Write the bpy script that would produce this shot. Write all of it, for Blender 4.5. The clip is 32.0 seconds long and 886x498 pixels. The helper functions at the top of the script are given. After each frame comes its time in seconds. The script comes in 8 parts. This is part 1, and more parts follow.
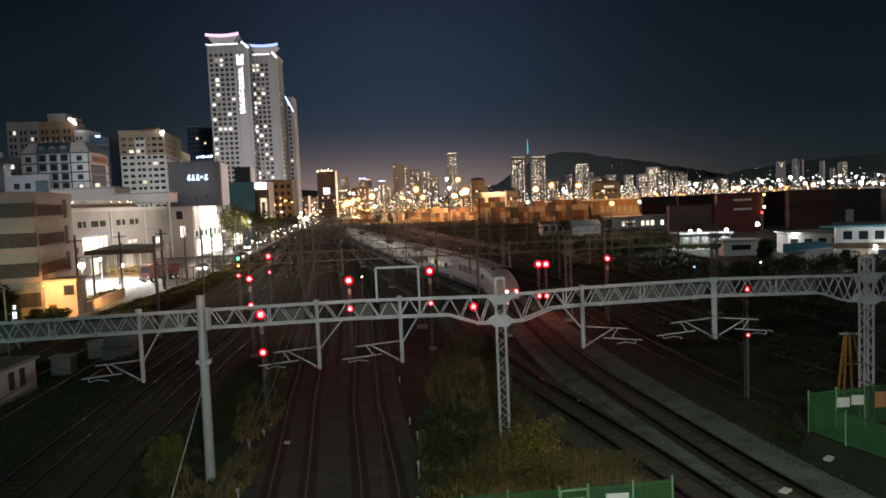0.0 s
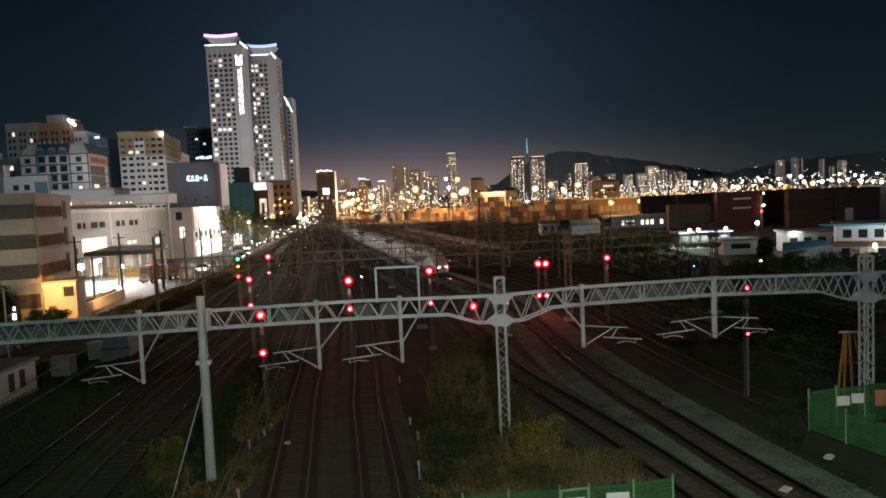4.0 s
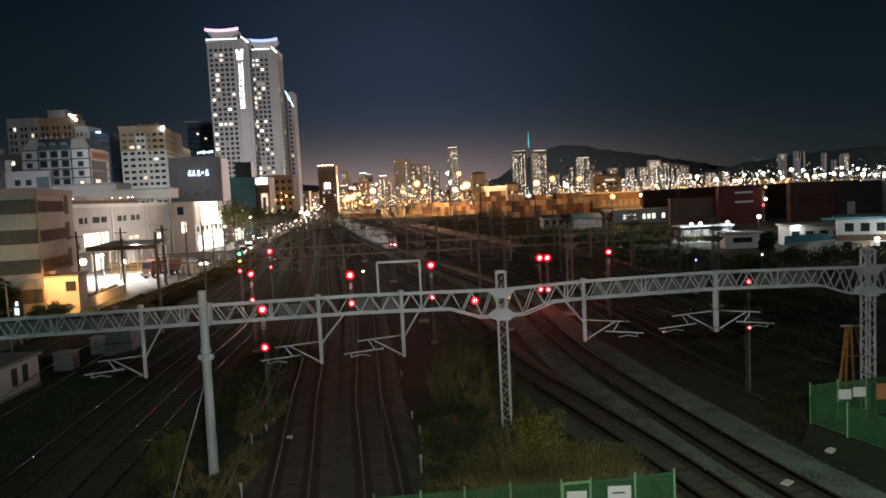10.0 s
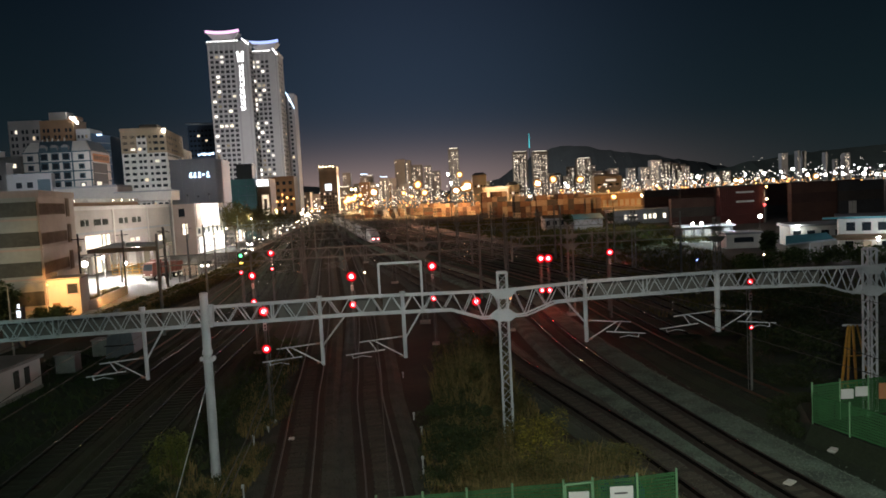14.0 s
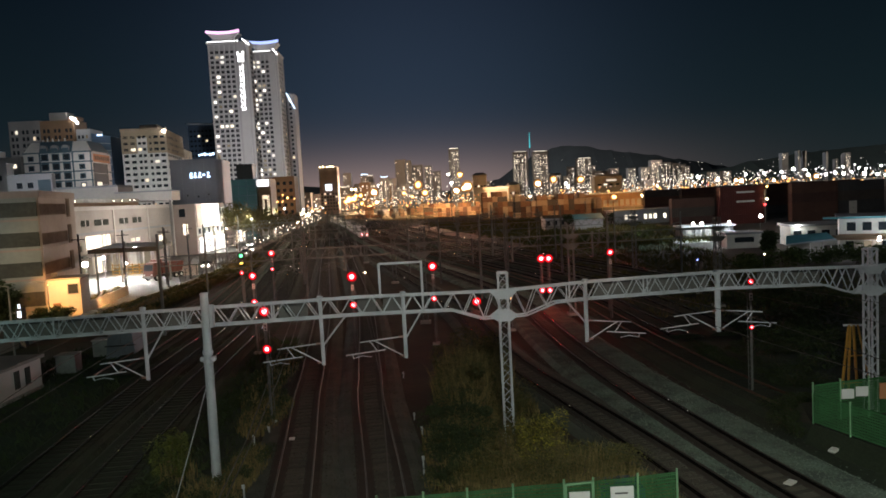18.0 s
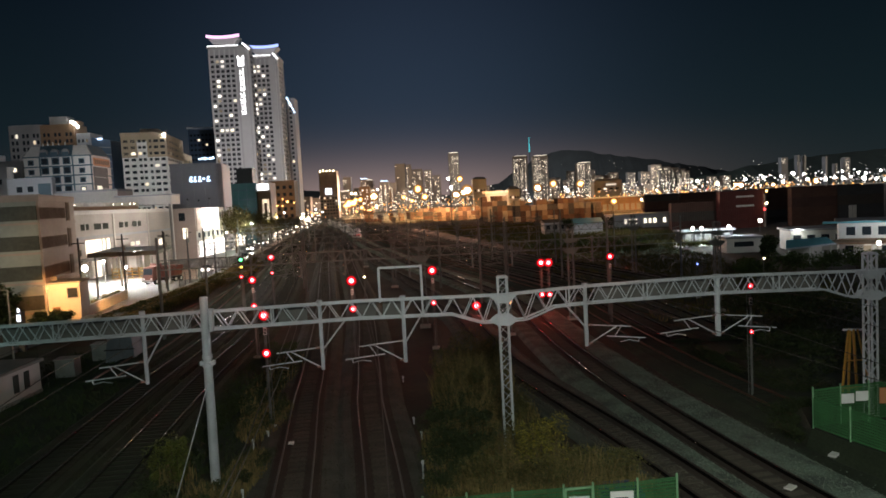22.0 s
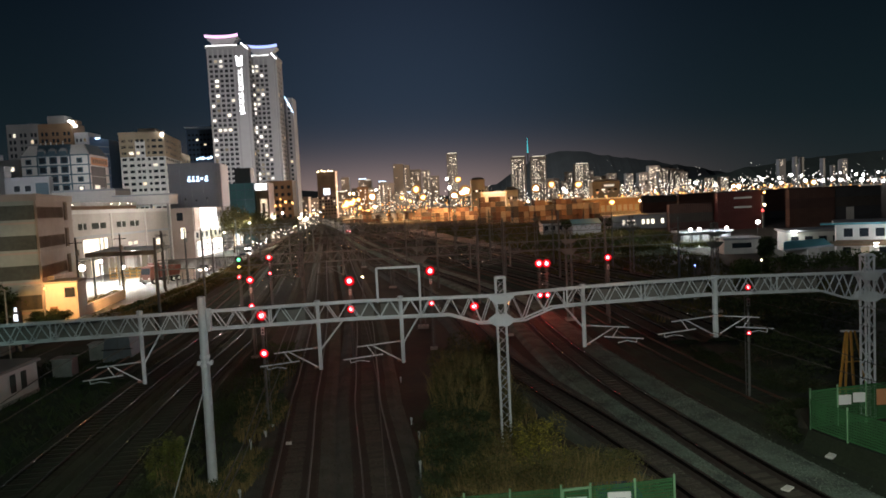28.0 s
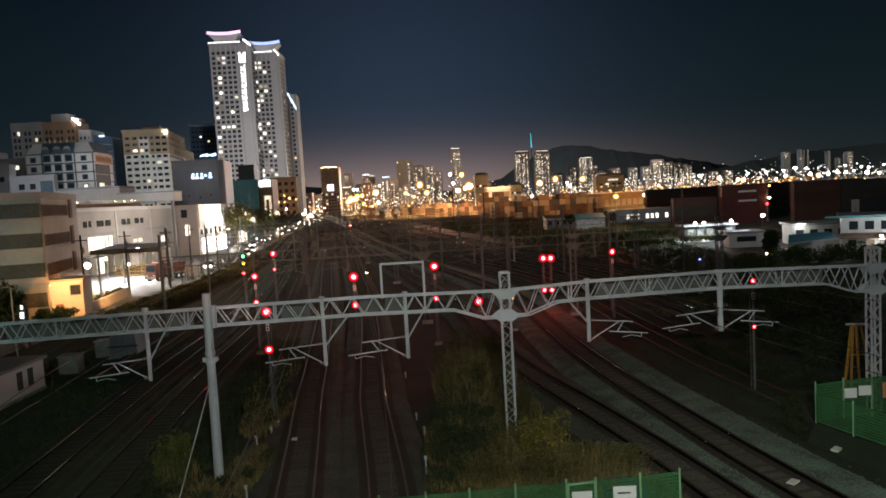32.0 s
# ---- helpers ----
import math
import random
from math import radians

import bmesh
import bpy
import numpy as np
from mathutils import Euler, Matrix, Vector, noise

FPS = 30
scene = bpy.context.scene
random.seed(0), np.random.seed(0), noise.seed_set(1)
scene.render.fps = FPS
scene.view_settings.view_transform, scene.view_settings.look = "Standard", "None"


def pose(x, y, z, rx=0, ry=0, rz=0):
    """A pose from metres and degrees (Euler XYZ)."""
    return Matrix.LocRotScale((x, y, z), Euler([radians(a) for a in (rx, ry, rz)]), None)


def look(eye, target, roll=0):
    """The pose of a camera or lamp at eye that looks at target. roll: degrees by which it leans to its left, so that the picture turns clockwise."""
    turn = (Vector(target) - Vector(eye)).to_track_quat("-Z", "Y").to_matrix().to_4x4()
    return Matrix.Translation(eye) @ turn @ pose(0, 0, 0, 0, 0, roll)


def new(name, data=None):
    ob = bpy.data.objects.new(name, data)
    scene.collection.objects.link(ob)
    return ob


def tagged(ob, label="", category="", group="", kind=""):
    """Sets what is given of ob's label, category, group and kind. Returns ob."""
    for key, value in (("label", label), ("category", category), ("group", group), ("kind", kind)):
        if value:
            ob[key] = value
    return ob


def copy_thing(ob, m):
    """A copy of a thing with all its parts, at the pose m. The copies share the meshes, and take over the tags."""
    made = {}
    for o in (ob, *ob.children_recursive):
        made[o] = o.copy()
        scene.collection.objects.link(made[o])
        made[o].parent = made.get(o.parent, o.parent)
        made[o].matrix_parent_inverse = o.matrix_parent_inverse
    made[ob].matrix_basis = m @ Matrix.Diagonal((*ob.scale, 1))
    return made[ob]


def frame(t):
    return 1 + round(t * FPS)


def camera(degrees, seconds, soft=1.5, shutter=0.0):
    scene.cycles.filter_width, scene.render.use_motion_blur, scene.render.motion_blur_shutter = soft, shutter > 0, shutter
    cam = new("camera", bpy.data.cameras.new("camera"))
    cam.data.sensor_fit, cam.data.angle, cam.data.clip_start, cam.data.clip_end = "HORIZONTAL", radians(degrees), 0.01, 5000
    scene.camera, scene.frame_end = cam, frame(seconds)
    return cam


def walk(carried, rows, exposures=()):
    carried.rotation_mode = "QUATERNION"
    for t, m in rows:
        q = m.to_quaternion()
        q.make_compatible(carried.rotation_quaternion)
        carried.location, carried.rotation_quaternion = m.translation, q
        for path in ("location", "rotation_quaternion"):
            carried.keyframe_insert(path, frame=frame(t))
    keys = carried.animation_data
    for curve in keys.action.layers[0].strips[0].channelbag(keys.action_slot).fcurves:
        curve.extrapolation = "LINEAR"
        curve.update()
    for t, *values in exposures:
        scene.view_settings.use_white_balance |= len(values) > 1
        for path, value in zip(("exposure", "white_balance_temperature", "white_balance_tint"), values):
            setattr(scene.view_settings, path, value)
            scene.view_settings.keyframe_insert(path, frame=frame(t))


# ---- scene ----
cam = camera(65.0, 32.0, soft=1.7)
EYE = (0.0, 0.0, 11.6)


def aim(yaw, pitch, roll):
    """A pose at the eye: degrees to the left, upwards, and leaning."""
    y, p = radians(yaw), radians(pitch)
    way = Vector((-math.sin(y) * math.cos(p), math.cos(y) * math.cos(p), math.sin(p)))
    return look(EYE, Vector(EYE) + way * 10, roll)


# seconds, yaw, pitch, roll of the hand that holds the camera on the bridge
HELD = [
    (0.0, 0.00, -3.92, -2.50), (0.5, 0.00, -3.93, -2.50), (1.0, 0.00, -3.92, -2.50), (1.5, -0.01, -3.91, -2.45),
    (2.0, -0.01, -3.92, -2.39), (2.5, -0.03, -3.94, -2.44), (3.0, -0.04, -3.93, -2.58), (3.5, -0.04, -3.91, -2.69),
    (5.5, -0.01, -4.10, -2.72), (6.0, 0.01, -4.13, -2.74), (6.5, 0.04, -4.17, -2.74), (7.0, 0.07, -4.23, -2.71),
    (7.5, 0.09, -4.28, -2.67), (8.0, 0.09, -4.32, -2.65), (8.5, 0.07, -4.34, -2.68), (9.0, 0.07, -4.36, -2.75),
    (9.5, 0.10, -4.37, -2.82), (10.0, 0.12, -4.39, -2.81), (10.5, 0.13, -4.37, -2.73), (11.0, 0.14, -4.33, -2.72),
    (11.5, 0.15, -4.26, -2.78), (12.0, 0.18, -4.17, -2.83), (12.5, 0.18, -4.16, -2.86), (13.0, 0.19, -4.21, -2.89),
    (13.5, 0.20, -4.26, -2.96), (14.0, 0.21, -4.31, -3.04), (14.5, 0.22, -4.34, -3.10), (16.5, 0.27, -4.52, -3.06),
    (17.0, 0.27, -4.48, -3.04), (17.5, 0.27, -4.40, -3.03), (18.0, 0.24, -4.30, -3.07), (18.5, 0.23, -4.23, -3.15),
    (19.0, 0.22, -4.19, -3.21), (19.5, 0.23, -4.14, -3.21), (20.0, 0.24, -4.10, -3.13), (20.5, 0.23, -4.05, -3.06),
    (21.0, 0.22, -3.99, -3.06), (21.5, 0.21, -3.95, -3.06), (22.0, 0.20, -3.96, -3.02), (22.5, 0.19, -4.00, -2.98),
    (23.0, 0.16, -4.03, -2.94), (23.5, 0.13, -4.02, -2.88), (24.0, 0.11, -4.01, -2.84), (24.5, 0.08, -4.02, -2.82),
    (25.0, 0.05, -4.02, -2.83), (25.5, 0.05, -4.01, -2.84), (27.5, 0.03, -3.94, -2.85), (28.0, 0.04, -3.93, -2.86),
    (28.5, 0.05, -3.92, -2.86), (29.0, 0.05, -3.97, -2.85), (29.5, 0.06, -4.08, -2.85), (30.0, 0.10, -4.21, -2.90),
    (30.5, 0.18, -4.31, -3.03), (31.0, 0.27, -4.33, -3.13), (31.5, 0.34, -4.31, -3.18), (32.0, 0.39, -4.29, -3.23),
]
walk(cam, [(t, aim(a, b, c)) for t, a, b, c in HELD])

# ---- night sky ----
world = bpy.data.worlds.new("night")
scene.world = world
world.use_nodes = True
wn, wl = world.node_tree.nodes, world.node_tree.links
wbg = wn["Background"]
wtc = wn.new("ShaderNodeTexCoord")
wsep = wn.new("ShaderNodeSeparateXYZ")
wl.new(wtc.outputs["Generated"], wsep.inputs[0])
wramp = wn.new("ShaderNodeValToRGB")
wl.new(wsep.outputs["Z"], wramp.inputs["Fac"])
cr = wramp.color_ramp
cr.elements[0].position, cr.elements[0].color = 0.0, (0.0125, 0.0195, 0.0215, 1)
cr.elements[1].position, cr.elements[1].color = 1.0, (0.0012, 0.0030, 0.0060, 1)
e = cr.elements.new(0.10)
e.color = (0.0062, 0.0130, 0.0165, 1)
e = cr.elements.new(0.28)
e.color = (0.0024, 0.0058, 0.0098, 1)
# the warm dome of light over the port
wdot = wn.new("ShaderNodeVectorMath")
wdot.operation = "DOT_PRODUCT"
wdot.inputs[1].default_value = (-0.09, 0.996, 0.0)
wflat = wn.new("ShaderNodeVectorMath")
wflat.operation = "MULTIPLY"
wflat.inputs[1].default_value = (1.0, 1.0, 5.4)
wl.new(wtc.outputs["Generated"], wflat.inputs[0])
wnorm = wn.new("ShaderNodeVectorMath")
wnorm.operation = "NORMALIZE"
wl.new(wflat.outputs["Vector"], wnorm.inputs[0])
wl.new(wnorm.outputs["Vector"], wdot.inputs[0])
wpow = wn.new("ShaderNodeMath")
wpow.operation = "POWER"
wpow.use_clamp = True
wl.new(wdot.outputs["Value"], wpow.inputs[0])
wpow.inputs[1].default_value = 21.0
wadd = wn.new("ShaderNodeMixRGB")
wadd.blend_type = "ADD"
wl.new(wpow.outputs[0], wadd.inputs["Fac"])
wl.new(wramp.outputs["Color"], wadd.inputs["Color1"])
wadd.inputs["Color2"].default_value = (0.255, 0.165, 0.134, 1)
# the wider bluish dome over the city
wdot2 = wn.new("ShaderNodeVectorMath")
wdot2.operation = "DOT_PRODUCT"
wdot2.inputs[1].default_value = (-0.05, 0.992, 0.115)
wl.new(wtc.outputs["Generated"], wdot2.inputs[0])
wpow2 = wn.new("ShaderNodeMath")
wpow2.operation = "POWER"
wpow2.use_clamp = True
wl.new(wdot2.outputs["Value"], wpow2.inputs[0])
wpow2.inputs[1].default_value = 24.0
wadd2 = wn.new("ShaderNodeMixRGB")
wadd2.blend_type = "ADD"
wl.new(wpow2.outputs[0], wadd2.inputs["Fac"])
wl.new(wadd.outputs["Color"], wadd2.inputs["Color1"])
wadd2.inputs["Color2"].default_value = (0.0160, 0.0235, 0.0430, 1)
wl.new(wadd2.outputs["Color"], wbg.inputs["Color"])
wbg.inputs["Strength"].default_value = 1.0


# ---- lamps: known sources, and added unseen fills that brighten parts ----
def lamp(name, kind, where, watts, colour, size=0.3, target=None, angle=None):
    data = bpy.data.lights.new(name, kind)
    data.energy, data.color = watts, colour
    if kind == "AREA":
        data.size = size
    else:
        data.shadow_soft_size = size
    if kind == "SPOT":
        data.spot_size, data.spot_blend = radians(angle or 90), 0.6
    ob = new(name, data)
    ob.matrix_world = look(where, target) if target else pose(*where)
    return ob


WARM, WHITE, COOL, SODIUM = (1.0, 0.82, 0.62), (1.0, 0.94, 0.86), (0.86, 0.94, 1.0), (1.0, 0.49, 0.16)
# unseen bridge lamp, inferred from the front-lit pole
lamp("unseen_bridge_spot", "SPOT", (2, -3, 17.5), 18500, (0.97, 1.0, 0.86), 1.2, (2.2, 26, 1), 72)
# added unseen spots over chosen ground; the green one stands for haze
lamp("unseen_bridge_spot", "SPOT", (12, -6, 17.5), 6800, (0.86, 1.0, 0.84), 1.2, (12.0, 22, 0), 31)
lamp("unseen_bridge_spot", "SPOT", (-14, -6, 17.5), 6400, (0.66, 1.0, 0.78), 1.2, (-27.0, 30, 0), 42)
lamp("yard_and_fill_light", "POINT", (-58.0, 118, 4.4), 1500, WARM, 0.4)
lamp("yard_and_fill_light", "SPOT", (-58.0, 121, 6.2), 56000, WHITE, 0.5, (-57.8, 120.6, 0), 160)
lamp("yard_and_fill_light", "SPOT", (-46.5, 104, 6.6), 9000, WHITE, 0.4, (-45.3, 104.6, 0), 150)
# added lamps that brighten the warehouse front, the lorry and the bank brush
lamp("yard_and_fill_light", "POINT", (-54.0, 154, 9.0), 10500, WHITE, 0.5)
lamp("yard_and_fill_light", "POINT", (-50.5, 108.5, 5.2), 1500, WHITE, 0.3)
lamp("yard_and_fill_light", "POINT", (-42.6, 122, 7.5), 2200, (1.0, 0.86, 0.50), 0.3)
lamp("gate_and_fill_light", "SPOT", (-43.0, 75.6, 4.9), 3700, (1.0, 0.42, 0.11), 0.3, (-44.8, 80.6, 2.2), 84)
# added spot for the orange tone of the low wall
lamp("gate_and_fill_light", "SPOT", (-41.2, 85.0, 4.2), 6500, SODIUM, 0.3, (-44.9, 91.5, 0.3), 74)
lamp("shop_light", "SPOT", (-59.5, 192, 6.0), 12000, WHITE, 0.5, (-62.5, 193, 0), 140)
# added lamp high over the roofs, brightens the building fronts
lamp("street_and_fill_light", "POINT", (-92.0, 138, 27.0), 26000, (0.93, 0.96, 1.0), 1.5)
lamp("street_and_fill_light", "SPOT", (-55.0, 200, 10), 26000, WHITE, 0.5, (-66, 203, 0), 118)
lamp("street_and_fill_light", "SPOT", (-61.0, 262, 10), 20000, WARM, 0.5, (-71, 264, 0), 118)
# two more added lamps high between the blocks, for their fronts
lamp("street_and_fill_light", "POINT", (-108.0, 212, 25.0), 6500, (0.95, 0.97, 1.0), 1.0)
lamp("street_and_fill_light", "POINT", (-118.0, 262, 26.0), 25000, (0.96, 0.97, 0.98), 1.2)
# added spot that brightens the towers; no floodlight known there
lamp("tower_fill_spot", "SPOT", (-92.0, 318, 20.0), 245000, (0.96, 0.95, 1.0), 2.0, (-113, 440, 92), 78)
# port floodlights, plus added spots that brighten stacks, halls and ground
for x, y, z, watts, tx, ty in ((19.7, 585, 26, 420000, 19, 581), (-40, 600, 26, 420000, -40, 596), (-85, 690, 26, 420000, -85, 686), (52, 304, 22, 26000, 52, 331), (27, 334, 22, 20000, 27, 358), (32, 400, 24, 12000, 32, 424), (6, 398, 18, 90000, 8, 424), (100, 424, 22, 22000, 100, 440), (140, 424, 22, 22000, 140, 440), (-58, 480, 24, 130000, -58, 478), (-10, 446, 20, 100000, -10, 448), (44, 446, 20, 100000, 44, 448), (120, 400, 24, 200000, 120, 402), (78, 655, 26, 30000, 78, 690), (165, 650, 28, 34000, 165, 690), (60, 250, 20, 26000, 40, 240), (85, 480, 24, 260000, 85, 476), (-25, 520, 24, 220000, -25, 517)):
    lamp("port_floodlight", "SPOT", (x, y, z), watts, SODIUM, 1.2, (tx, ty, 0), 150)
# added lamp at 40 m that brightens the far apartment block
lamp("street_and_fill_light", "POINT", (-165.0, 268, 40.0), 7500, (0.95, 0.97, 1.0), 1.0)
lamp("street_and_fill_light", "POINT", (-69.5, 317, 14.0), 2200, (1.0, 0.62, 0.30), 0.6)
lamp("street_and_fill_light", "POINT", (-54.5, 189, 8.0), 1700, (1.0, 0.90, 0.62), 0.5)
lamp("street_and_fill_light", "POINT", (-57.0, 226, 5.0), 3600, (1.0, 0.90, 0.66), 0.5)
# added teal lamp that brightens the glass building
lamp("street_and_fill_light", "POINT", (-70.5, 238, 15.0), 1000, (0.72, 1.0, 0.98), 0.5)
# added spot that whitens the wall around the billboard
lamp("billboard_fill_spot", "SPOT", (-58.5, 184.5, 15.5), 9000, WHITE, 0.4, (-65.0, 186.5, 10.5), 75)
# added point lamp that whitens the port hall
lamp("port_floodlight", "POINT", (34, 402, 12), 12000, WARM, 0.8)
# added unseen spot that brightens the front of the ribbon-window block
lamp("street_and_fill_light", "SPOT", (-64.0, 56, 13.0), 14000, (1.0, 0.95, 0.80), 0.6, (-56, 82, 8), 70)
# added unseen narrow spots; the red pair tints the far yard like haze
lamp("unseen_bridge_spot", "SPOT", (20, -10, 20), 23000, (0.86, 1.0, 0.86), 1.2, (60, 96, 2), 24)
lamp("unseen_bridge_spot", "SPOT", (4, -10, 20), 46000, (1.0, 0.43, 0.26), 1.2, (10, 110, 3), 19)
lamp("unseen_bridge_spot", "SPOT", (-6, -10, 20), 82000, (1.0, 0.43, 0.27), 1.2, (-22, 122, 3), 21)
lamp("unseen_bridge_spot", "SPOT", (-6, -6, 15), 8000, (0.74, 1.0, 0.90), 1.0, (-31, 47.5, 0.8), 15)
lamp("unseen_bridge_spot", "SPOT", (-52, -10, 20), 125000, (1.0, 0.68, 0.36), 1.2, (-38, 102, 1), 15)
lamp("mast_flood_and_fill", "SPOT", (3.8, 329, 21.4), 170000, (1.0, 0.44, 0.26), 0.8, (-24.0, 200, 0), 110)
# added spot with no mast of its own, lifts the yard ground
lamp("mast_flood_and_fill", "SPOT", (44.0, 326, 22.0), 45000, (1.0, 0.44, 0.26), 0.8, (8.0, 170, 0), 100)
# two added huge lamps that lift the hills, in place of haze
for x, y in ((280, 2600), (2300, 1950)):
    lamp("city_light", "POINT", (x, y, 70), 24000000, (0.90, 0.94, 1.0), 8.0)
# added lamp that lifts the dark front of the screen building
lamp("street_and_fill_light", "POINT", (-119, 716, 16), 2600, WARM, 0.8)
# added point lamps that lighten far walls where haze would
lamp("quay_fill_light", "POINT", (20, 940, 40), 900000, (1.0, 0.72, 0.46), 3.0)
lamp("quay_fill_light", "POINT", (-30, 800, 28), 500000, (1.0, 0.62, 0.34), 3.0)
lamp("quay_fill_light", "POINT", (-95, 790, 22), 450000, (1.0, 0.66, 0.40), 2.0)
lamp("quay_fill_light", "POINT", (70, 1410, 40), 300000, WARM, 3.0)
lamp("quay_fill_light", "POINT", (440, 1430, 30), 260000, WARM, 3.0)
lamp("quay_fill_light", "POINT", (1150, 1960, 60), 1200000, WARM, 3.0)
lamp("quay_fill_light", "POINT", (360, 1180, 50), 500000, WARM, 3.0)
lamp("depot_flood_and_fill", "POINT", (54.5, 146, 4.4), 4600, (0.86, 1.0, 0.93), 0.4)
lamp("depot_flood_and_fill", "POINT", (61.5, 146, 4.4), 4600, COOL, 0.4)
# added lamp that brightens the low depot office
lamp("depot_flood_and_fill", "POINT", (61.5, 121, 3.4), 330, (0.95, 1.0, 0.92), 0.4)
lamp("depot_flood_and_fill", "POINT", (62.0, 98.0, 5.6), 1100, COOL, 0.4)
# added lamps that brighten the container stacks
lamp("stack_fill_light", "POINT", (80.0, 172, 8.0), 520, WARM, 0.5)
lamp("stack_fill_light", "POINT", (112.0, 170, 9.0), 220, (1.0, 0.66, 0.36), 0.5)
# added lamp for the sheds; no lamp known there
lamp("depot_flood_and_fill", "POINT", (47.0, 190, 9.0), 4200, WHITE, 0.5)
# added red points ahead of the lenses; their wash also stands for bloom
for x, y, z, watts in ((-9.93, 34.6, 4.9, 12), (-7.19, 49.4, 4.9, 70), (-1.17, 53.4, 4.9, 55), (-20.6, 79.0, 5.0, 130), (9.9, 67.4, 4.2, 230), (9.9, 67.6, 1.5, 60), (-15.76, 53.4, 5.0, 30), (2.84, 67.6, 0.9, 70), (14.66, 59.4, 5.0, 45)):
    lamp("signal_light", "POINT", (x, y, z), watts, (1.0, 0.05, 0.03), 0.15)


# ---- materials ----
def surface(name, colour, rough=0.7, metal=0.0, scale=3.0, vary=0.25, bump=0.15, stain=0.25, by_object=0.0, spec=0.4):
    """A weathered surface: grain and stains at two scales over the base colour."""
    m = bpy.data.materials.new(name)
    m.use_nodes = True
    n, l = m.node_tree.nodes, m.node_tree.links
    b = n["Principled BSDF"]
    b.inputs["Roughness"].default_value, b.inputs["Metallic"].default_value = rough, metal
    b.inputs["Specular IOR Level"].default_value = spec
    tc = n.new("ShaderNodeTexCoord")
    fine = n.new("ShaderNodeTexNoise")
    fine.inputs["Scale"].default_value, fine.inputs["Detail"].default_value = scale * 6, 6
    big = n.new("ShaderNodeTexNoise")
    big.inputs["Scale"].default_value, big.inputs["Detail"].default_value = scale * 0.35, 4
    for t in (fine, big):
        l.new(tc.outputs["Object"], t.inputs["Vector"])
    r1 = n.new("ShaderNodeMapRange")
    r1.inputs["To Min"].default_value, r1.inputs["To Max"].default_value = 1 - vary, 1 + vary
    l.new(fine.outputs["Fac"], r1.inputs["Value"])
    r2 = n.new("ShaderNodeMapRange")
    r2.inputs["From Min"].default_value, r2.inputs["From Max"].default_value = 0.35, 0.65
    r2.inputs["To Min"].default_value, r2.inputs["To Max"].default_value = 1 - stain, 1.0
    l.new(big.outputs["Fac"], r2.inputs["Value"])
    mul = n.new("ShaderNodeMath")
    mul.operation = "MULTIPLY"
    l.new(r1.outputs[0], mul.inputs[0])
    l.new(r2.outputs[0], mul.inputs[1])
    last = mul
    if by_object:
        oi = n.new("ShaderNodeObjectInfo")
        r3 = n.new("ShaderNodeMapRange")
        r3.inputs["To Min"].default_value, r3.inputs["To Max"].default_value = 1 - by_object, 1 + by_object
        l.new(oi.outputs["Random"], r3.inputs["Value"])
        mul2 = n.new("ShaderNodeMath")
        mul2.operation = "MULTIPLY"
        l.new(mul.outputs[0], mul2.inputs[0])
        l.new(r3.outputs[0], mul2.inputs[1])
        last = mul2
    mix = n.new("ShaderNodeVectorMath")
    mix.operation = "SCALE"
    mix.inputs[0].default_value = colour
    l.new(last.outputs[0], mix.inputs["Scale"])
    l.new(mix.outputs[0], b.inputs["Base Color"])
    if bump:
        bp = n.new("ShaderNodeBump")
        bp.inputs["Strength"].default_value, bp.inputs["Distance"].default_value = bump, 0.03
        l.new(fine.outputs["Fac"], bp.inputs["Height"])
        l.new(bp.outputs[0], b.inputs["Normal"])
    return m


def mixed(name, colours, rough=0.8, island=True, scale=1.0):
    """A palette spread by piece (leaves, boxes) with a little grain."""
    m = bpy.data.materials.new(name)
    m.use_nodes = True
    n, l = m.node_tree.nodes, m.node_tree.links
    b = n["Principled BSDF"]
    b.inputs["Roughness"].default_value = rough
    b.inputs["Specular IOR Level"].default_value = 0.25
    src = n.new("ShaderNodeNewGeometry").outputs["Random Per Island"] if island else n.new("ShaderNodeObjectInfo").outputs["Random"]
    ramp = n.new("ShaderNodeValToRGB")
    ramp.color_ramp.interpolation = "LINEAR" if island else "CONSTANT"
    els = ramp.color_ramp.elements
    for i, c in enumerate(colours):
        p = i / max(1, len(colours) - 1) if island else i / len(colours)
        el = els[i] if i < 2 else els.new(p)
        el.position, el.color = p, (*c, 1)
    l.new(src, ramp.inputs["Fac"])
    tc = n.new("ShaderNodeTexCoord")
    nz = n.new("ShaderNodeTexNoise")
    nz.inputs["Scale"].default_value, nz.inputs["Detail"].default_value = scale, 5
    l.new(tc.outputs["Object"], nz.inputs["Vector"])
    r = n.new("ShaderNodeMapRange")
    r.inputs["To Min"].default_value, r.inputs["To Max"].default_value = 0.6, 1.3
    l.new(nz.outputs["Fac"], r.inputs["Value"])
    sc = n.new("ShaderNodeVectorMath")
    sc.operation = "SCALE"
    l.new(ramp.outputs["Color"], sc.inputs[0])
    l.new(r.outputs[0], sc.inputs["Scale"])
    l.new(sc.outputs[0], b.inputs["Base Color"])
    return m


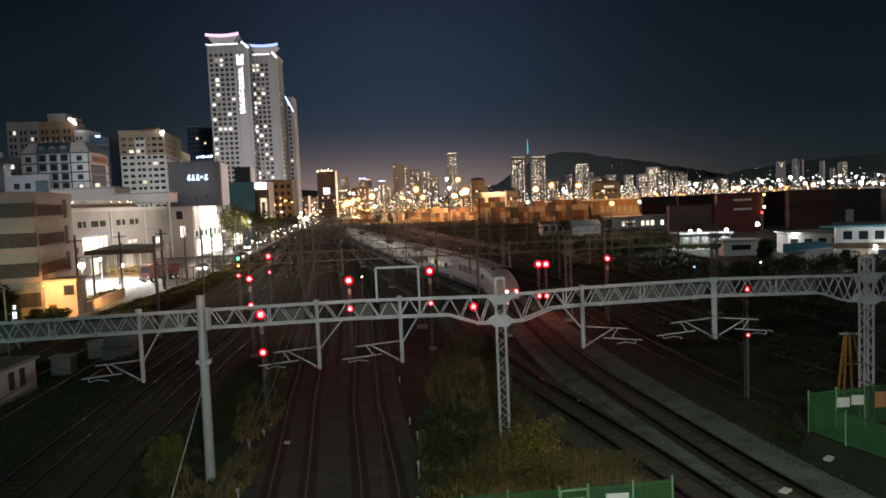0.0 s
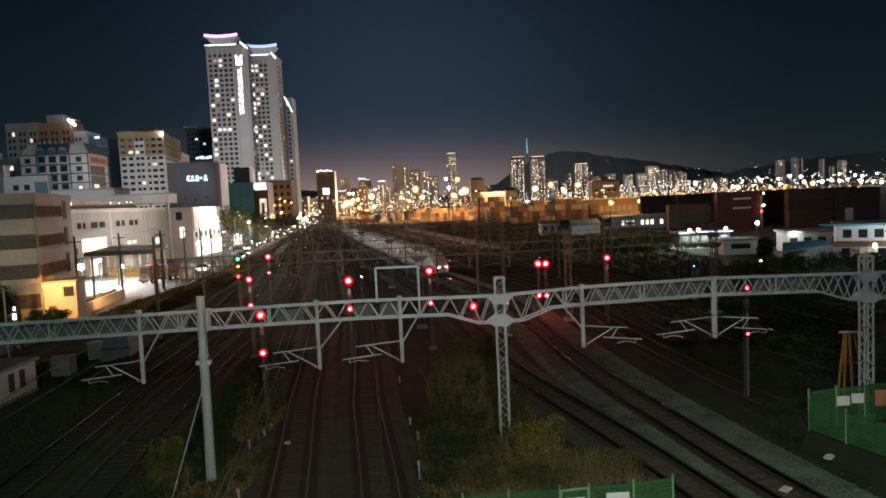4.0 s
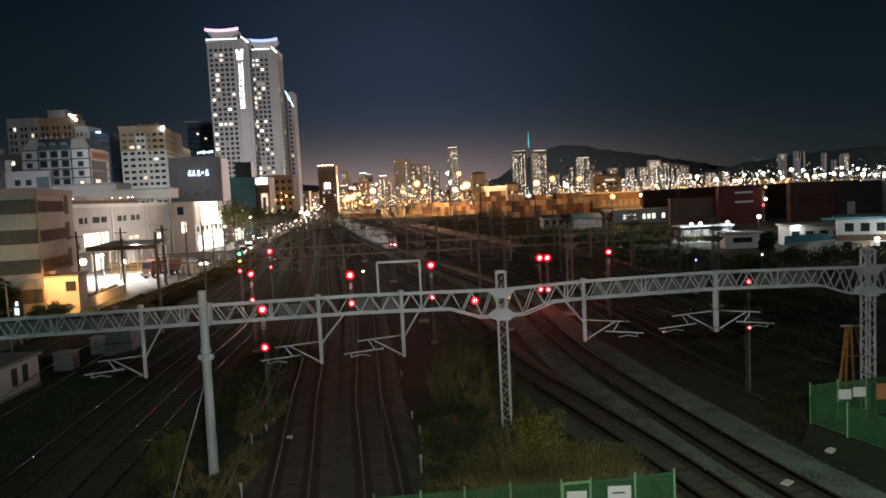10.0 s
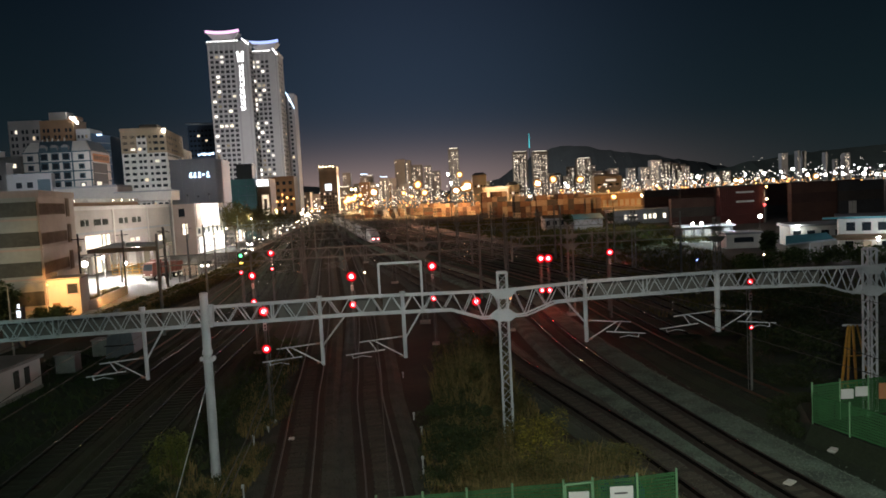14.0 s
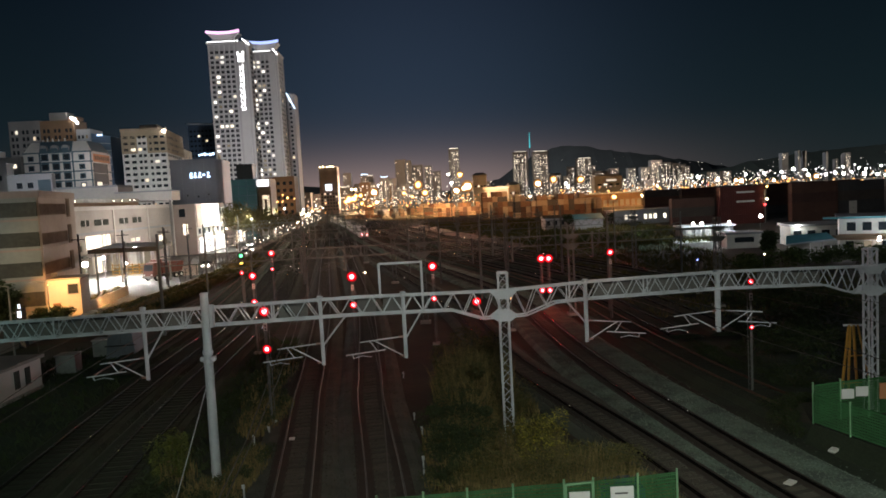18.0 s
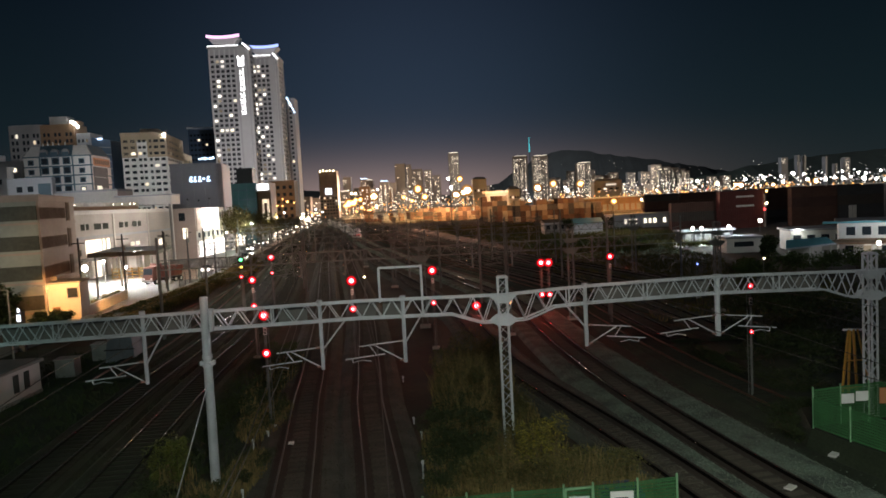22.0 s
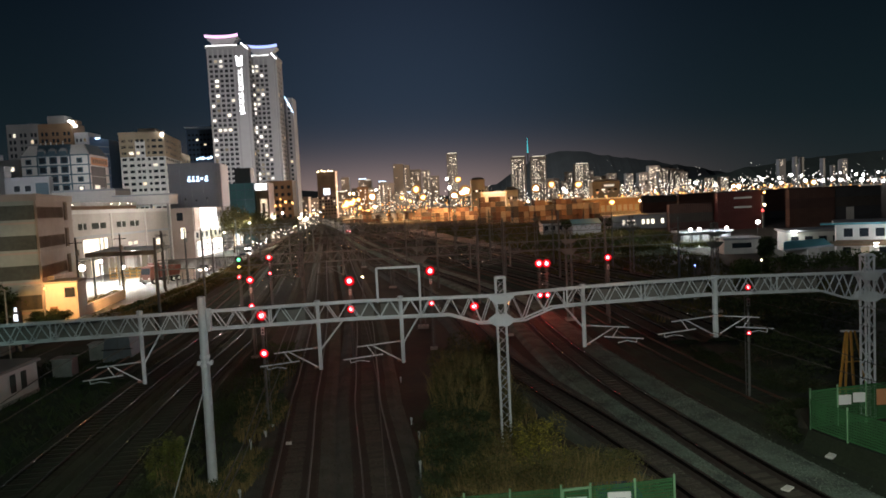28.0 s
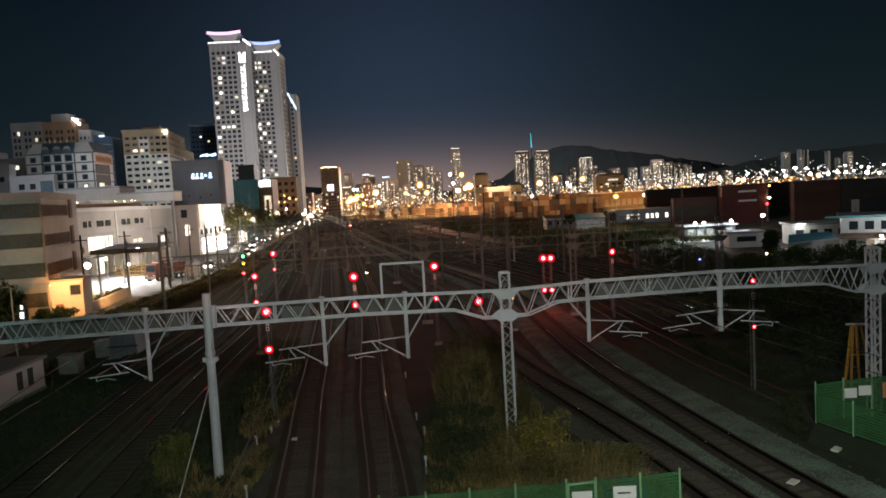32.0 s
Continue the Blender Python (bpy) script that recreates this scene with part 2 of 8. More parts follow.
def glow(name, colour, power, vary=0.0, island=False):
    """A thing that gives off light."""
    m = bpy.data.materials.new(name)
    m.use_nodes = True
    n, l = m.node_tree.nodes, m.node_tree.links
    n.remove(n["Principled BSDF"])
    em = n.new("ShaderNodeEmission")
    em.inputs["Color"].default_value, em.inputs["Strength"].default_value = (*colour, 1), power
    l.new(em.outputs[0], n["Material Output"].inputs["Surface"])
    if vary:
        src = n.new("ShaderNodeNewGeometry").outputs["Random Per Island"] if island else n.new("ShaderNodeObjectInfo").outputs["Random"]
        r = n.new("ShaderNodeMapRange")
        r.inputs["To Min"].default_value, r.inputs["To Max"].default_value = power * (1 - vary), power * (1 + vary)
        l.new(src, r.inputs["Value"])
        l.new(r.outputs[0], em.inputs["Strength"])
    return m


EARTH = surface("earth", (0.040, 0.029, 0.018), 0.95, 0, 0.6, 0.4, 0.4, 0.45)
BALLAST = surface("ballast", (0.128, 0.176, 0.142), 0.9, 0, 2.0, 0.95, 0.9, 0.55)
ASPHALT = surface("asphalt", (0.10, 0.10, 0.10), 0.85, 0, 0.9, 0.25, 0.25, 0.3)
CONCRETE = surface("concrete", (0.32, 0.31, 0.29), 0.85, 0, 0.8, 0.15, 0.15, 0.3)
SLEEPER = surface("sleeper", (0.064, 0.058, 0.046), 0.9, 0, 3, 0.3, 0.2, 0.3, 0.25)
# sleeper colour close to the ground, so the sleepers barely show
SLEEPER_DARK = surface("dark_green_sleeper", (0.020, 0.026, 0.015), 0.95, 0, 3, 0.3, 0.2, 0.3, 0.2)
RAIL = surface("rail_steel", (0.17, 0.145, 0.13), 0.13, 1.0, 3, 0.25, 0.0, 0.3)
RAIL_DULL = surface("dull_rail_steel", (0.040, 0.042, 0.046), 0.45, 0.3, 3, 0.25, 0.0, 0.3)
RAIL_BRIGHT = surface("polished_rail_steel", (0.30, 0.29, 0.285), 0.13, 1.0, 3, 0.2, 0.0, 0.2)
BALLAST_A = surface("dark_ballast", (0.066, 0.072, 0.058), 0.9, 0, 2.2, 0.5, 0.9, 0.35)
OVERGROWN = surface("overgrown_ballast", (0.026, 0.038, 0.020), 0.95, 0, 1.5, 0.5, 0.8, 0.4)
RAIL_STRIP = surface("dark_rail_strip", (0.036, 0.027, 0.019), 0.9, 0, 2.2, 0.4, 0.4, 0.3)
STAINED_MAIN = surface("rust_brown_ballast", (0.088, 0.084, 0.064), 0.95, 0, 2.2, 0.5, 0.8, 0.35)
STAINED = surface("rust_stained_ballast", (0.078, 0.068, 0.054), 0.95, 0, 2.2, 0.5, 0.8, 0.35)
GRASS = surface("rough_grass", (0.05, 0.105, 0.03), 0.95, 0, 1.2, 0.4, 0.6, 0.4)
RUST = surface("rusty_steel", (0.10, 0.055, 0.035), 0.75, 0.3, 4, 0.3, 0.15, 0.3)
GALV = surface("galvanised_steel", (0.49, 0.53, 0.58), 0.55, 0.25, 2.5, 0.15, 0.05, 0.22)
DARK_SHEET = surface("dark_sheet_metal", (0.115, 0.115, 0.11), 0.7, 0.1, 2.0, 0.2, 0.05, 0.3)
GALV_OLD = surface("weathered_steel", (0.30, 0.30, 0.29), 0.65, 0.2, 2.0, 0.2, 0.08, 0.35)
# steel toned down to stay dim under the added red spots
DIMMED_STEEL = surface("dimmed_steel", (0.150, 0.160, 0.158), 0.7, 0.1, 2.0, 0.2, 0.08, 0.35)
PIPE = surface("grey_pole_paint", (0.42, 0.46, 0.50), 0.5, 0.1, 1.6, 0.12, 0.05, 0.2)
WIRE = surface("copper_wire", (0.09, 0.08, 0.07), 0.6, 0.6, 5, 0.2, 0, 0.1)
BLACK = surface("black_paint", (0.02, 0.02, 0.022), 0.6, 0, 3, 0.3, 0.05, 0.2)
CERAMIC = surface("insulator", (0.25, 0.12, 0.08), 0.3, 0, 3, 0.2, 0, 0.2)
WHITEP = surface("white_paint", (0.72, 0.71, 0.68), 0.6, 0, 1.5, 0.08, 0.04, 0.18)
SIGNP = surface("sign_sheet", (0.75, 0.76, 0.76), 0.5, 0, 4, 0.05, 0.02, 0.1)
PALE = surface("pale_render", (0.58, 0.55, 0.52), 0.8, 0, 0.25, 0.12, 0.08, 0.22)
DULL = surface("dull_render", (0.27, 0.265, 0.265), 0.8, 0, 0.25, 0.12, 0.08, 0.25)
PINKISH = surface("pinkish_tile", (0.30, 0.245, 0.22), 0.75, 0, 0.3, 0.12, 0.06, 0.25)
GREYWALL = surface("grey_cladding", (0.34, 0.35, 0.37), 0.6, 0, 0.2, 0.1, 0.05, 0.22)
GREENGREY = surface("green_grey_wall", (0.25, 0.27, 0.25), 0.75, 0, 0.3, 0.15, 0.06, 0.3)
TOWERG = surface("tower_window", (0.05, 0.05, 0.055), 0.4, 0, 0.5, 0.2, 0.02, 0.1, 0.3, 0.1)
TOWERW = surface("tower_concrete", (0.47, 0.45, 0.44), 0.75, 0, 0.06, 0.1, 0.04, 0.2)
TOWERP = surface("tower_pale_pier", (0.54, 0.52, 0.50), 0.75, 0, 0.06, 0.08, 0.04, 0.15)
TAN = surface("tan_tile", (0.41, 0.325, 0.225), 0.7, 0, 0.2, 0.12, 0.06, 0.25)
BROWNW = surface("brown_brick", (0.24, 0.15, 0.09), 0.8, 0, 0.3, 0.2, 0.1, 0.3)
TEAL = surface("teal_frame", (0.060, 0.105, 0.135), 0.5, 0.1, 0.5, 0.1, 0.04, 0.2)
DARKW = surface("dark_wall", (0.07, 0.07, 0.075), 0.7, 0, 0.2, 0.2, 0.06, 0.25)
BLUEROOF = surface("blue_sheet_roof", (0.12, 0.36, 0.42), 0.5, 0.2, 0.6, 0.15, 0.1, 0.25)
HAZE = surface("far_concrete", (0.22, 0.20, 0.195), 0.85, 0, 0.03, 0.15, 0, 0.3, 0.3)
GLASS = surface("window_glass", (0.025, 0.032, 0.04), 0.30, 0, 0.5, 0.2, 0.02, 0.1, 0, 0.02)
TEALGLASS = surface("teal_curtain_glass", (0.075, 0.155, 0.165), 0.25, 0, 0.3, 0.2, 0.02, 0.3, 0, 0.1)
# dark glass, lightened in its colour to stand for haze
DIMPANE = surface("unlit_ribbon_glass", (0.075, 0.08, 0.072), 0.6, 0, 0.5, 0.3, 0.02, 0.3, 0, 0.0)
# side glass whose pale brown colour stands for reflections
DUSKPANE = surface("reflection_toned_glass", (0.20, 0.155, 0.125), 0.9, 0, 0.5, 0.3, 0.02, 0.3, 0, 0.0)
TARP = surface("faded_tarpaulin", (0.16, 0.18, 0.21), 0.8, 0, 0.8, 0.2, 0.2, 0.3)
CREAM = surface("stained_cream_render", (0.45, 0.41, 0.38), 0.8, 0, 0.25, 0.14, 0.08, 0.3)
HALLGREY = surface("hall_cladding", (0.205, 0.21, 0.245), 0.6, 0, 0.2, 0.1, 0.05, 0.22)
SALMON = surface("salmon_render", (0.52, 0.42, 0.38), 0.75, 0, 0.3, 0.12, 0.06, 0.22)
NIGHTGLASS = surface("blue_night_glass", (0.085, 0.13, 0.20), 0.3, 0, 0.3, 0.2, 0.02, 0.2, 0, 0.3)
GREENF = surface("green_fence_paint", (0.042, 0.150, 0.055), 0.6, 0, 3, 0.2, 0.05, 0.3)
YELLOW = surface("yellow_paint", (0.38, 0.21, 0.035), 0.6, 0, 3, 0.2, 0.05, 0.3)
REDP = surface("faded_red_paint", (0.12, 0.025, 0.022), 0.6, 0, 0.6, 0.15, 0.05, 0.3)
TRUCKRED = surface("truck_red", (0.15, 0.055, 0.045), 0.5, 0.1, 1.2, 0.15, 0.05, 0.3)
RUBBER = surface("rubber", (0.02, 0.02, 0.02), 0.9, 0, 4, 0.2, 0.1, 0.2)
TRAINW = surface("train_paint", (0.60, 0.61, 0.63), 0.35, 0.1, 0.8, 0.06, 0.02, 0.15)
TRAINB = surface("train_blue", (0.05, 0.07, 0.13), 0.35, 0.1, 0.8, 0.1, 0.02, 0.2)
HILL = surface("wooded_hill", (0.050, 0.055, 0.055), 0.95, 0, 0.004, 0.3, 0, 0.3)
HILL_GREEN = surface("far_wooded_ridge", (0.040, 0.055, 0.046), 0.95, 0, 0.004, 0.3, 0, 0.3)
ORANGEP = surface("orange_board", (0.55, 0.25, 0.12), 0.7, 0, 2, 0.1, 0.02, 0.2)
BLUEP = surface("blue_sheet", (0.04, 0.09, 0.22), 0.7, 0, 2, 0.2, 0.1, 0.3)
REED = mixed("dry_reeds", [(0.11, 0.080, 0.034), (0.24, 0.18, 0.080), (0.08, 0.075, 0.028)], 0.9, True, 1.5)
LEAF = mixed("green_leaves", [(0.035, 0.06, 0.015), (0.07, 0.10, 0.025), (0.05, 0.065, 0.02)], 0.7, True, 1.5)
LEAFY = mixed("yellowing_leaves", [(0.30, 0.25, 0.03), (0.06, 0.07, 0.018), (0.40, 0.33, 0.045), (0.045, 0.055, 0.016), (0.13, 0.12, 0.03)], 0.7, True, 1.5)
LEAFS = mixed("street_tree_leaves", [(0.040, 0.040, 0.011), (0.085, 0.072, 0.021), (0.055, 0.051, 0.015)], 0.8, True, 1.2)
LEAFG = mixed("fresh_leaves", [(0.055, 0.085, 0.018), (0.12, 0.135, 0.028), (0.04, 0.055, 0.014)], 0.75, True, 1.5)
LEAFD = mixed("dark_leaves", [(0.02, 0.035, 0.012), (0.04, 0.06, 0.02), (0.03, 0.04, 0.015)], 0.75, True, 1.5)
LEAFM = mixed("mixed_brush", [(0.05, 0.055, 0.018), (0.11, 0.095, 0.03), (0.035, 0.05, 0.016), (0.16, 0.125, 0.045)], 0.85, True, 1.2)
STONES = mixed("ballast_stones", [(0.070, 0.100, 0.080), (0.15, 0.195, 0.158), (0.095, 0.120, 0.095), (0.20, 0.245, 0.20)], 0.9, True, 0.5)
DARKSTONES = mixed("stained_ballast_stones", [(0.045, 0.045, 0.034), (0.10, 0.10, 0.08), (0.06, 0.058, 0.045)], 0.9, True, 0.5)
BARK = surface("bark", (0.09, 0.065, 0.045), 0.95, 0, 4, 0.3, 0.5, 0.3)
# palette paled so part of the floodlight lies in the colours
BOXES = mixed("floodlit_container_paint", [(0.16, 0.09, 0.075), (0.30, 0.22, 0.18), (0.10, 0.065, 0.06), (0.42, 0.36, 0.31), (0.09, 0.085, 0.095), (0.15, 0.09, 0.075), (0.24, 0.15, 0.11), (0.36, 0.29, 0.25)], 0.65, False, 0.5)

RED_CORE = glow("red_signal_light", (1.0, 0.045, 0.055), 30)
# glowing ring that stands for the halo around red lamps
RED_HALO = glow("red_halo_ring", (1.0, 0.012, 0.022), 1.0)
# dimmer palette for the stacks away from the port
BOXD = mixed("dim_container_paint", [(0.07, 0.035, 0.03), (0.05, 0.05, 0.055), (0.09, 0.045, 0.035), (0.06, 0.05, 0.045)], 0.65, False, 0.5)
TAIL_L = glow("red_tail_light", (1.0, 0.16, 0.20), 60)
# fainter outer step of the same halo
RED_HALO_OUTER = glow("red_outer_halo", (1.0, 0.02, 0.03), 0.16)
RED_SMALL = glow("small_red_light", (1.0, 0.06, 0.06), 6)
GREEN_L = glow("green_signal_light", (0.12, 1.0, 0.35), 3.0)
YELLOW_L = glow("amber_signal_light", (1.0, 0.62, 0.10), 5)
BLUE_L = glow("blue_marker_light", (0.25, 0.35, 1.0), 5)
ORANGE_L = glow("orange_marker_light", (1.0, 0.35, 0.12), 5)
LAMP_W = glow("white_lamp", (1.0, 0.95, 0.88), 30)
LAMP_O = glow("sodium_lamp", (1.0, 0.52, 0.15), 9)
# emissive discs that stand for the glow around sodium lamps
AMBER_HALO = glow("amber_halo", (1.0, 0.56, 0.22), 1.0)
ORANGE_GLOW = glow("dim_orange_glow", (1.0, 0.46, 0.16), 0.36)
LAMP_Y = glow("warm_lamp", (1.0, 0.78, 0.45), 20)
FAR_W = glow("far_white_lights", (1.0, 0.90, 0.76), 2.8, 0.96, True)
FAR_O = glow("far_orange_lights", (1.0, 0.46, 0.14), 2.0, 0.95, True)
FAR_C = glow("far_cool_lights", (1.0, 0.94, 0.96), 2.2, 0.95, True)
FAR_R = glow("far_red_lights", (1.0, 0.10, 0.10), 2.5, 0.5, True)
WIN_W = glow("lit_window_white", (1.0, 0.90, 0.72), 1.5, 0.5)
WIN_Y = glow("lit_window_warm", (1.0, 0.80, 0.54), 1.2, 0.5)
WIN_T = glow("tower_lit_window", (1.0, 0.93, 0.84), 1.7, 0.5)
WIN_D = glow("lit_window_dim", (0.85, 0.70, 0.50), 0.35, 0.5)
FARWIN = glow("far_lit_windows", (1.0, 0.88, 0.70), 1.7, 0.9, True)
LED_PINK = glow("crown_lilac_light", (0.92, 0.50, 0.86), 1.9)
LED_BLUE = glow("crown_blue_light", (0.36, 0.46, 1.0), 1.8)
LED_WHITE = glow("cornice_white_light", (1.0, 0.97, 1.0), 4.0)
LED_SIGN = glow("blue_white_sign", (0.55, 0.75, 1.0), 4.0)
BILL = glow("lit_billboard", (1.0, 0.95, 0.88), 2.6)
SCREEN = glow("led_screen", (0.75, 0.85, 1.0), 3.0)
TEAL_L = glow("mast_teal_light", (0.10, 0.75, 0.85), 0.9)


# ---- building blocks ----
class Bag:
    """Collects simple solids into one mesh."""

    def __init__(self):
        self.v, self.f = [], []

    def add(self, vs, fs):
        k = len(self.v)
        self.v += [tuple(p) for p in vs]
        self.f += [tuple(i + k for i in f) for f in fs]
        return self

    def box(self, x0, y0, z0, x1, y1, z1):
        return self.add([(x0, y0, z0), (x1, y0, z0), (x1, y1, z0), (x0, y1, z0), (x0, y0, z1), (x1, y0, z1), (x1, y1, z1), (x0, y1, z1)],
                        [(3, 2, 1, 0), (4, 5, 6, 7), (0, 1, 5, 4), (1, 2, 6, 5), (2, 3, 7, 6), (3, 0, 4, 7)])

    def bar(self, p, q, w, h=None):
        """A straight bar of rectangular section from p to q."""
        h = h or w
        p, q = Vector(p), Vector(q)
        a = (q - p).normalized()
        s = a.cross(Vector((0, 0, 1)))
        s = s.normalized() if s.length > 0.02 else Vector((1, 0, 0))
        u = s.cross(a)
        vs = [c + s * (i * w / 2) + u * (j * h / 2) for c in (p, q) for i, j in ((-1, -1), (1, -1), (1, 1), (-1, 1))]
        return self.add(vs, [(3, 2, 1, 0), (4, 5, 6, 7), (0, 1, 5, 4), (1, 2, 6, 5), (2, 3, 7, 6), (3, 0, 4, 7)])

    def tube(self, p, q, r, r2=None, n=10):
        r2 = r if r2 is None else r2
        p, q = Vector(p), Vector(q)
        a = (q - p).normalized()
        s = a.cross(Vector((0, 0, 1)))
        s = s.normalized() if s.length > 0.02 else Vector((1, 0, 0))
        u = s.cross(a)
        vs = []
        for c, rr in ((p, r), (q, r2)):
            vs += [c + (s * math.cos(2 * math.pi * i / n) + u * math.sin(2 * math.pi * i / n)) * rr for i in range(n)]
        fs = [(i, (i + 1) % n, n + (i + 1) % n, n + i) for i in range(n)]
        return self.add(vs, fs + [tuple(range(n - 1, -1, -1)), tuple(range(n, 2 * n))])

    def ball(self, c, r, n=8, k=5, squash=1.0):
        vs, fs = [], []
        for j in range(k + 1):
            a = math.pi * j / k
            for i in range(n):
                b = 2 * math.pi * i / n
                vs.append((c[0] + r * math.sin(a) * math.cos(b), c[1] + r * math.sin(a) * math.sin(b), c[2] + r * squash * math.cos(a)))
        for j in range(k):
            for i in range(n):
                fs.append((j * n + i, (j + 1) * n + i, (j + 1) * n + (i + 1) % n, j * n + (i + 1) % n))
        return self.add(vs, fs)

    def prism(self, pts, z0, z1):
        """An upright prism over a plan outline (counter-clockwise)."""
        n = len(pts)
        vs = [(x, y, z0) for x, y in pts] + [(x, y, z1) for x, y in pts]
        return self.add(vs, [tuple(range(n - 1, -1, -1)), tuple(range(n, 2 * n))] + [(i, (i + 1) % n, n + (i + 1) % n, n + i) for i in range(n)])

    def mesh(self, name, mat):
        me = bpy.data.meshes.new(name)
        me.from_pydata(self.v, [], self.f)
        me.materials.append(mat)
        me.update()
        return me


def part(name, bag, mat, parent=None, label="", at=None, smooth=False):
    """Links a bag (or a finished mesh) as one object under a thing or part."""
    me = bag.mesh(name, mat) if isinstance(bag, Bag) else bag
    ob = new(name, me)
    if smooth:
        for p in me.polygons:
            p.use_smooth = True
    if parent is not None:
        ob.parent = parent
    if at is not None:
        ob.matrix_basis = at
    if label:
        ob["label"] = label
    return ob


def thing(name, at, label, category, group="", kind=""):
    ob = new(name)
    ob.empty_display_size = 0.2
    ob.matrix_basis = at if isinstance(at, Matrix) else pose(*at)
    return tagged(ob, label, category, group, kind)


def structure(name, bag, mat, label, category):
    return tagged(part(name, bag, mat), label, category, "", "structure")


def curve_through(pts, step=2.0):
    """Evenly spaced points on a smooth line through the given plan points."""
    P = [Vector((x, y, 0)) for x, y in pts]
    P = [P[0] * 2 - P[1]] + P + [P[-1] * 2 - P[-2]]
    fine = []
    for i in range(1, len(P) - 2):
        a, b, c, d = P[i - 1:i + 3]
        n = max(4, int((c - b).length / 0.5))
        for j in range(n):
            t = j / n
            fine.append(0.5 * ((2 * b) + (c - a) * t + (2 * a - 5 * b + 4 * c - d) * t * t + (3 * b - a - 3 * c + d) * t ** 3))
    fine.append(P[-2])
    out, left = [fine[0]], step
    for p, q in zip(fine, fine[1:]):
        seg = (q - p).length
        while seg >= left > 0:
            p = p + (q - p).normalized() * left
            seg -= left
            out.append(p.copy())
            left = step
        left -= seg
    return out


def sideways(line, d):
    """The line moved d metres to its right."""
    out = []
    for i, p in enumerate(line):
        a = (line[min(i + 1, len(line) - 1)] - line[max(i - 1, 0)]).normalized()
        out.append(p + Vector((a.y, -a.x, 0)) * d)
    return out


def ribbon(line, section):
    """Sweeps a section of (right, up) points along a plan line."""
    b = Bag()
    n = len(section)
    vs = []
    for i, p in enumerate(line):
        a = (line[min(i + 1, len(line) - 1)] - line[max(i - 1, 0)]).normalized()
        s = Vector((a.y, -a.x, 0))
        vs += [p + s * r + Vector((0, 0, u)) for r, u in section]
    fs = []
    for i in range(len(line) - 1):
        for j in range(n):
            fs.append((i * n + j, i * n + (j + 1) % n, (i + 1) * n + (j + 1) % n, (i + 1) * n + j))
    b.add(vs, fs + [tuple(range(n)), tuple(range(len(vs) - 1, len(vs) - n - 1, -1))])
    return b


# ---- ground and tracks ----
GROUND_Z = -0.4
ground = Bag()
ground.add([(-4500, -60, GROUND_Z), (4500, -60, GROUND_Z), (4500, 4600, GROUND_Z), (-4500, 4600, GROUND_Z)], [(0, 1, 2, 3)])
structure("ground", ground, EARTH, "dark bare earth of the rail yard with sparse weeds", "ground")
verge = Bag().prism([(-60, -20), (-8.2, -20), (-8.4, 14), (-9.2, 26), (-10.6, 34), (-12.0, 42), (-14.0, 52), (-17, 62), (-34, 66), (-60, 60)], GROUND_Z - 0.1, GROUND_Z + 0.012)
structure("verge", verge, OVERGROWN, "dark green ground beside the outer tracks", "ground")
verge_east = Bag().prism([(16.5, -20), (60, -20), (60, 74), (14.5, 66), (13.2, 56), (13.6, 44), (14.6, 34), (15.6, 26), (16.4, 14)], GROUND_Z - 0.1, GROUND_Z + 0.012)
structure("verge_east", verge_east, OVERGROWN, "dark green ground beyond the outer tracks", "ground")

TRAIN_LINE = [(15.2, 12), (13.5, 22), (12.25, 28), (11.0, 35.5), (9.9, 43), (8.95, 53), (8.35, 63), (7.75, 73), (6.9, 81), (5.2, 88.2), (1.7, 102.2), (-6.2, 131), (-14.2, 167), (-24.0, 209.5), (-42, 300), (-68, 420), (-100, 560), (-130, 690)]
LINE_A = [(-4.6, 10), (-6.0, 22), (-7.5, 32.4), (-8.2, 36.8), (-9.05, 42.4), (-10.05, 50), (-14.5, 80), (-24.5, 140), (-44, 260), (-68, 400), (-110, 650)]
LINE_B = [(-1.0, 10), (-2.3, 22), (-3.1, 28.4), (-4.1, 35), (-5.0, 41), (-5.9, 49), (-9.8, 80), (-19.5, 140), (-38, 260), (-62, 400), (-104, 650)]
LINE_L = [(-13.2, 10), (-14.75, 24), (-16.15, 36), (-17.6, 50.5), (-18.8, 66.5), (-22, 92), (-31, 145), (-52, 265), (-76, 400), (-118, 650)]
main_line = curve_through(TRAIN_LINE, 0.64)
TRACKS = {
    "main": main_line,
    "right": sideways(curve_through(TRAIN_LINE, 0.64), 6.4),
    "inner": curve_through([(12.6, 12), (10.6, 21), (9.45, 26.6), (8.2, 32), (6.4, 38.9), (4.75, 45.3), (3.5, 52), (2.3, 62), (0.8, 72), (-4.6, 98), (-12.4, 131), (-20, 167), (-30, 209), (-47, 300), (-72, 420), (-104, 560)], 0.64),
    "a": curve_through(LINE_A, 0.64),
    "b": curve_through(LINE_B, 0.64),
    "left": curve_through(LINE_L, 0.64),
    "left_outer": sideways(curve_through(LINE_L, 0.64), -3.75),
    "left_far": sideways(curve_through(LINE_L[3:], 0.64), -7.8),
    "siding": sideways(curve_through(TRAIN_LINE[5:], 0.64), 8.8),
    "siding_far": sideways(curve_through(TRAIN_LINE[5:], 0.64), 13.2),
    "depot_siding": sideways(curve_through(TRAIN_LINE[7:], 0.64), 18.0),
    "depot_siding_far": sideways(curve_through(TRAIN_LINE[8:], 0.64), 23.5),
}
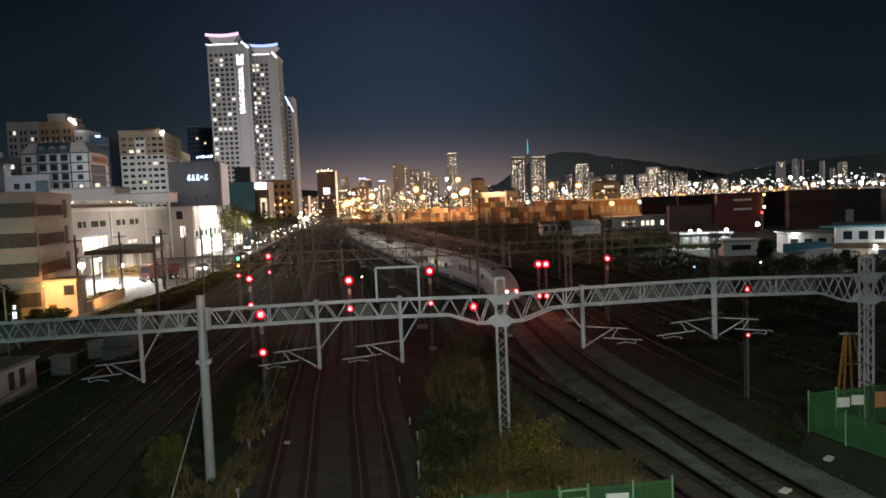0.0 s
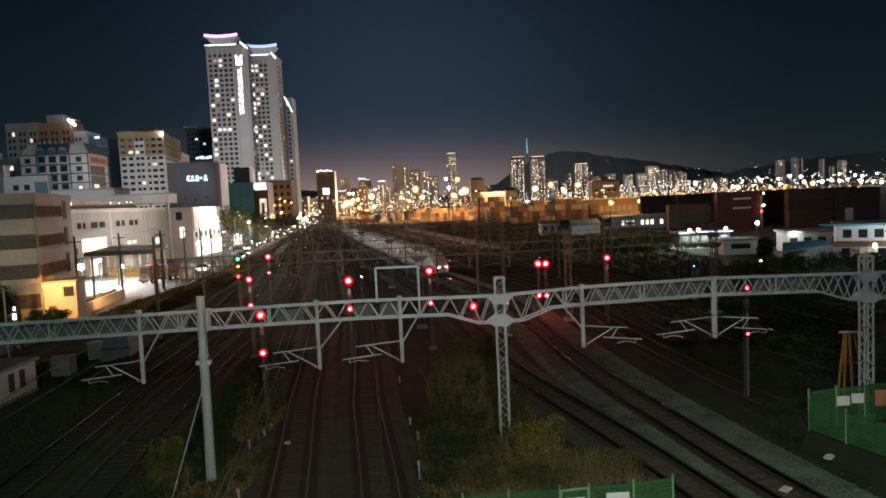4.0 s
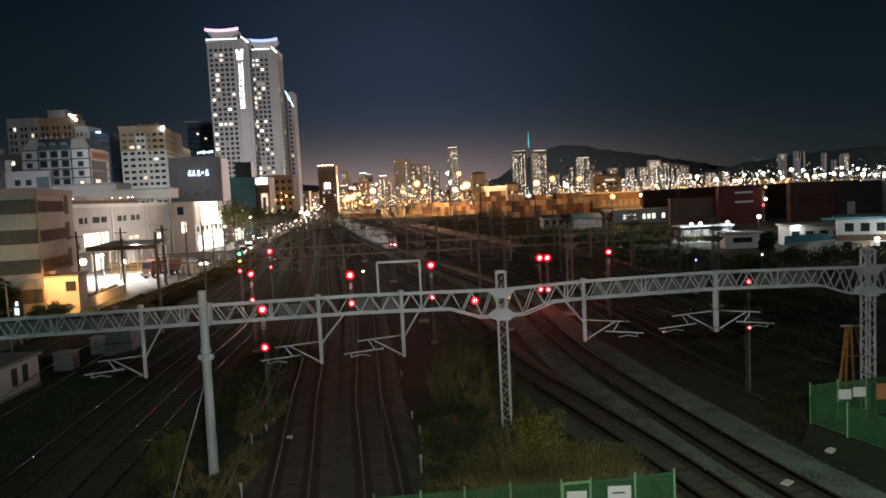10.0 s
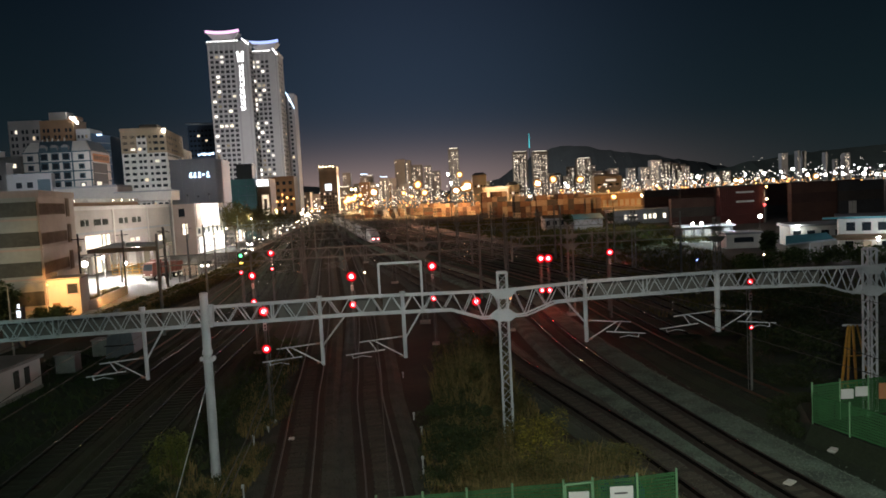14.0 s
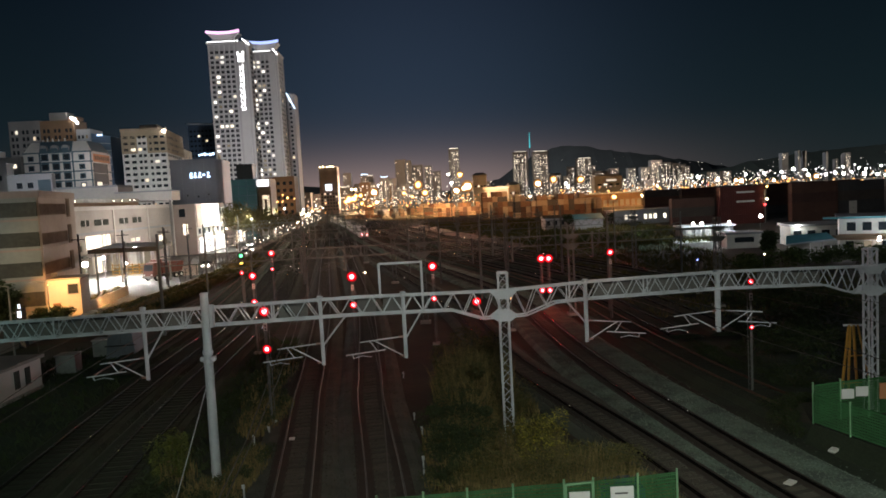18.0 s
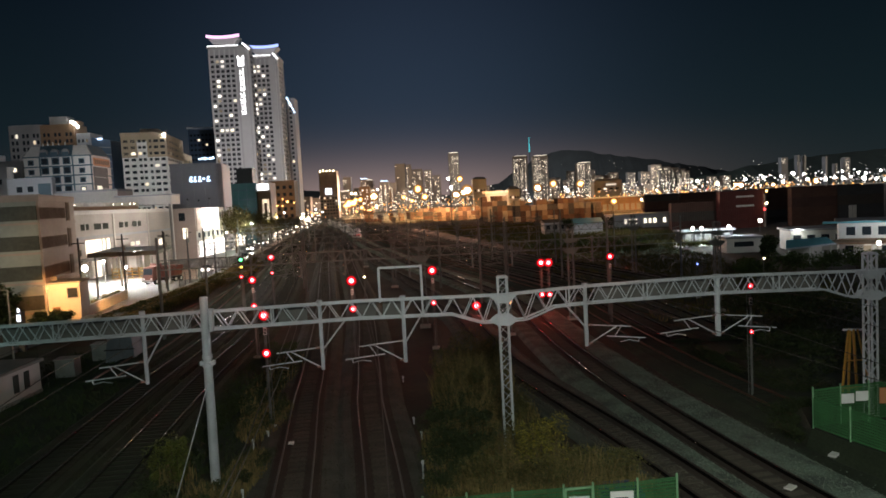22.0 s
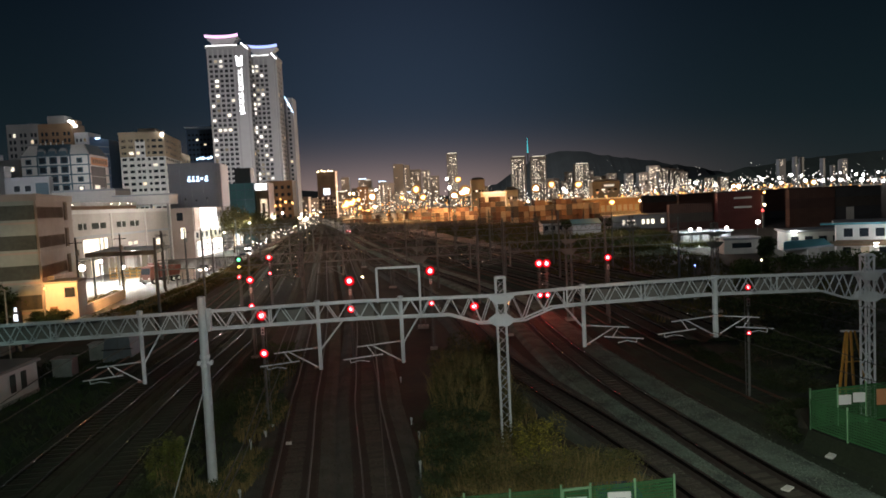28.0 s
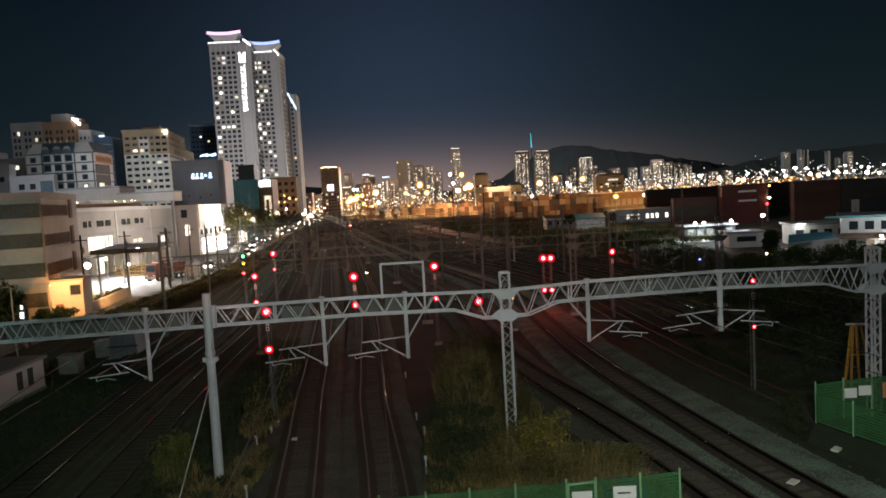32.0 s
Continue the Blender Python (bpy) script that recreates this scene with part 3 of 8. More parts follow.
RAIL_SECTION = [(-0.036, -0.09), (0.036, -0.09), (0.036, 0.022), (0.033, 0.040), (0.024, 0.051), (0.010, 0.0555), (-0.010, 0.0555), (-0.024, 0.051), (-0.033, 0.040), (-0.036, 0.022)]
sleeper_mesh = Bag().box(-1.10, -0.12, -0.22, 1.10, 0.12, -0.085).mesh("sleeper", SLEEPER)
dark_green_mesh = sleeper_mesh.copy()
dark_green_mesh.materials[0] = SLEEPER_DARK
sleeper_budget = {"a": 70, "b": 70, "main": 70, "right": 60, "inner": 30, "left": 30, "left_outer": 20}
for key, line in TRACKS.items():
    coarse = line[::3]
    rusty = key in ("left_far", "right")
    track = thing("railway_track", pose(0, 0, 0), "railway track of steel rails on sleepers in grey ballast", "railway track", "tracks of the yard", "structure")
    part("ballast_bed", ribbon(coarse, [(-2.7, -0.42), (3.35, -0.42), (2.7, -0.13), (-2.3, -0.13)] if key == "main" else [(-2.1, -0.42), (2.1, -0.42), (1.6, -0.14), (-1.6, -0.14)]), {"main": BALLAST, "inner": BALLAST_A, "a": BALLAST_A, "b": BALLAST_A}.get(key, OVERGROWN), track)
    part("stained_ballast", ribbon(coarse, [(-1.15, -0.14), (1.15, -0.14), (1.05, -0.105), (-1.05, -0.105)]), {"main": STAINED_MAIN, "inner": STAINED, "a": STAINED, "b": STAINED}.get(key, OVERGROWN), track, "rust-stained ballast between the rails")
    for side in (-0.7525, 0.7525):
        if key in ("main", "inner", "a", "b"):
            part("dark_strip", ribbon(sideways(coarse, side), [(-0.40, -0.12), (0.40, -0.12), (0.30, -0.078), (-0.30, -0.078)]), RAIL_STRIP, track, "dark strip along the rail")
        part("rail", ribbon(sideways(coarse, side), RAIL_SECTION), RUST if rusty else {"a": RAIL_DULL, "b": RAIL_DULL, "left": RAIL_BRIGHT, "left_outer": RAIL_BRIGHT}.get(key, RAIL), track, "worn steel rail with a shiny head", smooth=True)
    single = sleeper_budget.get(key, 0)
    rest = Bag()
    for i in range(1, min(len(line) - 1, 330)):
        a = (line[i + 1] - line[i - 1]).normalized()
        turn = math.atan2(a.y, a.x) - math.pi / 2
        if 14 < line[i].y and single > 0:
            single -= 1
            part("sleeper", dark_green_mesh if key.startswith("left") or key == "right" else sleeper_mesh, SLEEPER, track, "", Matrix.Translation(line[i]) @ Matrix.Rotation(turn, 4, "Z"))
        elif line[i].y >= 14:
            s, u = Vector((a.y, -a.x, 0)) * 1.10, a * 0.12
            c = line[i]
            vs = [c + s * p + u * q + Vector((0, 0, z)) for z in (-0.22, -0.085) for p, q in ((-1, -1), (1, -1), (1, 1), (-1, 1))]
            rest.add(vs, [(4, 5, 6, 7), (0, 1, 5, 4), (1, 2, 6, 5), (2, 3, 7, 6), (3, 0, 4, 7)])
    if rest.v:
        tagged(part("sleepers_beyond", rest, SLEEPER_DARK if key.startswith("left") or key == "right" else SLEEPER, track), kind="stuff")

# loose stones over the ballast beds, thinning out past their edges
grit = random.Random(41)
for key, count, spread, far_end, mat in (("main", 15000, 2.5, 52, STONES), ("inner", 5500, 1.7, 46, DARKSTONES), ("a", 5000, 1.6, 50, DARKSTONES), ("b", 5000, 1.6, 50, DARKSTONES)):
    near = [p for p in TRACKS[key] if 13 < p.y < far_end]
    b = Bag()
    for _ in range(count):
        i = int(grit.random() ** 1.5 * (len(near) - 2))
        a = (near[i + 1] - near[i]).normalized()
        d = grit.gauss(0.1 if key == "main" else 0.0, spread * 0.75)
        c = near[i].lerp(near[i + 1], grit.random()) + Vector((a.y, -a.x, 0)) * d
        edge_in, edge_out = (2.7, 3.35) if key == "main" and d > 0 else (2.3, 2.7) if key == "main" else (1.6, 2.1)
        out = min(1.0, max(0.0, (abs(d) - edge_in) / (edge_out - edge_in)))
        if abs(d) < 1.08 and (key == "main" or abs(d) > 0.42) or abs(d) > edge_out + 0.35 * abs(grit.gauss(0, 1)):
            continue
        z = (-0.105 if abs(d) <= 0.42 else -0.135) - 0.265 * out
        r = grit.uniform(0.022, 0.055)
        u, w = grit.uniform(0.7, 1.3) * r, grit.uniform(0.7, 1.3) * r
        q = grit.uniform(0, 1.57)
        e, f = Vector((math.cos(q) * u, math.sin(q) * u, grit.uniform(-0.3, 0.3) * r)), Vector((-math.sin(q) * w, math.cos(q) * w, grit.uniform(-0.3, 0.3) * r))
        k = c + Vector((0, 0, z))
        b.add([k + e, k + f, k - e, k - f, k + Vector((grit.uniform(-0.4, 0.4) * r, grit.uniform(-0.4, 0.4) * r, r))], [(0, 1, 4), (1, 2, 4), (2, 3, 4), (3, 0, 4), (3, 2, 1, 0)])
    tagged(part("loose_stones", b, mat), "loose grey-green ballast stones along the track", "stones", "", "stuff")

# white marker boxes beside the rails
for x, y, yaw in ((12.75, 26.0, 40), (16.1, 29.0, 42), (-8.2, 34.0, 8)):
    mk = thing("track_marker", pose(x, y, -0.1, 0, 0, yaw), "small white painted marker block lying between the rails", "marker", "track markers")
    small = 0.55 if x < 0 else 1.0
    part("block", Bag().box(-0.25 * small, -0.15, 0, 0.25 * small, 0.15, 0.07), WHITEP, mk)
    part("base", Bag().box(-0.20 * small, -0.11, -0.06, 0.20 * small, 0.11, 0.0), CONCRETE, mk)
for x, y, h in ((-9.75, 35.6, 0.5), (-10.15, 34.2, 0.55), (-9.7, 37.0, 0.4), (-2.2, 37.0, 0.4), (-1.7, 34.5, 0.45), (-1.45, 29.0, 1.0), (-8.55, 26.9, 1.0), (-3.3, 46.0, 0.4)):
    pk = thing("track_post", pose(x, y, GROUND_Z), "short pale trackside marker post", "post", "trackside posts")
    part("post", Bag().tube((0, 0, 0), (0, 0, h), 0.04, 0.035, 8), GALV, pk)
    part("plate", Bag().box(-0.06, -0.06, h - 0.14, 0.06, -0.04, h + 0.02), GALV, pk)


# ---- overhead line portals ----
def lattice_mast(parent, x, y, z0, z1, w=0.42, mat=GALV, step=0.42):
    """A square mast of four angles laced with diagonals."""
    h = w / 2
    for i, j in ((-h, -h), (h, -h), (h, h), (-h, h)):
        part("mast_angle", Bag().bar((x + i, y + j, z0), (x + i, y + j, z1), 0.075), mat, parent)
    lace = Bag()
    n = max(2, int((z1 - z0) / step))
    for k in range(n):
        za, zb = z0 + (z1 - z0) * k / n, z0 + (z1 - z0) * (k + 1) / n
        s = h if k % 2 else -h
        lace.bar((x - s, y - h, za), (x + s, y - h, zb), 0.05, 0.02)
        lace.bar((x + s, y + h, za), (x - s, y + h, zb), 0.05, 0.02)
        lace.bar((x - h, y - s, za), (x - h, y + s, zb), 0.05, 0.02)
        lace.bar((x + h, y + s, za), (x + h, y - s, zb), 0.05, 0.02)
    tagged(part("mast_lacing", lace, mat, parent), kind="stuff")
    part("cap_plate", Bag().box(x - h - 0.05, y - h - 0.05, z1, x + h + 0.05, y + h + 0.05, z1 + 0.06).prism([(x - h, y - h), (x + h, y - h), (x + h, y + h), (x - h, y + h)], z1 + 0.06, z1 + 0.11), mat, parent)
    part("footing", Bag().box(x - 0.5, y - 0.5, z0 - 0.3, x + 0.5, y + 0.5, z0 + 0.25), CONCRETE, parent)


def truss_span(parent, p, q, depth=0.76, wide=0.5, panel=0.95, mat=GALV, haunch=(0.0, 0.0), single=False):
    """A box truss from p to q (top chord ends), deeper at an end by haunch."""
    p, q = Vector(p), Vector(q)
    run = q - p
    a = Vector((run.x, run.y, 0)).normalized()
    s = Vector((-a.y, a.x, 0))
    n = max(2, round(run.length / panel))

    def low(f):
        d = depth
        m = f * run.length
        if haunch[0] and m < 2.3:
            d += haunch[0] * max(0.0, min(1.0, (2.3 - m) / 1.3))
        if haunch[1] and run.length - m < 2.3:
            d += haunch[1] * max(0.0, min(1.0, (2.3 - (run.length - m)) / 1.3))
        return d
    for side in (-wide / 2, wide / 2):
        o = s * side
        part("top_chord", Bag().bar(p + o, q + o, 0.07), mat, parent)
        cuts = [0.0] + ([1.0, 2.3] if haunch[0] else []) + ([run.length - 2.3, run.length - 1.0] if haunch[1] else []) + [run.length]
        for m0, m1 in zip(cuts, cuts[1:]):
            f0, f1 = m0 / run.length, m1 / run.length
            part("bottom_chord", Bag().bar(p + run * f0 + o - Vector((0, 0, low(f0))), p + run * f1 + o - Vector((0, 0, low(f1))), 0.07), mat, parent)
        web = Bag()
        for k in range(n):
            f0, f1, fm = k / n, (k + 1) / n, (k + 0.5) / n
            b0, b1 = p + run * f0 + o - Vector((0, 0, low(f0))), p + run * f1 + o - Vector((0, 0, low(f1)))
            top = p + run * fm + o
            if single:
                part("web_bar", Bag().bar(b0, top, 0.055, 0.03), mat, parent)
                part("web_bar", Bag().bar(top, b1, 0.055, 0.03), mat, parent)
            else:
                web.bar(b0, top, 0.055, 0.03)
                web.bar(top, b1, 0.055, 0.03)
            if k % 6 == 3:
                web.bar(b0, p + run * f0 + o, 0.06, 0.03)
        if web.v:
            tagged(part("webbing", web, mat, parent), kind="stuff")
    ties = Bag()
    for k in range(n + 1):
        for drop in (0.0, low(k / n)):
            c = p + run * (k / n) - Vector((0, 0, drop))
            ties.bar(c - s * wide / 2, c + s * wide / 2, 0.045, 0.03)
    tagged(part("cross_bracing", ties, mat, parent), kind="stuff")


def gusset(parent, x, y, z, w, h, mat=GALV):
    """A tapered plate that joins the beam to a mast, front and back."""
    for dy in (-0.29, 0.27):
        b = Bag()
        vs = [(x - w, y + dy, z), (x + w, y + dy, z), (x + w * 0.45, y + dy, z - h), (x - w * 0.45, y + dy, z - h)]
        b.add(vs + [(v[0], v[1] + 0.02, v[2]) for v in vs], [(3, 2, 1, 0)[::-1], (4, 5, 6, 7)[::-1], (0, 1, 5, 4), (1, 2, 6, 5), (2, 3, 7, 6), (3, 0, 4, 7)])
        part("gusset_plate", b, mat, parent)


def drop_tube(parent, x, y, top, foot, r=0.085, brace=0.0, mat=GALV):
    """A tube that hangs from the beam, with a raking brace."""
    part("drop_tube", Bag().tube((x, y, top), (x, y, foot), r, r, 10).tube((x, y, top + 0.0), (x, y, top + 0.18), r * 1.5, r * 1.5, 10), mat, parent)
    if brace:
        part("tube_brace", Bag().tube((x + brace, y, top - 0.78), (x + 0.02 * brace, y, foot + 0.85), 0.04, 0.04, 8), mat, parent)


def cantilever(parent, x, y, foot, way=-1, mat=GALV, long=2.0):
    """The hinged arm that carries the wires: top tube, strut, steady arm."""
    def at(u, v):
        return (x + way * u, y - 0.02, foot + v)
    part("top_tube", Bag().tube(at(0.08, 0.97), at(long, 0.80), 0.028, 0.028, 8), mat, parent)
    part("strut", Bag().tube(at(0.05, 0.08), at(long * 0.68, 0.84), 0.03, 0.03, 8), mat, parent)
    part("registration_tube", Bag().tube(at(long * 0.45, 0.42), at(long * 1.32, 0.25), 0.028, 0.028, 8), mat, parent)
    part("steady_arm", Bag().tube(at(long * 1.18, 0.28), at(long * 1.16, 0.10), 0.022, 0.022, 6).tube(at(long * 1.16, 0.10), at(long * 0.95, 0.20), 0.018, 0.018, 6).tube(at(long * 0.95, 0.20), at(long * 0.75, 0.12), 0.018, 0.018, 6), mat, parent)
    part("hanger", Bag().tube(at(long * 0.62, 0.36), at(long * 0.80, 0.88), 0.024, 0.024, 6), mat, parent)
    for v in (0.97, 0.12):
        b = Bag()
        for k in range(4):
            b.tube(at(0.09 + k * 0.05, v), at(0.115 + k * 0.05, v), 0.055, 0.055, 8)
        part("insulator", b, CERAMIC, parent)


portal = thing("overhead_line_portal", pose(0, 0, 0), "grey galvanised lattice portal carrying overhead line arms across the tracks", "line portal", "portals over the tracks")
KNOTS = [(-32.0, 28.0, 7.25), (-19.3, 28.95, 7.29), (-10.5, 29.6, 7.39), (-3.8, 30.1, 7.44), (2.42, 30.58, 7.32), (6.3, 30.87, 7.48), (12.3, 31.32, 7.55), (19.45, 31.86, 7.37), (33.0, 32.9, 7.4)]
MASTS = KNOTS[4], KNOTS[7]
for p, q in zip(KNOTS, KNOTS[1:]):
    truss_span(portal, p, q, haunch=(0.42 if p in MASTS else 0.0, 0.42 if q in MASTS else 0.0), panel=0.9, single=-19.5 < p[0] < 19)
# dark sheets added to fill the webbing with grey; no known part
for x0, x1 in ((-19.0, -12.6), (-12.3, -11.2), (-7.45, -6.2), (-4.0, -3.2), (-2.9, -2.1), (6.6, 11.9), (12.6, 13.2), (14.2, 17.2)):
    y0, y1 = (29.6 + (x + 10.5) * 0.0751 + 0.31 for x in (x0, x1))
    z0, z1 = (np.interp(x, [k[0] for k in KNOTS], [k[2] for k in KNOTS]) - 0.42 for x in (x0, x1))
    part("cable_trough", Bag().bar((x0, y0, z0), (x1, y1, z1), 0.03, 0.62), DARK_SHEET, portal, "dark sheet added behind the webbing as grey fill")
for x, y, z in MASTS:
    lattice_mast(portal, x, y, GROUND_Z, z + 0.75, 0.40)
    gusset(portal, x, y, z + 0.02, 0.62, 0.36)
    gusset(portal, x, y, z - 1.12, 0.60, -0.24)
    gusset(portal, x, y, z - 1.12, 0.60, 0.22)
DROPS = [(-13.08, 29.42, 7.40, 4.42, 0.085, 0.85, -1), (-5.6, 29.98, 7.40, 4.54, 0.085, 1.05, -1), (-2.0, 30.25, 7.38, 4.60, 0.085, 0.75, -1), (6.12, 30.86, 7.42, 4.76, 0.095, -0.85, 1), (12.2, 31.31, 7.45, 4.82, 0.125, 0.0, -1)]
for x, y, top, foot, r, brace, way in DROPS:
    drop_tube(portal, x, y, top, foot, r, brace)
    cantilever(portal, x, y, foot, way)
cantilever(portal, 12.2, 31.31, 4.82, 1)
# feeder frame that stands on the beam
for x in (-2.98, -1.12):
    part("frame_post", Bag().bar((x, 30.25, 7.3), (x, 30.25, 8.82), 0.09), GALV, portal)
part("frame_head", Bag().bar((-2.97, 30.25, 8.82), (-1.07, 30.25, 8.82), 0.09), GALV, portal)

pole = thing("line_pole", pose(-10.32, 28.95, GROUND_Z, 0, 0.5, 0), "smooth grey steel overhead line pole with a guy wire", "pole")
part("shaft", Bag().tube((0, 0, 0), (0, 0, 8.45), 0.21, 0.165, 20), PIPE, pole, smooth=False)
for z in (5.9, 5.55, 0.4):
    part("collar", Bag().tube((0, 0, z), (0, 0, z + 0.16), 0.215, 0.215, 20), GALV, pole)
part("clamp", Bag().box(-0.30, -0.12, 5.62, 0.30, 0.12, 5.80), GALV, pole)
part("cap", Bag().tube((0, 0, 8.45), (0, 0, 8.52), 0.185, 0.15, 20), GALV, pole)
part("beam_bracket", Bag().box(-0.24, 0.16, 7.0, 0.24, 0.45, 7.95), GALV, pole)
part("guy_wire", Bag().tube((0, -0.1, 4.9), (-0.55, -4.2, 0.0), 0.022, 0.022, 6), GALV, pole)
part("footing", Bag().box(-0.45, -0.45, -0.3, 0.45, 0.45, 0.12), CONCRETE, pole)


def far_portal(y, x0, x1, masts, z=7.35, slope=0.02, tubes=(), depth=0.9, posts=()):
    ob = thing("overhead_line_portal", pose(0, y, 0), "lattice portal over the tracks in the dark yard", "line portal", "portals over the tracks")
    truss_span(ob, (x0, x0 * slope, z), (x1, x1 * slope, z), depth, 0.5, 1.25, DIMMED_STEEL)
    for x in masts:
        lattice_mast(ob, x, x * slope, GROUND_Z, z + 0.8, 0.5, DIMMED_STEEL, 0.6)
        gusset(ob, x, x * slope, z + 0.02, 0.8, 0.4, DIMMED_STEEL)
        gusset(ob, x, x * slope, z - 0.95, 0.8, 0.45, DIMMED_STEEL)
    for x in posts:
        part("post", Bag().tube((x, x * slope - 0.4, GROUND_Z), (x, x * slope - 0.4, z + 2.2), 0.16, 0.12, 10), DIMMED_STEEL, ob)
    for x in tubes:
        drop_tube(ob, x, x * slope, z, z - 2.3, 0.09, 0.8, DIMMED_STEEL)
        cantilever(ob, x, x * slope, z - 2.3, -1, DIMMED_STEEL)
    return ob


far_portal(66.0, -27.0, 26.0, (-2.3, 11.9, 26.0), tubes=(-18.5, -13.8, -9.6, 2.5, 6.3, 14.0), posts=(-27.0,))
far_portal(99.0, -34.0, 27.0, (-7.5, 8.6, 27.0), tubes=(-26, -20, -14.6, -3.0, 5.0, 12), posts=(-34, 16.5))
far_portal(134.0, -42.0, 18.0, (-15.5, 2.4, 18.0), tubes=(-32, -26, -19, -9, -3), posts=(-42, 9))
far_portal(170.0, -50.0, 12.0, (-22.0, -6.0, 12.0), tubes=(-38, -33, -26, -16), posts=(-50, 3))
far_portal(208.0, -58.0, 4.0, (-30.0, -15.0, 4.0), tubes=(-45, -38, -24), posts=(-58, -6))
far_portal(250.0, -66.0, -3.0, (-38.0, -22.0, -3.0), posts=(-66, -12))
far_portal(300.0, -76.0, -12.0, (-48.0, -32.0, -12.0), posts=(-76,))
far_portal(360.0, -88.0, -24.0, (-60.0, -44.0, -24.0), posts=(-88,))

# single poles between the tracks
for x, y, h in ((3.9, 80.0, 9.8), (7.6, 88.0, 9.5), (15.4, 66.0, 9.6), (-0.9, 96, 9), (19.0, 120.0, 9.5), (26.8, 110, 9.0), (-6.0, 112, 9), (-17.5, 86, 9), (-21.5, 104, 9.2), (-26.5, 120, 9), (-28.0, 150, 9.5), (30.5, 90.0, 8.5)):
    ob = thing("line_pole", pose(x, y, GROUND_Z), "slim dark steel pole between the yard tracks", "pole", "slim yard poles")
    part("shaft", Bag().tube((0, 0, 0), (0, 0, h), 0.15, 0.10, 10), DIMMED_STEEL, ob)
    part("arm", Bag().bar((-1.1, 0, h - 1.6), (0.2, 0, h - 1.3), 0.07), DIMMED_STEEL, ob)
    part("strut", Bag().bar((-0.9, 0, h - 1.55), (0, 0, h - 2.5), 0.06), DIMMED_STEEL, ob)

# contact and carrier wires
WIRE_SECTION = [(-0.011, -0.011), (0.011, -0.011), (0.011, 0.011), (-0.011, 0.011)]
for key in ("a", "b", "main", "right", "left", "left_outer"):
    line = [p for p in TRACKS[key][::12] if p.y < 260]
    wires = thing("overhead_wires", pose(0, 0, 0), "thin dark contact wire hung from a carrier wire", "overhead wire", "overhead wires")
    sags = [5.75 + 0.35 * math.cos((c.y - 30) / 34 * 2 * math.pi) for c in line]
    hang = Bag()
    for i, (p, q) in enumerate(zip(line, line[1:])):
        hang.tube(p + Vector((0, 0, 5.2)), p + Vector((0, 0, sags[i])), 0.006, 0.006, 3)
    part("contact_wire", ribbon([c + Vector((0, 0, 5.2)) for c in line], WIRE_SECTION), WIRE, wires)
    part("carrier_wire", ribbon([c + Vector((0, 0, z)) for c, z in zip(line, sags)], WIRE_SECTION), WIRE, wires)
    tagged(part("dropper_wire", hang, WIRE, wires), kind="stuff")


# ---- colour light signals ----
def signal(x, y, heads, top, group="red signals", cage=True):
    """A signal post; heads: (height, sideways, lens radius, core, halo ring)."""
    ob = thing("railway_signal", pose(x, y, GROUND_Z), "slim railway signal post with a lit red lamp", "signal", group)
    part("post", Bag().tube((0, 0.12, 0), (0, 0.12, top - GROUND_Z), 0.05, 0.042, 8), DIMMED_STEEL, ob)
    part("base", Bag().box(-0.3, -0.2, -0.2, 0.3, 0.4, 0.18), CONCRETE, ob)
    if cage:
        lad = Bag()
        for k in range(int((top - GROUND_Z) / 0.35)):
            lad.bar((-0.12, 0.24, 0.3 + k * 0.35), (0.12, 0.24, 0.3 + k * 0.35), 0.025)
        lad.bar((-0.12, 0.24, 0.2), (-0.12, 0.24, top - GROUND_Z), 0.03).bar((0.12, 0.24, 0.2), (0.12, 0.24, top - GROUND_Z), 0.03)
        part("ladder", lad, DIMMED_STEEL, ob)
    if cage and top > 5.5:
        plate = part("number_plate", Bag().box(-0.09, 0.02, top - GROUND_Z - 1.15, 0.09, 0.045, top - GROUND_Z - 0.75), SIGNP, ob, "small white plate")
        for k in range(2):
            part("plate_bar", Bag().box(-0.05, 0.008, top - GROUND_Z - 1.10 + 0.17 * k, 0.05, 0.018, top - GROUND_Z - 1.0 + 0.17 * k), BLACK, plate)
    for h, dx, r, core, rim in heads:
        z = h - GROUND_Z
        head = part("signal_head", Bag().tube((dx, 0.10, z), (dx, 0.02, z), r * 2.2, r * 2.2, 18).box(dx - r * 0.9, 0.02, z - r * 1.6, dx + r * 0.9, 0.16, z + r * 1.6), BLACK, ob, "round black signal head")
        part("lens", Bag().ball((dx, -0.01, z), r * (0.92 if rim else 1.0), 14, 8), core, head, "lit signal lens")
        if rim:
            # two glowing discs make the halo around the lens
            part("lens_rim", Bag().tube((dx, 0.018, z), (dx, -0.005, z), r * 1.72, r * 1.6, 20), rim, head, "glowing red ring standing for the lamp's halo")
            part("backing_glass", Bag().tube((dx, 0.020, z), (dx, 0.012, z), r * 2.05, r * 2.05, 20), RED_HALO_OUTER, head, "dim red outer ring of the halo")
        hood, vs = Bag(), []
        for k in range(12):
            a = radians(7.5 + k * 15)
            vs += [(dx + math.cos(a) * r * q, yy, z + math.sin(a) * r * q) for q, yy in ((2.08, 0.02), (2.08, -0.10), (2.16, -0.10), (2.16, 0.02))]
        hood.add(vs, [(4 * k + j, 4 * k + (j + 1) % 4, 4 * k + 4 + (j + 1) % 4, 4 * k + 4 + j) for k in range(11) for j in range(4)] + [(3, 2, 1, 0), (44, 45, 46, 47)])
        part("hood", hood, BLACK, head)
    return ob


R = RED_CORE, RED_HALO
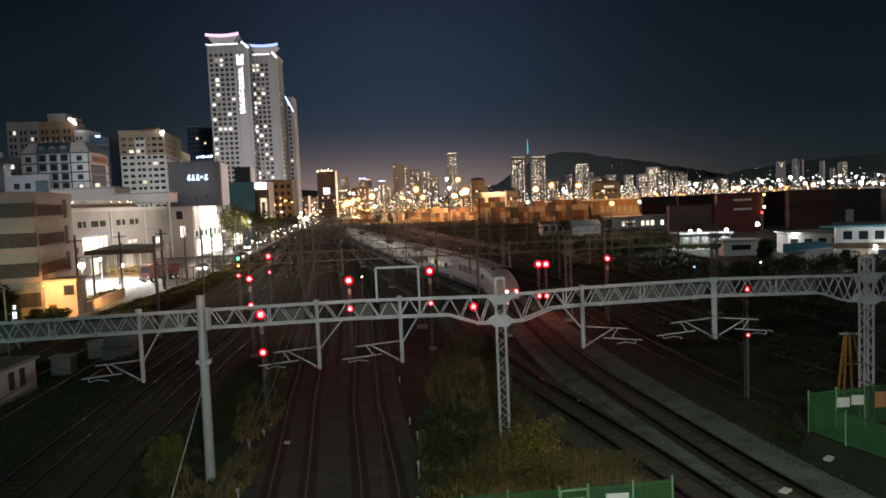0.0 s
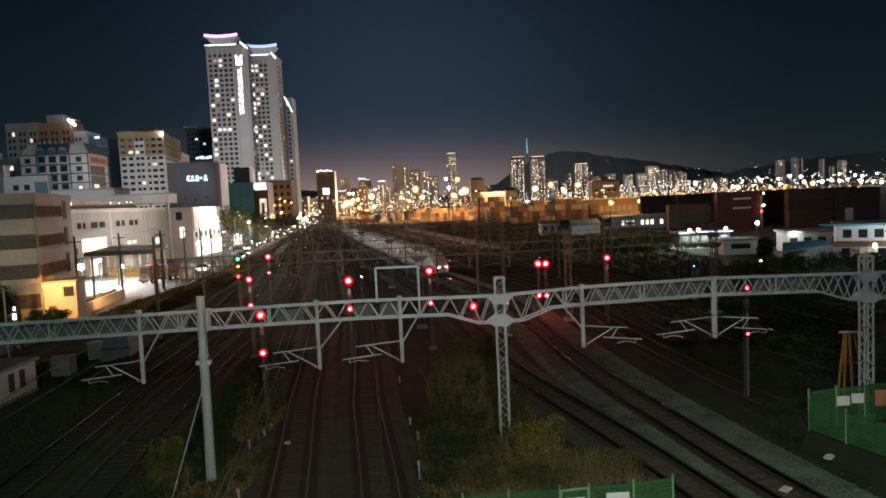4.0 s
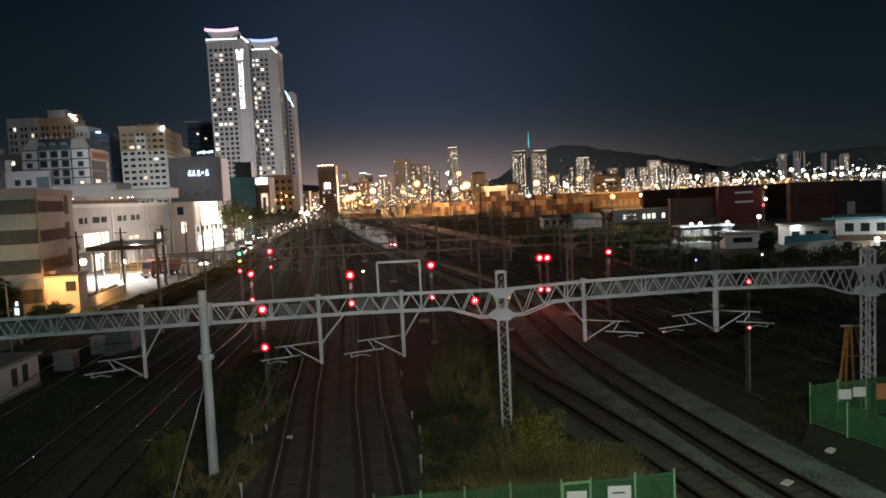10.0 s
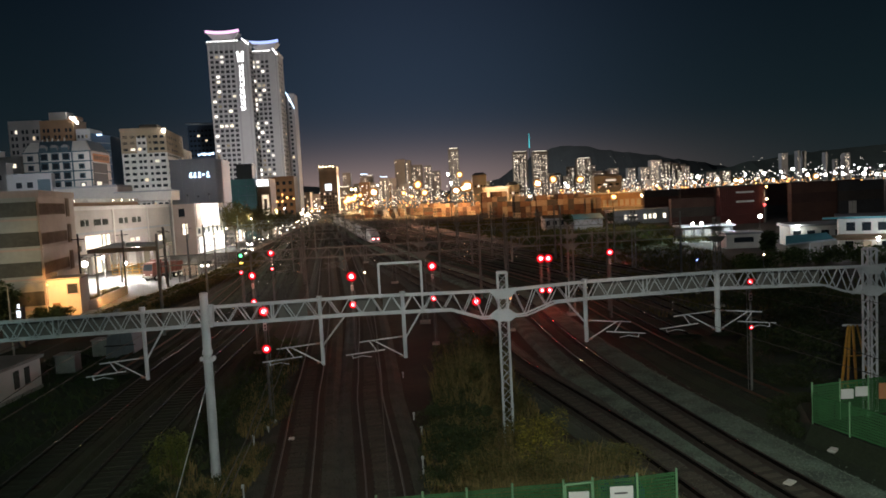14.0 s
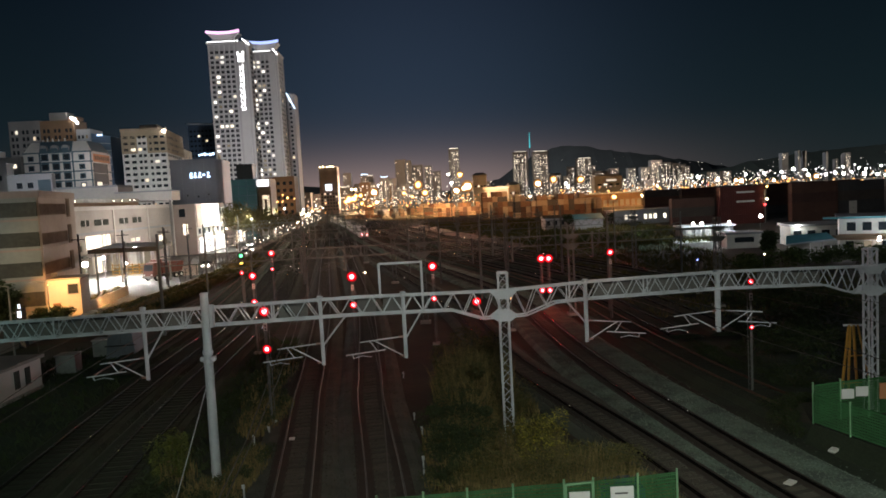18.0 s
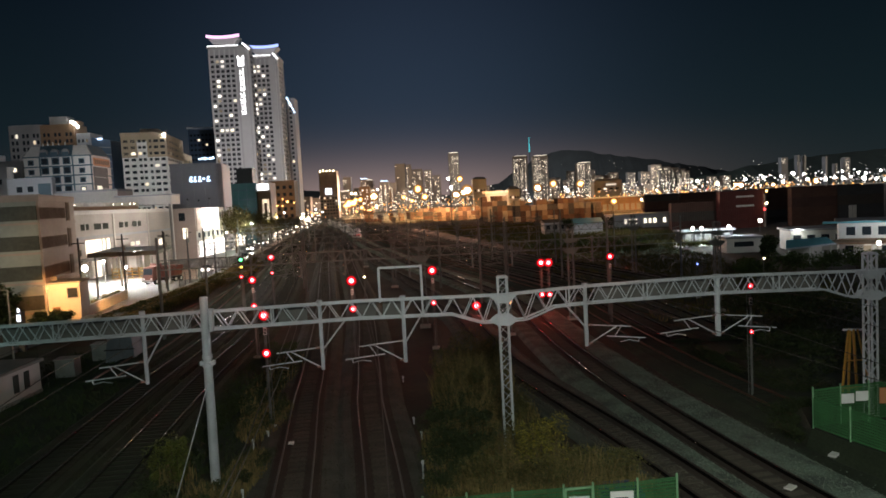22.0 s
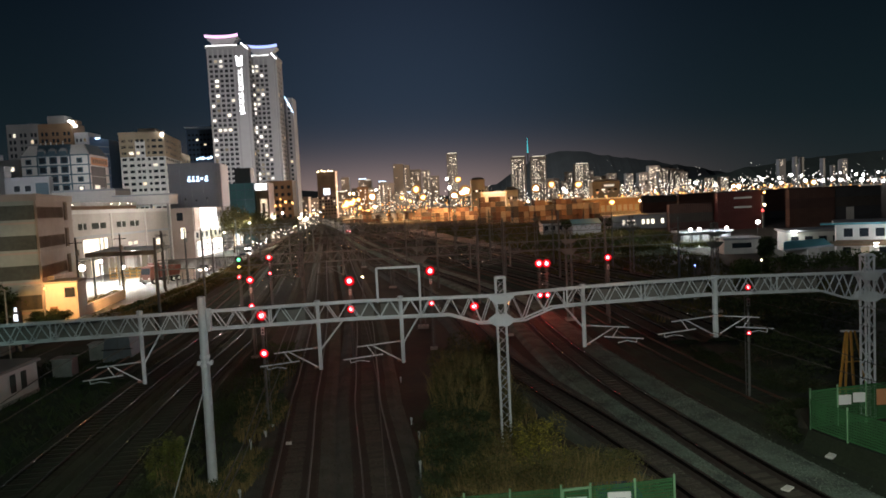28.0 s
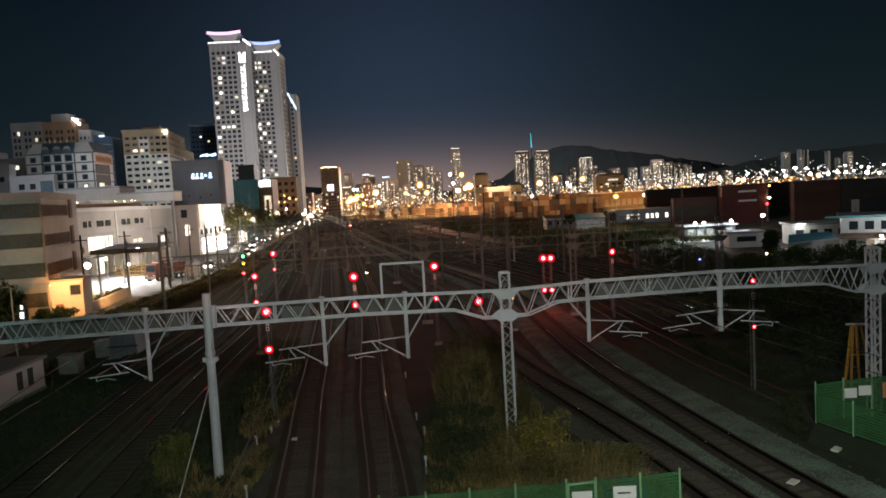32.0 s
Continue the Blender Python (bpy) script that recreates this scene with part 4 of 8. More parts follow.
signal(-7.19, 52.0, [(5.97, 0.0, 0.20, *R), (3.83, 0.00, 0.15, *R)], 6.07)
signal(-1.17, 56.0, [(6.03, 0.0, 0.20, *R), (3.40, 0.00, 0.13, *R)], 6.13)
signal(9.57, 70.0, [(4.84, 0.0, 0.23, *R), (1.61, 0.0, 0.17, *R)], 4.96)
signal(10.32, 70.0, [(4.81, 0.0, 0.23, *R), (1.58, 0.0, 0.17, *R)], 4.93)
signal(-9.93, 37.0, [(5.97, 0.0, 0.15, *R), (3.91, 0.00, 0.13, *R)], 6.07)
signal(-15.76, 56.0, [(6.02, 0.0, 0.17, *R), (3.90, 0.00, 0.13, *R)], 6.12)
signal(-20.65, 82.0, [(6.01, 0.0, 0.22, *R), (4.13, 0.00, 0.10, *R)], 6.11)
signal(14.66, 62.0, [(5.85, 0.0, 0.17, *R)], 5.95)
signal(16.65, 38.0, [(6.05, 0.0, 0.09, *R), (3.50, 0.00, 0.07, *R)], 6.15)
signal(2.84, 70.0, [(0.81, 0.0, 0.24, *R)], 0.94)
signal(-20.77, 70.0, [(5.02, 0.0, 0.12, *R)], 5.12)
signal(-23.67, 80.0, [(6.04, 0.0, 0.20, GREEN_L, None), (5.26, 0.0, 0.18, YELLOW_L, None)], 6.34, "clear signals")
signal(5.44, 60.0, [(2.47, 0.0, 0.09, ORANGE_L, None)], 2.57, "small marker lights", False)
signal(27.14, 75.0, [(3.31, 0.0, 0.09, BLUE_L, None)], 3.41, "small marker lights", False)
signal(36.67, 80.0, [(3.01, 0.0, 0.09, LAMP_Y, None)], 3.11, "small marker lights", False)
signal(-8.34, 70.0, [(4.36, 0.0, 0.09, LAMP_Y, None)], 4.46, "small marker lights", False)


# ---- buildings ----
win_meshes = {}


def window_mesh(w, h, mat):
    """A pane with a shallow frame, standing out 6 cm from the wall; shared by alike windows."""
    key = (round(w, 2), round(h, 2), mat.name)
    if key not in win_meshes:
        b = Bag().box(-w / 2, -0.06, 0, w / 2, 0.04, h)
        win_meshes[key] = b.mesh("window", mat)
    return win_meshes[key]


def windows(parent, rng, face, along, z0, cols, rows, du, dz, w, h, lit=0.15, dark_pane=None):
    """A grid of windows. face: 'front' (y = at), 'right' or 'left' (x = at); along: first column's place."""
    side, at = face
    dark_pane = dark_pane or GLASS
    for r in range(rows):
        for c in range(cols):
            k = rng.random()
            pick = rng.choice((WIN_W, WIN_W, WIN_Y, WIN_Y, WIN_D) if dark_pane is not TOWERG else (WIN_T, WIN_T, WIN_W, WIN_D)) if k < lit else dark_pane
            u = along + c * du
            if side == "front":
                m = pose(u, at, z0 + r * dz)
            elif side == "right":
                m = pose(at, u, z0 + r * dz, 0, 0, 90)
            else:
                m = pose(at, u, z0 + r * dz, 0, 0, -90)
            part("window", window_mesh(w, h, pick), pick, parent, "lit window" if pick is not dark_pane else "", m)


def bands(parent, name, mat, x0, x1, y0, y1, zs, t=0.25, out=0.12):
    for z in zs:
        part(name, Bag().box(x0 - out, y0 - out, z, x1 + out, y1 + out, z + t), mat, parent)


rng = random.Random(7)

# twin residential towers
def tower(x, y, yaw, w, d, h, label, cols, crown, crown_mat, sign, lits):
    ob = thing("apartment_tower", pose(x, y, GROUND_Z, 0, 0, yaw), label, "tower block", "twin towers")
    part("wall", Bag().box(0, 0, 0, w, d, h), TOWERW, ob)
    floors = int(h / 2.9) - 2
    bay = (w * (0.66 if sign else 0.72) - 1.0) / cols
    for k in range(cols + 1):
        part("pier", Bag().box(0.3 + k * bay, -0.55, 0, 0.3 + k * bay + 0.8, 0.05, h - 1.2), TOWERP, ob)
    part("corner_pier", Bag().box(w * 0.72, -0.9, 0, w * 0.93, 0.05, h + 0.6), TOWERP, ob)
    part("end_pier", Bag().box(w * 0.97, -0.4, 0, w + 0.4, 1.4, h), TOWERP, ob)
    for r in range(floors):
        z = 5.0 + r * 2.9
        part("balcony", Bag().box(0.2, -0.35, z - 0.95, 0.3 + cols * bay, 0.02, z - 0.25), TOWERP, ob)
    for c in range(cols):
        windows(ob, rng, ("front", -0.02), 0.3 + bay * (c + 0.5) + 0.4, 4.9, 1, floors, bay, 2.9, bay * 0.64, 1.55, lits[c], TOWERG)
    windows(ob, rng, ("right", w + 0.02), d * 0.2, 4.9, 3, floors, d * 0.25, 2.9, 1.6, 1.5, 0.05)
    roof = part("cornice", Bag().box(-0.5, -0.9, h - 0.4, w + 0.5, d, h + 0.9), TOWERP, ob)
    for k in range(12):
        part("cornice_light", Bag().box(0.2 + k * w * 0.065, -1.0, h + 0.6, 0.2 + k * w * 0.065 + w * 0.035, -0.7, h + 1.2), LED_WHITE, roof, "white cornice light")
    part("cornice_light", Bag().bar((w * 0.86, -0.95, h + 2.0), (w * 1.03, -0.9, h - 1.6), 0.35, 0.7), LED_WHITE, roof, "slanting white edge light")
    cx, cw = crown
    stalk = Bag()
    stalk.add([(cx - cw * 0.25, 1.0, h + 0.8), (cx + cw * 0.25, 1.0, h + 0.8), (cx + cw * 0.25, 6, h + 0.8), (cx - cw * 0.25, 6, h + 0.8),
               (cx - cw * 0.48, -0.5, h + 6.0), (cx + cw * 0.48, -0.5, h + 6.0), (cx + cw * 0.48, 8, h + 6.0), (cx - cw * 0.48, 8, h + 6.0)],
              [(0, 1, 5, 4), (1, 2, 6, 5), (2, 3, 7, 6), (3, 0, 4, 7), (4, 5, 6, 7)])
    flare = part("crown", stalk, TOWERP, ob, "flared white rooftop crown")
    ring = Bag()
    n = 12
    for k in range(n):
        f0, f1 = k / n, (k + 1) / n
        z0, z1 = (h + 6.0 + 0.9 * (2 * f - 1) ** 2 for f in (f0, f1))
        ring.bar((cx - cw * 0.5 + cw * f0, -0.7, z0), (cx - cw * 0.5 + cw * f1, -0.7, z1), 0.6, 1.5)
    part("crown_light", ring, crown_mat, flare, "glowing band of coloured light")
    if sign:
        sx = w * 0.80
        zs = h - 9.0
        b = part("sign_panel", Bag().box(sx - 1.8, -1.02, zs - 2.4, sx + 1.8, -0.92, zs + 2.2), LED_WHITE, ob, "lit white crest sign")
        part("crest_ear", Bag().prism([(sx - 2.1, -1.0), (sx - 0.9, -1.0), (sx - 2.1, -0.9)], zs + 2.2, zs + 3.5), LED_WHITE, b)
        part("crest_ear", Bag().prism([(sx + 0.9, -1.0), (sx + 2.1, -1.0), (sx + 2.1, -0.9)], zs + 2.2, zs + 3.5), LED_WHITE, b)
        for zc, hh, ww in ((-7.0, 2.2, 2.4), (-10.4, 2.2, 2.6), (-13.6, 2.2, 2.4), (-16.8, 2.0, 2.7), (-20.6, 2.2, 2.5), (-24.0, 2.2, 2.8), (-27.6, 2.2, 2.4), (-30.8, 2.3, 2.7)):
            g = Bag()
            lean = 0.3 if zc > -20 else -0.3
            g.bar((sx - ww / 2, -0.97, zs + zc), (sx + ww / 2, -0.97, zs + zc + 0.7), 0.1, 0.55)
            g.bar((sx - ww / 2 + lean, -0.97, zs + zc + hh), (sx - 0.1, -0.97, zs + zc + 0.5), 0.1, 0.5)
            g.bar((sx + ww * 0.3, -0.97, zs + zc + 0.4), (sx + ww * 0.3 + lean, -0.97, zs + zc + hh + 0.9), 0.1, 0.5)
            part("sign_bar", g, LED_WHITE, ob, "lit white sign bar")
    return ob


tower(-134.8, 420, 2, 24.0, 10, 109.5, "tall pale apartment tower with lit windows and a glowing crown", 5, (9.5, 19.5), LED_PINK, True, (0.16, 0.38, 0.14, 0.08, 0.06))
tower(-115.4, 440, 2, 16.8, 20, 107.0, "second pale apartment tower with lit windows and a glowing crown", 4, (9.0, 18.5), LED_BLUE, False, (0.5, 0.26, 0.16, 0.06))
TOWERD = surface("tower_brown_pier", (0.40, 0.385, 0.39), 0.75, 0, 0.06, 0.1, 0.04, 0.2)
wing = thing("apartment_tower", pose(-100.6, 468, GROUND_Z, 0, 0, 2), "lower brownish tower wing with a blue-white roof edge light", "tower block", "twin towers")
part("wall", Bag().box(0, 0, 0, 5.2, 14, 85.5), TOWERD, wing)
for k in range(2):
    part("pier", Bag().box(0.4 + k * 3.6, -0.5, 0, 1.0 + k * 2.3, 0.1, 84), TOWERD, wing)
windows(wing, rng, ("front", -0.02), 2.5, 5, 1, 27, 2.3, 2.9, 1.5, 1.5, 0.12)
part("edge_light", Bag().bar((0.2, -0.5, 86.2), (5.3, -0.5, 75.5), 0.3, 0.55), LED_SIGN, wing, "slanting blue-white edge light")

# tan and white apartment block
apt = thing("apartment_block", pose(-139.4, 307.0, GROUND_Z, 0, 0, 10), "white apartment block with a tan upper part", "apartment block")
part("wall", Bag().box(0, 0, 0, 18.8, 38, 38.0), WHITEP, apt)
part("upper_wall", Bag().box(-0.08, -0.08, 38.0, 18.88, 38.08, 48.2), TAN, apt, "tan tiled upper storeys")
part("stair_panel", Bag().box(6.5, -0.35, 0, 10.6, 0.02, 45.0), WHITEP, apt)
part("roof_box", Bag().box(6.7, 6, 48.2, 14.3, 15, 51.0), TAN, apt)
part("parapet", Bag().box(-0.3, -0.3, 47.8, 19.1, 0.2, 48.9), TAN, apt)
for u, at, w in ((1.7, -0.02, 1.7), (4.7, -0.02, 1.7), (7.6, -0.36, 1.2), (9.5, -0.36, 1.2), (12.0, -0.02, 1.0), (14.4, -0.02, 1.7), (17.1, -0.02, 1.7)):
    windows(apt, rng, ("front", at), u, 4.0, 1, 16, 1, 2.7, w * 1.1, 1.2, 0.07)
windows(apt, rng, ("right", 18.82), 3.0, 4.0, 8, 16, 4.6, 2.7, 2.4, 1.2, 0.07)
part("rear_wing", Bag().box(0.5, 38, 0, 18.6, 62, 34.0), WHITEP, apt)
part("rear_upper_wall", Bag().box(0.42, 38.05, 34.0, 18.68, 62.05, 42.5), TAN, apt)
windows(apt, rng, ("right", 18.62), 41.0, 4.0, 5, 13, 4.6, 2.86, 2.2, 1.45, 0.12)
part("roof_lamp", Bag().ball((18.2, -0.7, 47.4), 0.7), LAMP_W, apt, "bright white roof lamp")

# white office with blue bands
off = thing("office_building", pose(-134.6, 226, GROUND_Z, 0, 0, 5), "white office building with teal bands and a mansard top", "office building")
part("wall", Bag().box(0, 0, 0, 21.0, 16, 33.0), PALE, off)
mans = Bag().add([(0, 0, 33.0), (21, 0, 33.0), (21, 16, 33.0), (0, 16, 33.0), (2, 1.6, 36.4), (19, 1.6, 36.4), (19, 14, 36.4), (2, 14, 36.4)],
                 [(0, 1, 5, 4), (1, 2, 6, 5), (2, 3, 7, 6), (3, 0, 4, 7), (4, 5, 6, 7)])
part("mansard_roof", mans, PALE, off)
part("blue_roof_panel", Bag().add([(4.9, -0.1, 33.0), (15.2, -0.1, 33.0), (15.2, 1.5, 36.6), (4.9, 1.5, 36.6)], [(0, 1, 2, 3)]), TEAL, off)
part("blue_roof_side", Bag().add([(21.1, 0.6, 33.0), (21.1, 15.6, 33.0), (19.1, 13.6, 36.6), (19.1, 2.2, 36.6)], [(0, 1, 2, 3)]), TEAL, off)
for x in (6.5, 9.9, 13.3):
    part("dormer", Bag().tube((x, -0.45, 34.2), (x, 1.0, 34.2), 1.15, 1.15, 16), DULL, off, "arched pale dormer")
    part("dormer_window", Bag().box(x - 1.0, -0.55, 32.9, x + 1.0, -0.40, 34.3), TEAL, off, "teal dormer window")
for z in (32.7, 29.5, 26.4, 23.4, 20.4, 17.4):
    part("band", Bag().box(-0.15, -0.15, z, 21.12, 0.9, z + 0.42), TEAL, off)
    part("side_band", Bag().box(20.98, 13.4, z, 21.12, 16.1, z + 0.42), TEAL, off)
for x in (4.8, 15.0, 20.7):
    part("mullion", Bag().box(x, -0.2, 0, x + 0.4, 0.02, 33.0), TEAL, off)
for r in range(4):
    for x in (2.2, 6.5, 9.9, 13.3, 18.0):
        lit = (r, x) == (3, 18.0)
        small = 1.15 if x in (2.2, 18.0) else 1.7
        part("window_frame", window_mesh(small + 0.7, small + 0.6, TEAL), TEAL, off, "", pose(x, 0.02, 30.55 - r * 3.05 - 0.3))
        part("window", window_mesh(small, small, WIN_W if lit else GLASS), WIN_W if lit else GLASS, off, "", pose(x, -0.05, 30.55 - r * 3.05))
part("side_wall_sign", Bag().box(20.9, 1.5, 29.6, 21.2, 15, 32.2), ORANGEP, off, "dark orange name panel")
for k in range(7):
    part("sign_bar", Bag().box(21.2, 2.2 + k * 1.75, 30.2, 21.28, 3.4 + k * 1.75, 31.6), BROWNW, off)
part("glass_wall", Bag().box(20.9, 1.0, 0, 21.1, 13.0, 29.2), DARKW, off, "dark glazed side wall")
part("lit_window", Bag().box(21.05, 3.0, 21.2, 21.16, 7.0, 23.0), WIN_W, off, "lit side window")
for k in range(7):
    part("transom", Bag().box(21.0, 1.0, 4.2 + 3.6 * k, 21.14, 13.0, 4.35 + 3.6 * k), GREYWALL, off)
for x in (5.5, 7, 8.6, 10.4, 12.4):
    part("roof_finial", Bag().tube((x, 2.2, 36.3), (x, 2.2, 37.2 + 0.6 * rng.random()), 0.35, 0.1, 6), WHITEP, off)
annex = thing("office_building", pose(-107.0, 172, GROUND_Z, 0, 0, 10), "low pale annex with a dark blue doorway bay", "office building")
part("wall", Bag().box(0, 0, 0, 10.2, 2.4, 23.0), GREYWALL, annex)
part("window", window_mesh(1.3, 1.4, GLASS), GLASS, annex, "", pose(2.7, -0.02, 19.5))
part("window", window_mesh(1.3, 1.4, GLASS), GLASS, annex, "", pose(5.2, -0.02, 19.5))
part("blue_bay", Bag().box(7.0, -0.15, 14.5, 9.9, 0.02, 21.5), TEAL, annex)
bow = [(10.2, 1.0)] + [(12.0 + 1.45 * k, 0.9 - 0.8 * math.sin(k / 9 * math.pi)) for k in range(10)] + [(26.5, 10.0), (10.2, 10.0)]
part("low_wing", Bag().prism(bow, 0, 18.9), PALE, annex, "bowed pale low wing")
part("low_wing_coping", Bag().prism([(x, y - 0.15) for x, y in bow], 18.9, 19.4), GREYWALL, annex)
part("terrace", Bag().box(25.2, -2.0, 14.9, 38.5, 9.0, 17.1), PALE, annex, "pale terrace over the dark deck")
part("terrace_coping", Bag().box(25.0, -2.2, 17.1, 38.7, 9.0, 17.45), GREYWALL, annex)
for k in range(4):
    part("terrace_leg", Bag().box(26.0 + k * 3.9, -1.8, 0, 26.5 + k * 3.9, -1.3, 14.9), DULL, annex)

back = thing("apartment_block", pose(-190.0, 310, GROUND_Z, 0, 0, 3), "tall pale and orange-brown apartment block far behind", "apartment block")
part("wall", Bag().box(0, 0, 0, 14, 14, 55), DULL, back)
part("brown_wall", Bag().box(13.9, -0.6, 0, 28.5, 12, 54.6), BROWNW, back, "brown tiled wing")
part("roof_house", Bag().box(17.5, 1, 54.6, 25, 8, 58.2), DULL, back)
part("roof_step", Bag().box(26, 0.5, 54.6, 30, 6, 56.0), BROWNW, back)
part("grey_wall", Bag().box(28.4, 1, 0, 34.5, 14, 50.5), GREYWALL, back, "grey stair wing")
part("glass_wing", Bag().add([(34.4, 2, 0), (42, 4, 0), (42, 18, 0), (34.4, 18, 0), (34.4, 2, 48.6), (42, 4, 47.2), (42, 18, 47.2), (34.4, 18, 48.6)], [(0, 1, 5, 4), (1, 2, 6, 5), (2, 3, 7, 6), (3, 0, 4, 7), (4, 5, 6, 7)]), NIGHTGLASS, back, "bluish glazed wing")
for k in range(13):
    part("floor_line", Bag().bar((34.5, 1.9, 6 + k * 3.2), (42, 3.9, 6 + k * 3.15), 0.1, 0.35), GREYWALL, back)
for u in (1.5, 3.3, 6.2, 8.0, 10.8, 12.4):
    windows(back, rng, ("front", -0.02), u, 8, 1, 15, 1, 2.95, 1.0, 1.7, 0.06)
for u in (15.6, 17.4, 20.3, 22.1, 25.2, 27.0):
    windows(back, rng, ("front", -0.62), u, 8, 1, 15, 1, 2.95, 1.0, 1.6, 0.04)
windows(back, rng, ("front", 0.98), 29.6, 8, 3, 14, 1.7, 2.95, 0.9, 1.4, 0.10)
for u, v, r in ((28.0, 55.4, 0.5), (29.2, 54.6, 0.7), (30.4, 53.2, 0.55)):
    part("roof_light", Bag().ball((u, -1.2, v), r), LAMP_W, back, "white roof light")
part("roof_light", Bag().box(37, 2.2, 47.4, 39, 2.6, 48.0), LED_SIGN, back)

dark = thing("office_tower", pose(-186.0, 520, GROUND_Z, 0, 0, 3), "dark glass office tower with a curved roof rail", "office tower")
part("wall", Bag().box(0, 0, 0, 24, 20, 74), NIGHTGLASS, dark)
part("roof_rail", Bag().bar((-1, -0.3, 75.6), (25, -0.3, 74.6), 0.7, 0.8), PALE, dark)
windows(dark, rng, ("front", -0.02), 2, 8, 8, 18, 2.8, 3.6, 1.6, 1.4, 0.06)
for k in range(6):
    part("roof_sign_bar", Bag().box(6.3 + k * 2.0, -0.4, 51.6 + 0.5 * (k % 2), 7.7 + k * 2.0, -0.1, 52.9 + 0.4 * (k % 3)), LED_SIGN, dark)

edge = thing("office_building", pose(-130.1, 195, GROUND_Z), "pale flat-roofed block at the edge of the street", "office building")
part("wall", Bag().box(0, 0, 0, 9.0, 3, 27.0), DULL, edge)
part("parapet", Bag().box(-0.2, -0.2, 27.0, 9.2, 3.2, 27.8), DULL, edge)
for k in range(3):
    part("window", window_mesh(1.3, 1.4, GLASS), GLASS, edge, "", pose(2.0 + k * 2.4, -0.02, 23.0))
rear = thing("office_building", pose(-159.2, 235, GROUND_Z), "dim grey office block behind the street", "office building")
part("wall", Bag().box(0, 0, 0, 18.3, 10, 32.9), DULL, rear)
part("roof_box", Bag().box(4, 2, 32.9, 9, 7, 35.4), GREYWALL, rear)
windows(rear, rng, ("front", -0.02), 2.0, 6.0, 6, 8, 2.8, 3.3, 1.4, 1.4, 0.08)

grey = thing("shopping_hall", pose(-79.5, 205, GROUND_Z, 0, 0, 8), "large grey windowless hall with a lit roof sign", "hall")
part("wall", Bag().prism([(0, 0), (12.9, 0), (13.8, 0.4), (14.5, 1.3), (14.7, 2.6), (14.7, 15), (0, 15)], 0, 26.6), HALLGREY, grey)
part("upper_edge", Bag().box(0, -0.1, 26.2, 12.9, 0.1, 26.9), HALLGREY, grey)
for k in range(1, 4):
    part("panel_joint", Bag().box(k * 3.2, -0.03, 0, k * 3.2 + 0.03, 0.02, 26.2), GREYWALL, grey)
for k, w in enumerate((0.9, 0.75, 0.9, 0.7, 0.9)):
    g = Bag().box(5.4 + k * 1.22, -0.25, 21.4, 5.4 + k * 1.22 + w, -0.1, 21.8).box(5.4 + k * 1.22 + 0.12 * (k % 3), -0.25, 21.95, 5.4 + k * 1.22 + w * 0.6, -0.1, 22.35).box(5.4 + k * 1.22 + 0.2, -0.25, 22.5, 5.4 + k * 1.22 + w * 0.85, -0.1, 22.9)
    if k == 3:
        g = Bag().box(5.4 + k * 1.22, -0.25, 22.0, 5.4 + k * 1.22 + w, -0.1, 22.4)
    part("sign_bar", g, LED_SIGN, grey, "lit blue-white sign bar")
for k in range(4):
    part("vent", Bag().box(1.0 + k * 3.1, -0.12, 15.6 + 0.5 * (k % 2), 1.5 + k * 3.1, 0.02, 16.1 + 0.5 * (k % 2)), BLACK, grey)

glass = thing("office_building", pose(-79.4, 250, GROUND_Z, 0, 0, 6), "dark green glass building with a black roof box", "office building")
part("wall", Bag().box(0, 0, 0, 12.5, 14, 22.0), TEALGLASS, glass)
part("slanted_fin", Bag().add([(0, -0.2, 18), (3.2, -0.2, 22), (0, -0.2, 32), (0, 0.4, 18), (3.2, 0.4, 22), (0, 0.4, 32)], [(0, 1, 2), (5, 4, 3), (0, 3, 4, 1), (1, 4, 5, 2), (2, 5, 3, 0)]), TAN, glass)
part("roof_box", Bag().box(6.0, -0.3, 22, 11.6, 8, 27.4), BLACK, glass)
for k in range(6):
    part("transom", Bag().box(0, -0.08, 3.4 * k + 2.4, 12.5, 0.0, 3.4 * k + 2.7), TEAL, glass)
for k in range(5):
    part("mullion", Bag().box(k * 3.0, -0.09, 0, k * 3.0 + 0.2, 0.0, 22), TEAL, glass)
for x, z, w, m in ((3.6, 11.0, 0.7, WIN_W), (5.0, 11.0, 0.9, WIN_D), (5.9, 11.1, 0.8, WIN_W), (3.9, 6.6, 0.6, WIN_W), (8.4, 12.4, 0.7, WIN_D)):
    part("lit_window", Bag().box(x, -0.06, z, x + w, 0.0, z + 0.6), m, glass)
shop = thing("shop_building", pose(-67.9, 255, GROUND_Z, 0, 0, 4), "narrow shop building with a bright sign and warm lit front", "shop")
part("wall", Bag().box(0, 0, 0, 5.0, 12, 22.0), PALE, shop)
part("roof_sign", Bag().box(0.6, -0.3, 19.4, 4.4, -0.1, 21.6), LED_WHITE, shop, "glowing white sign box")
part("upper_wall", Bag().box(-0.04, -0.09, 6.0, 5.04, 0.02, 19.0), BROWNW, shop, "brown panelled front")
part("shopfront", Bag().box(1.9, -0.2, 8.6, 4.3, -0.05, 16.0), WIN_Y, shop, "warm lit glass front")
part("dark_screen", Bag().box(2.5, -0.27, 10.2, 3.6, -0.18, 14.6), BROWNW, shop)
for k in range(2):
    part("mullion", Bag().box(2.1 + k * 1.8, -0.28, 8.6, 2.25 + k * 1.8, -0.1, 16.0), BROWNW, shop)
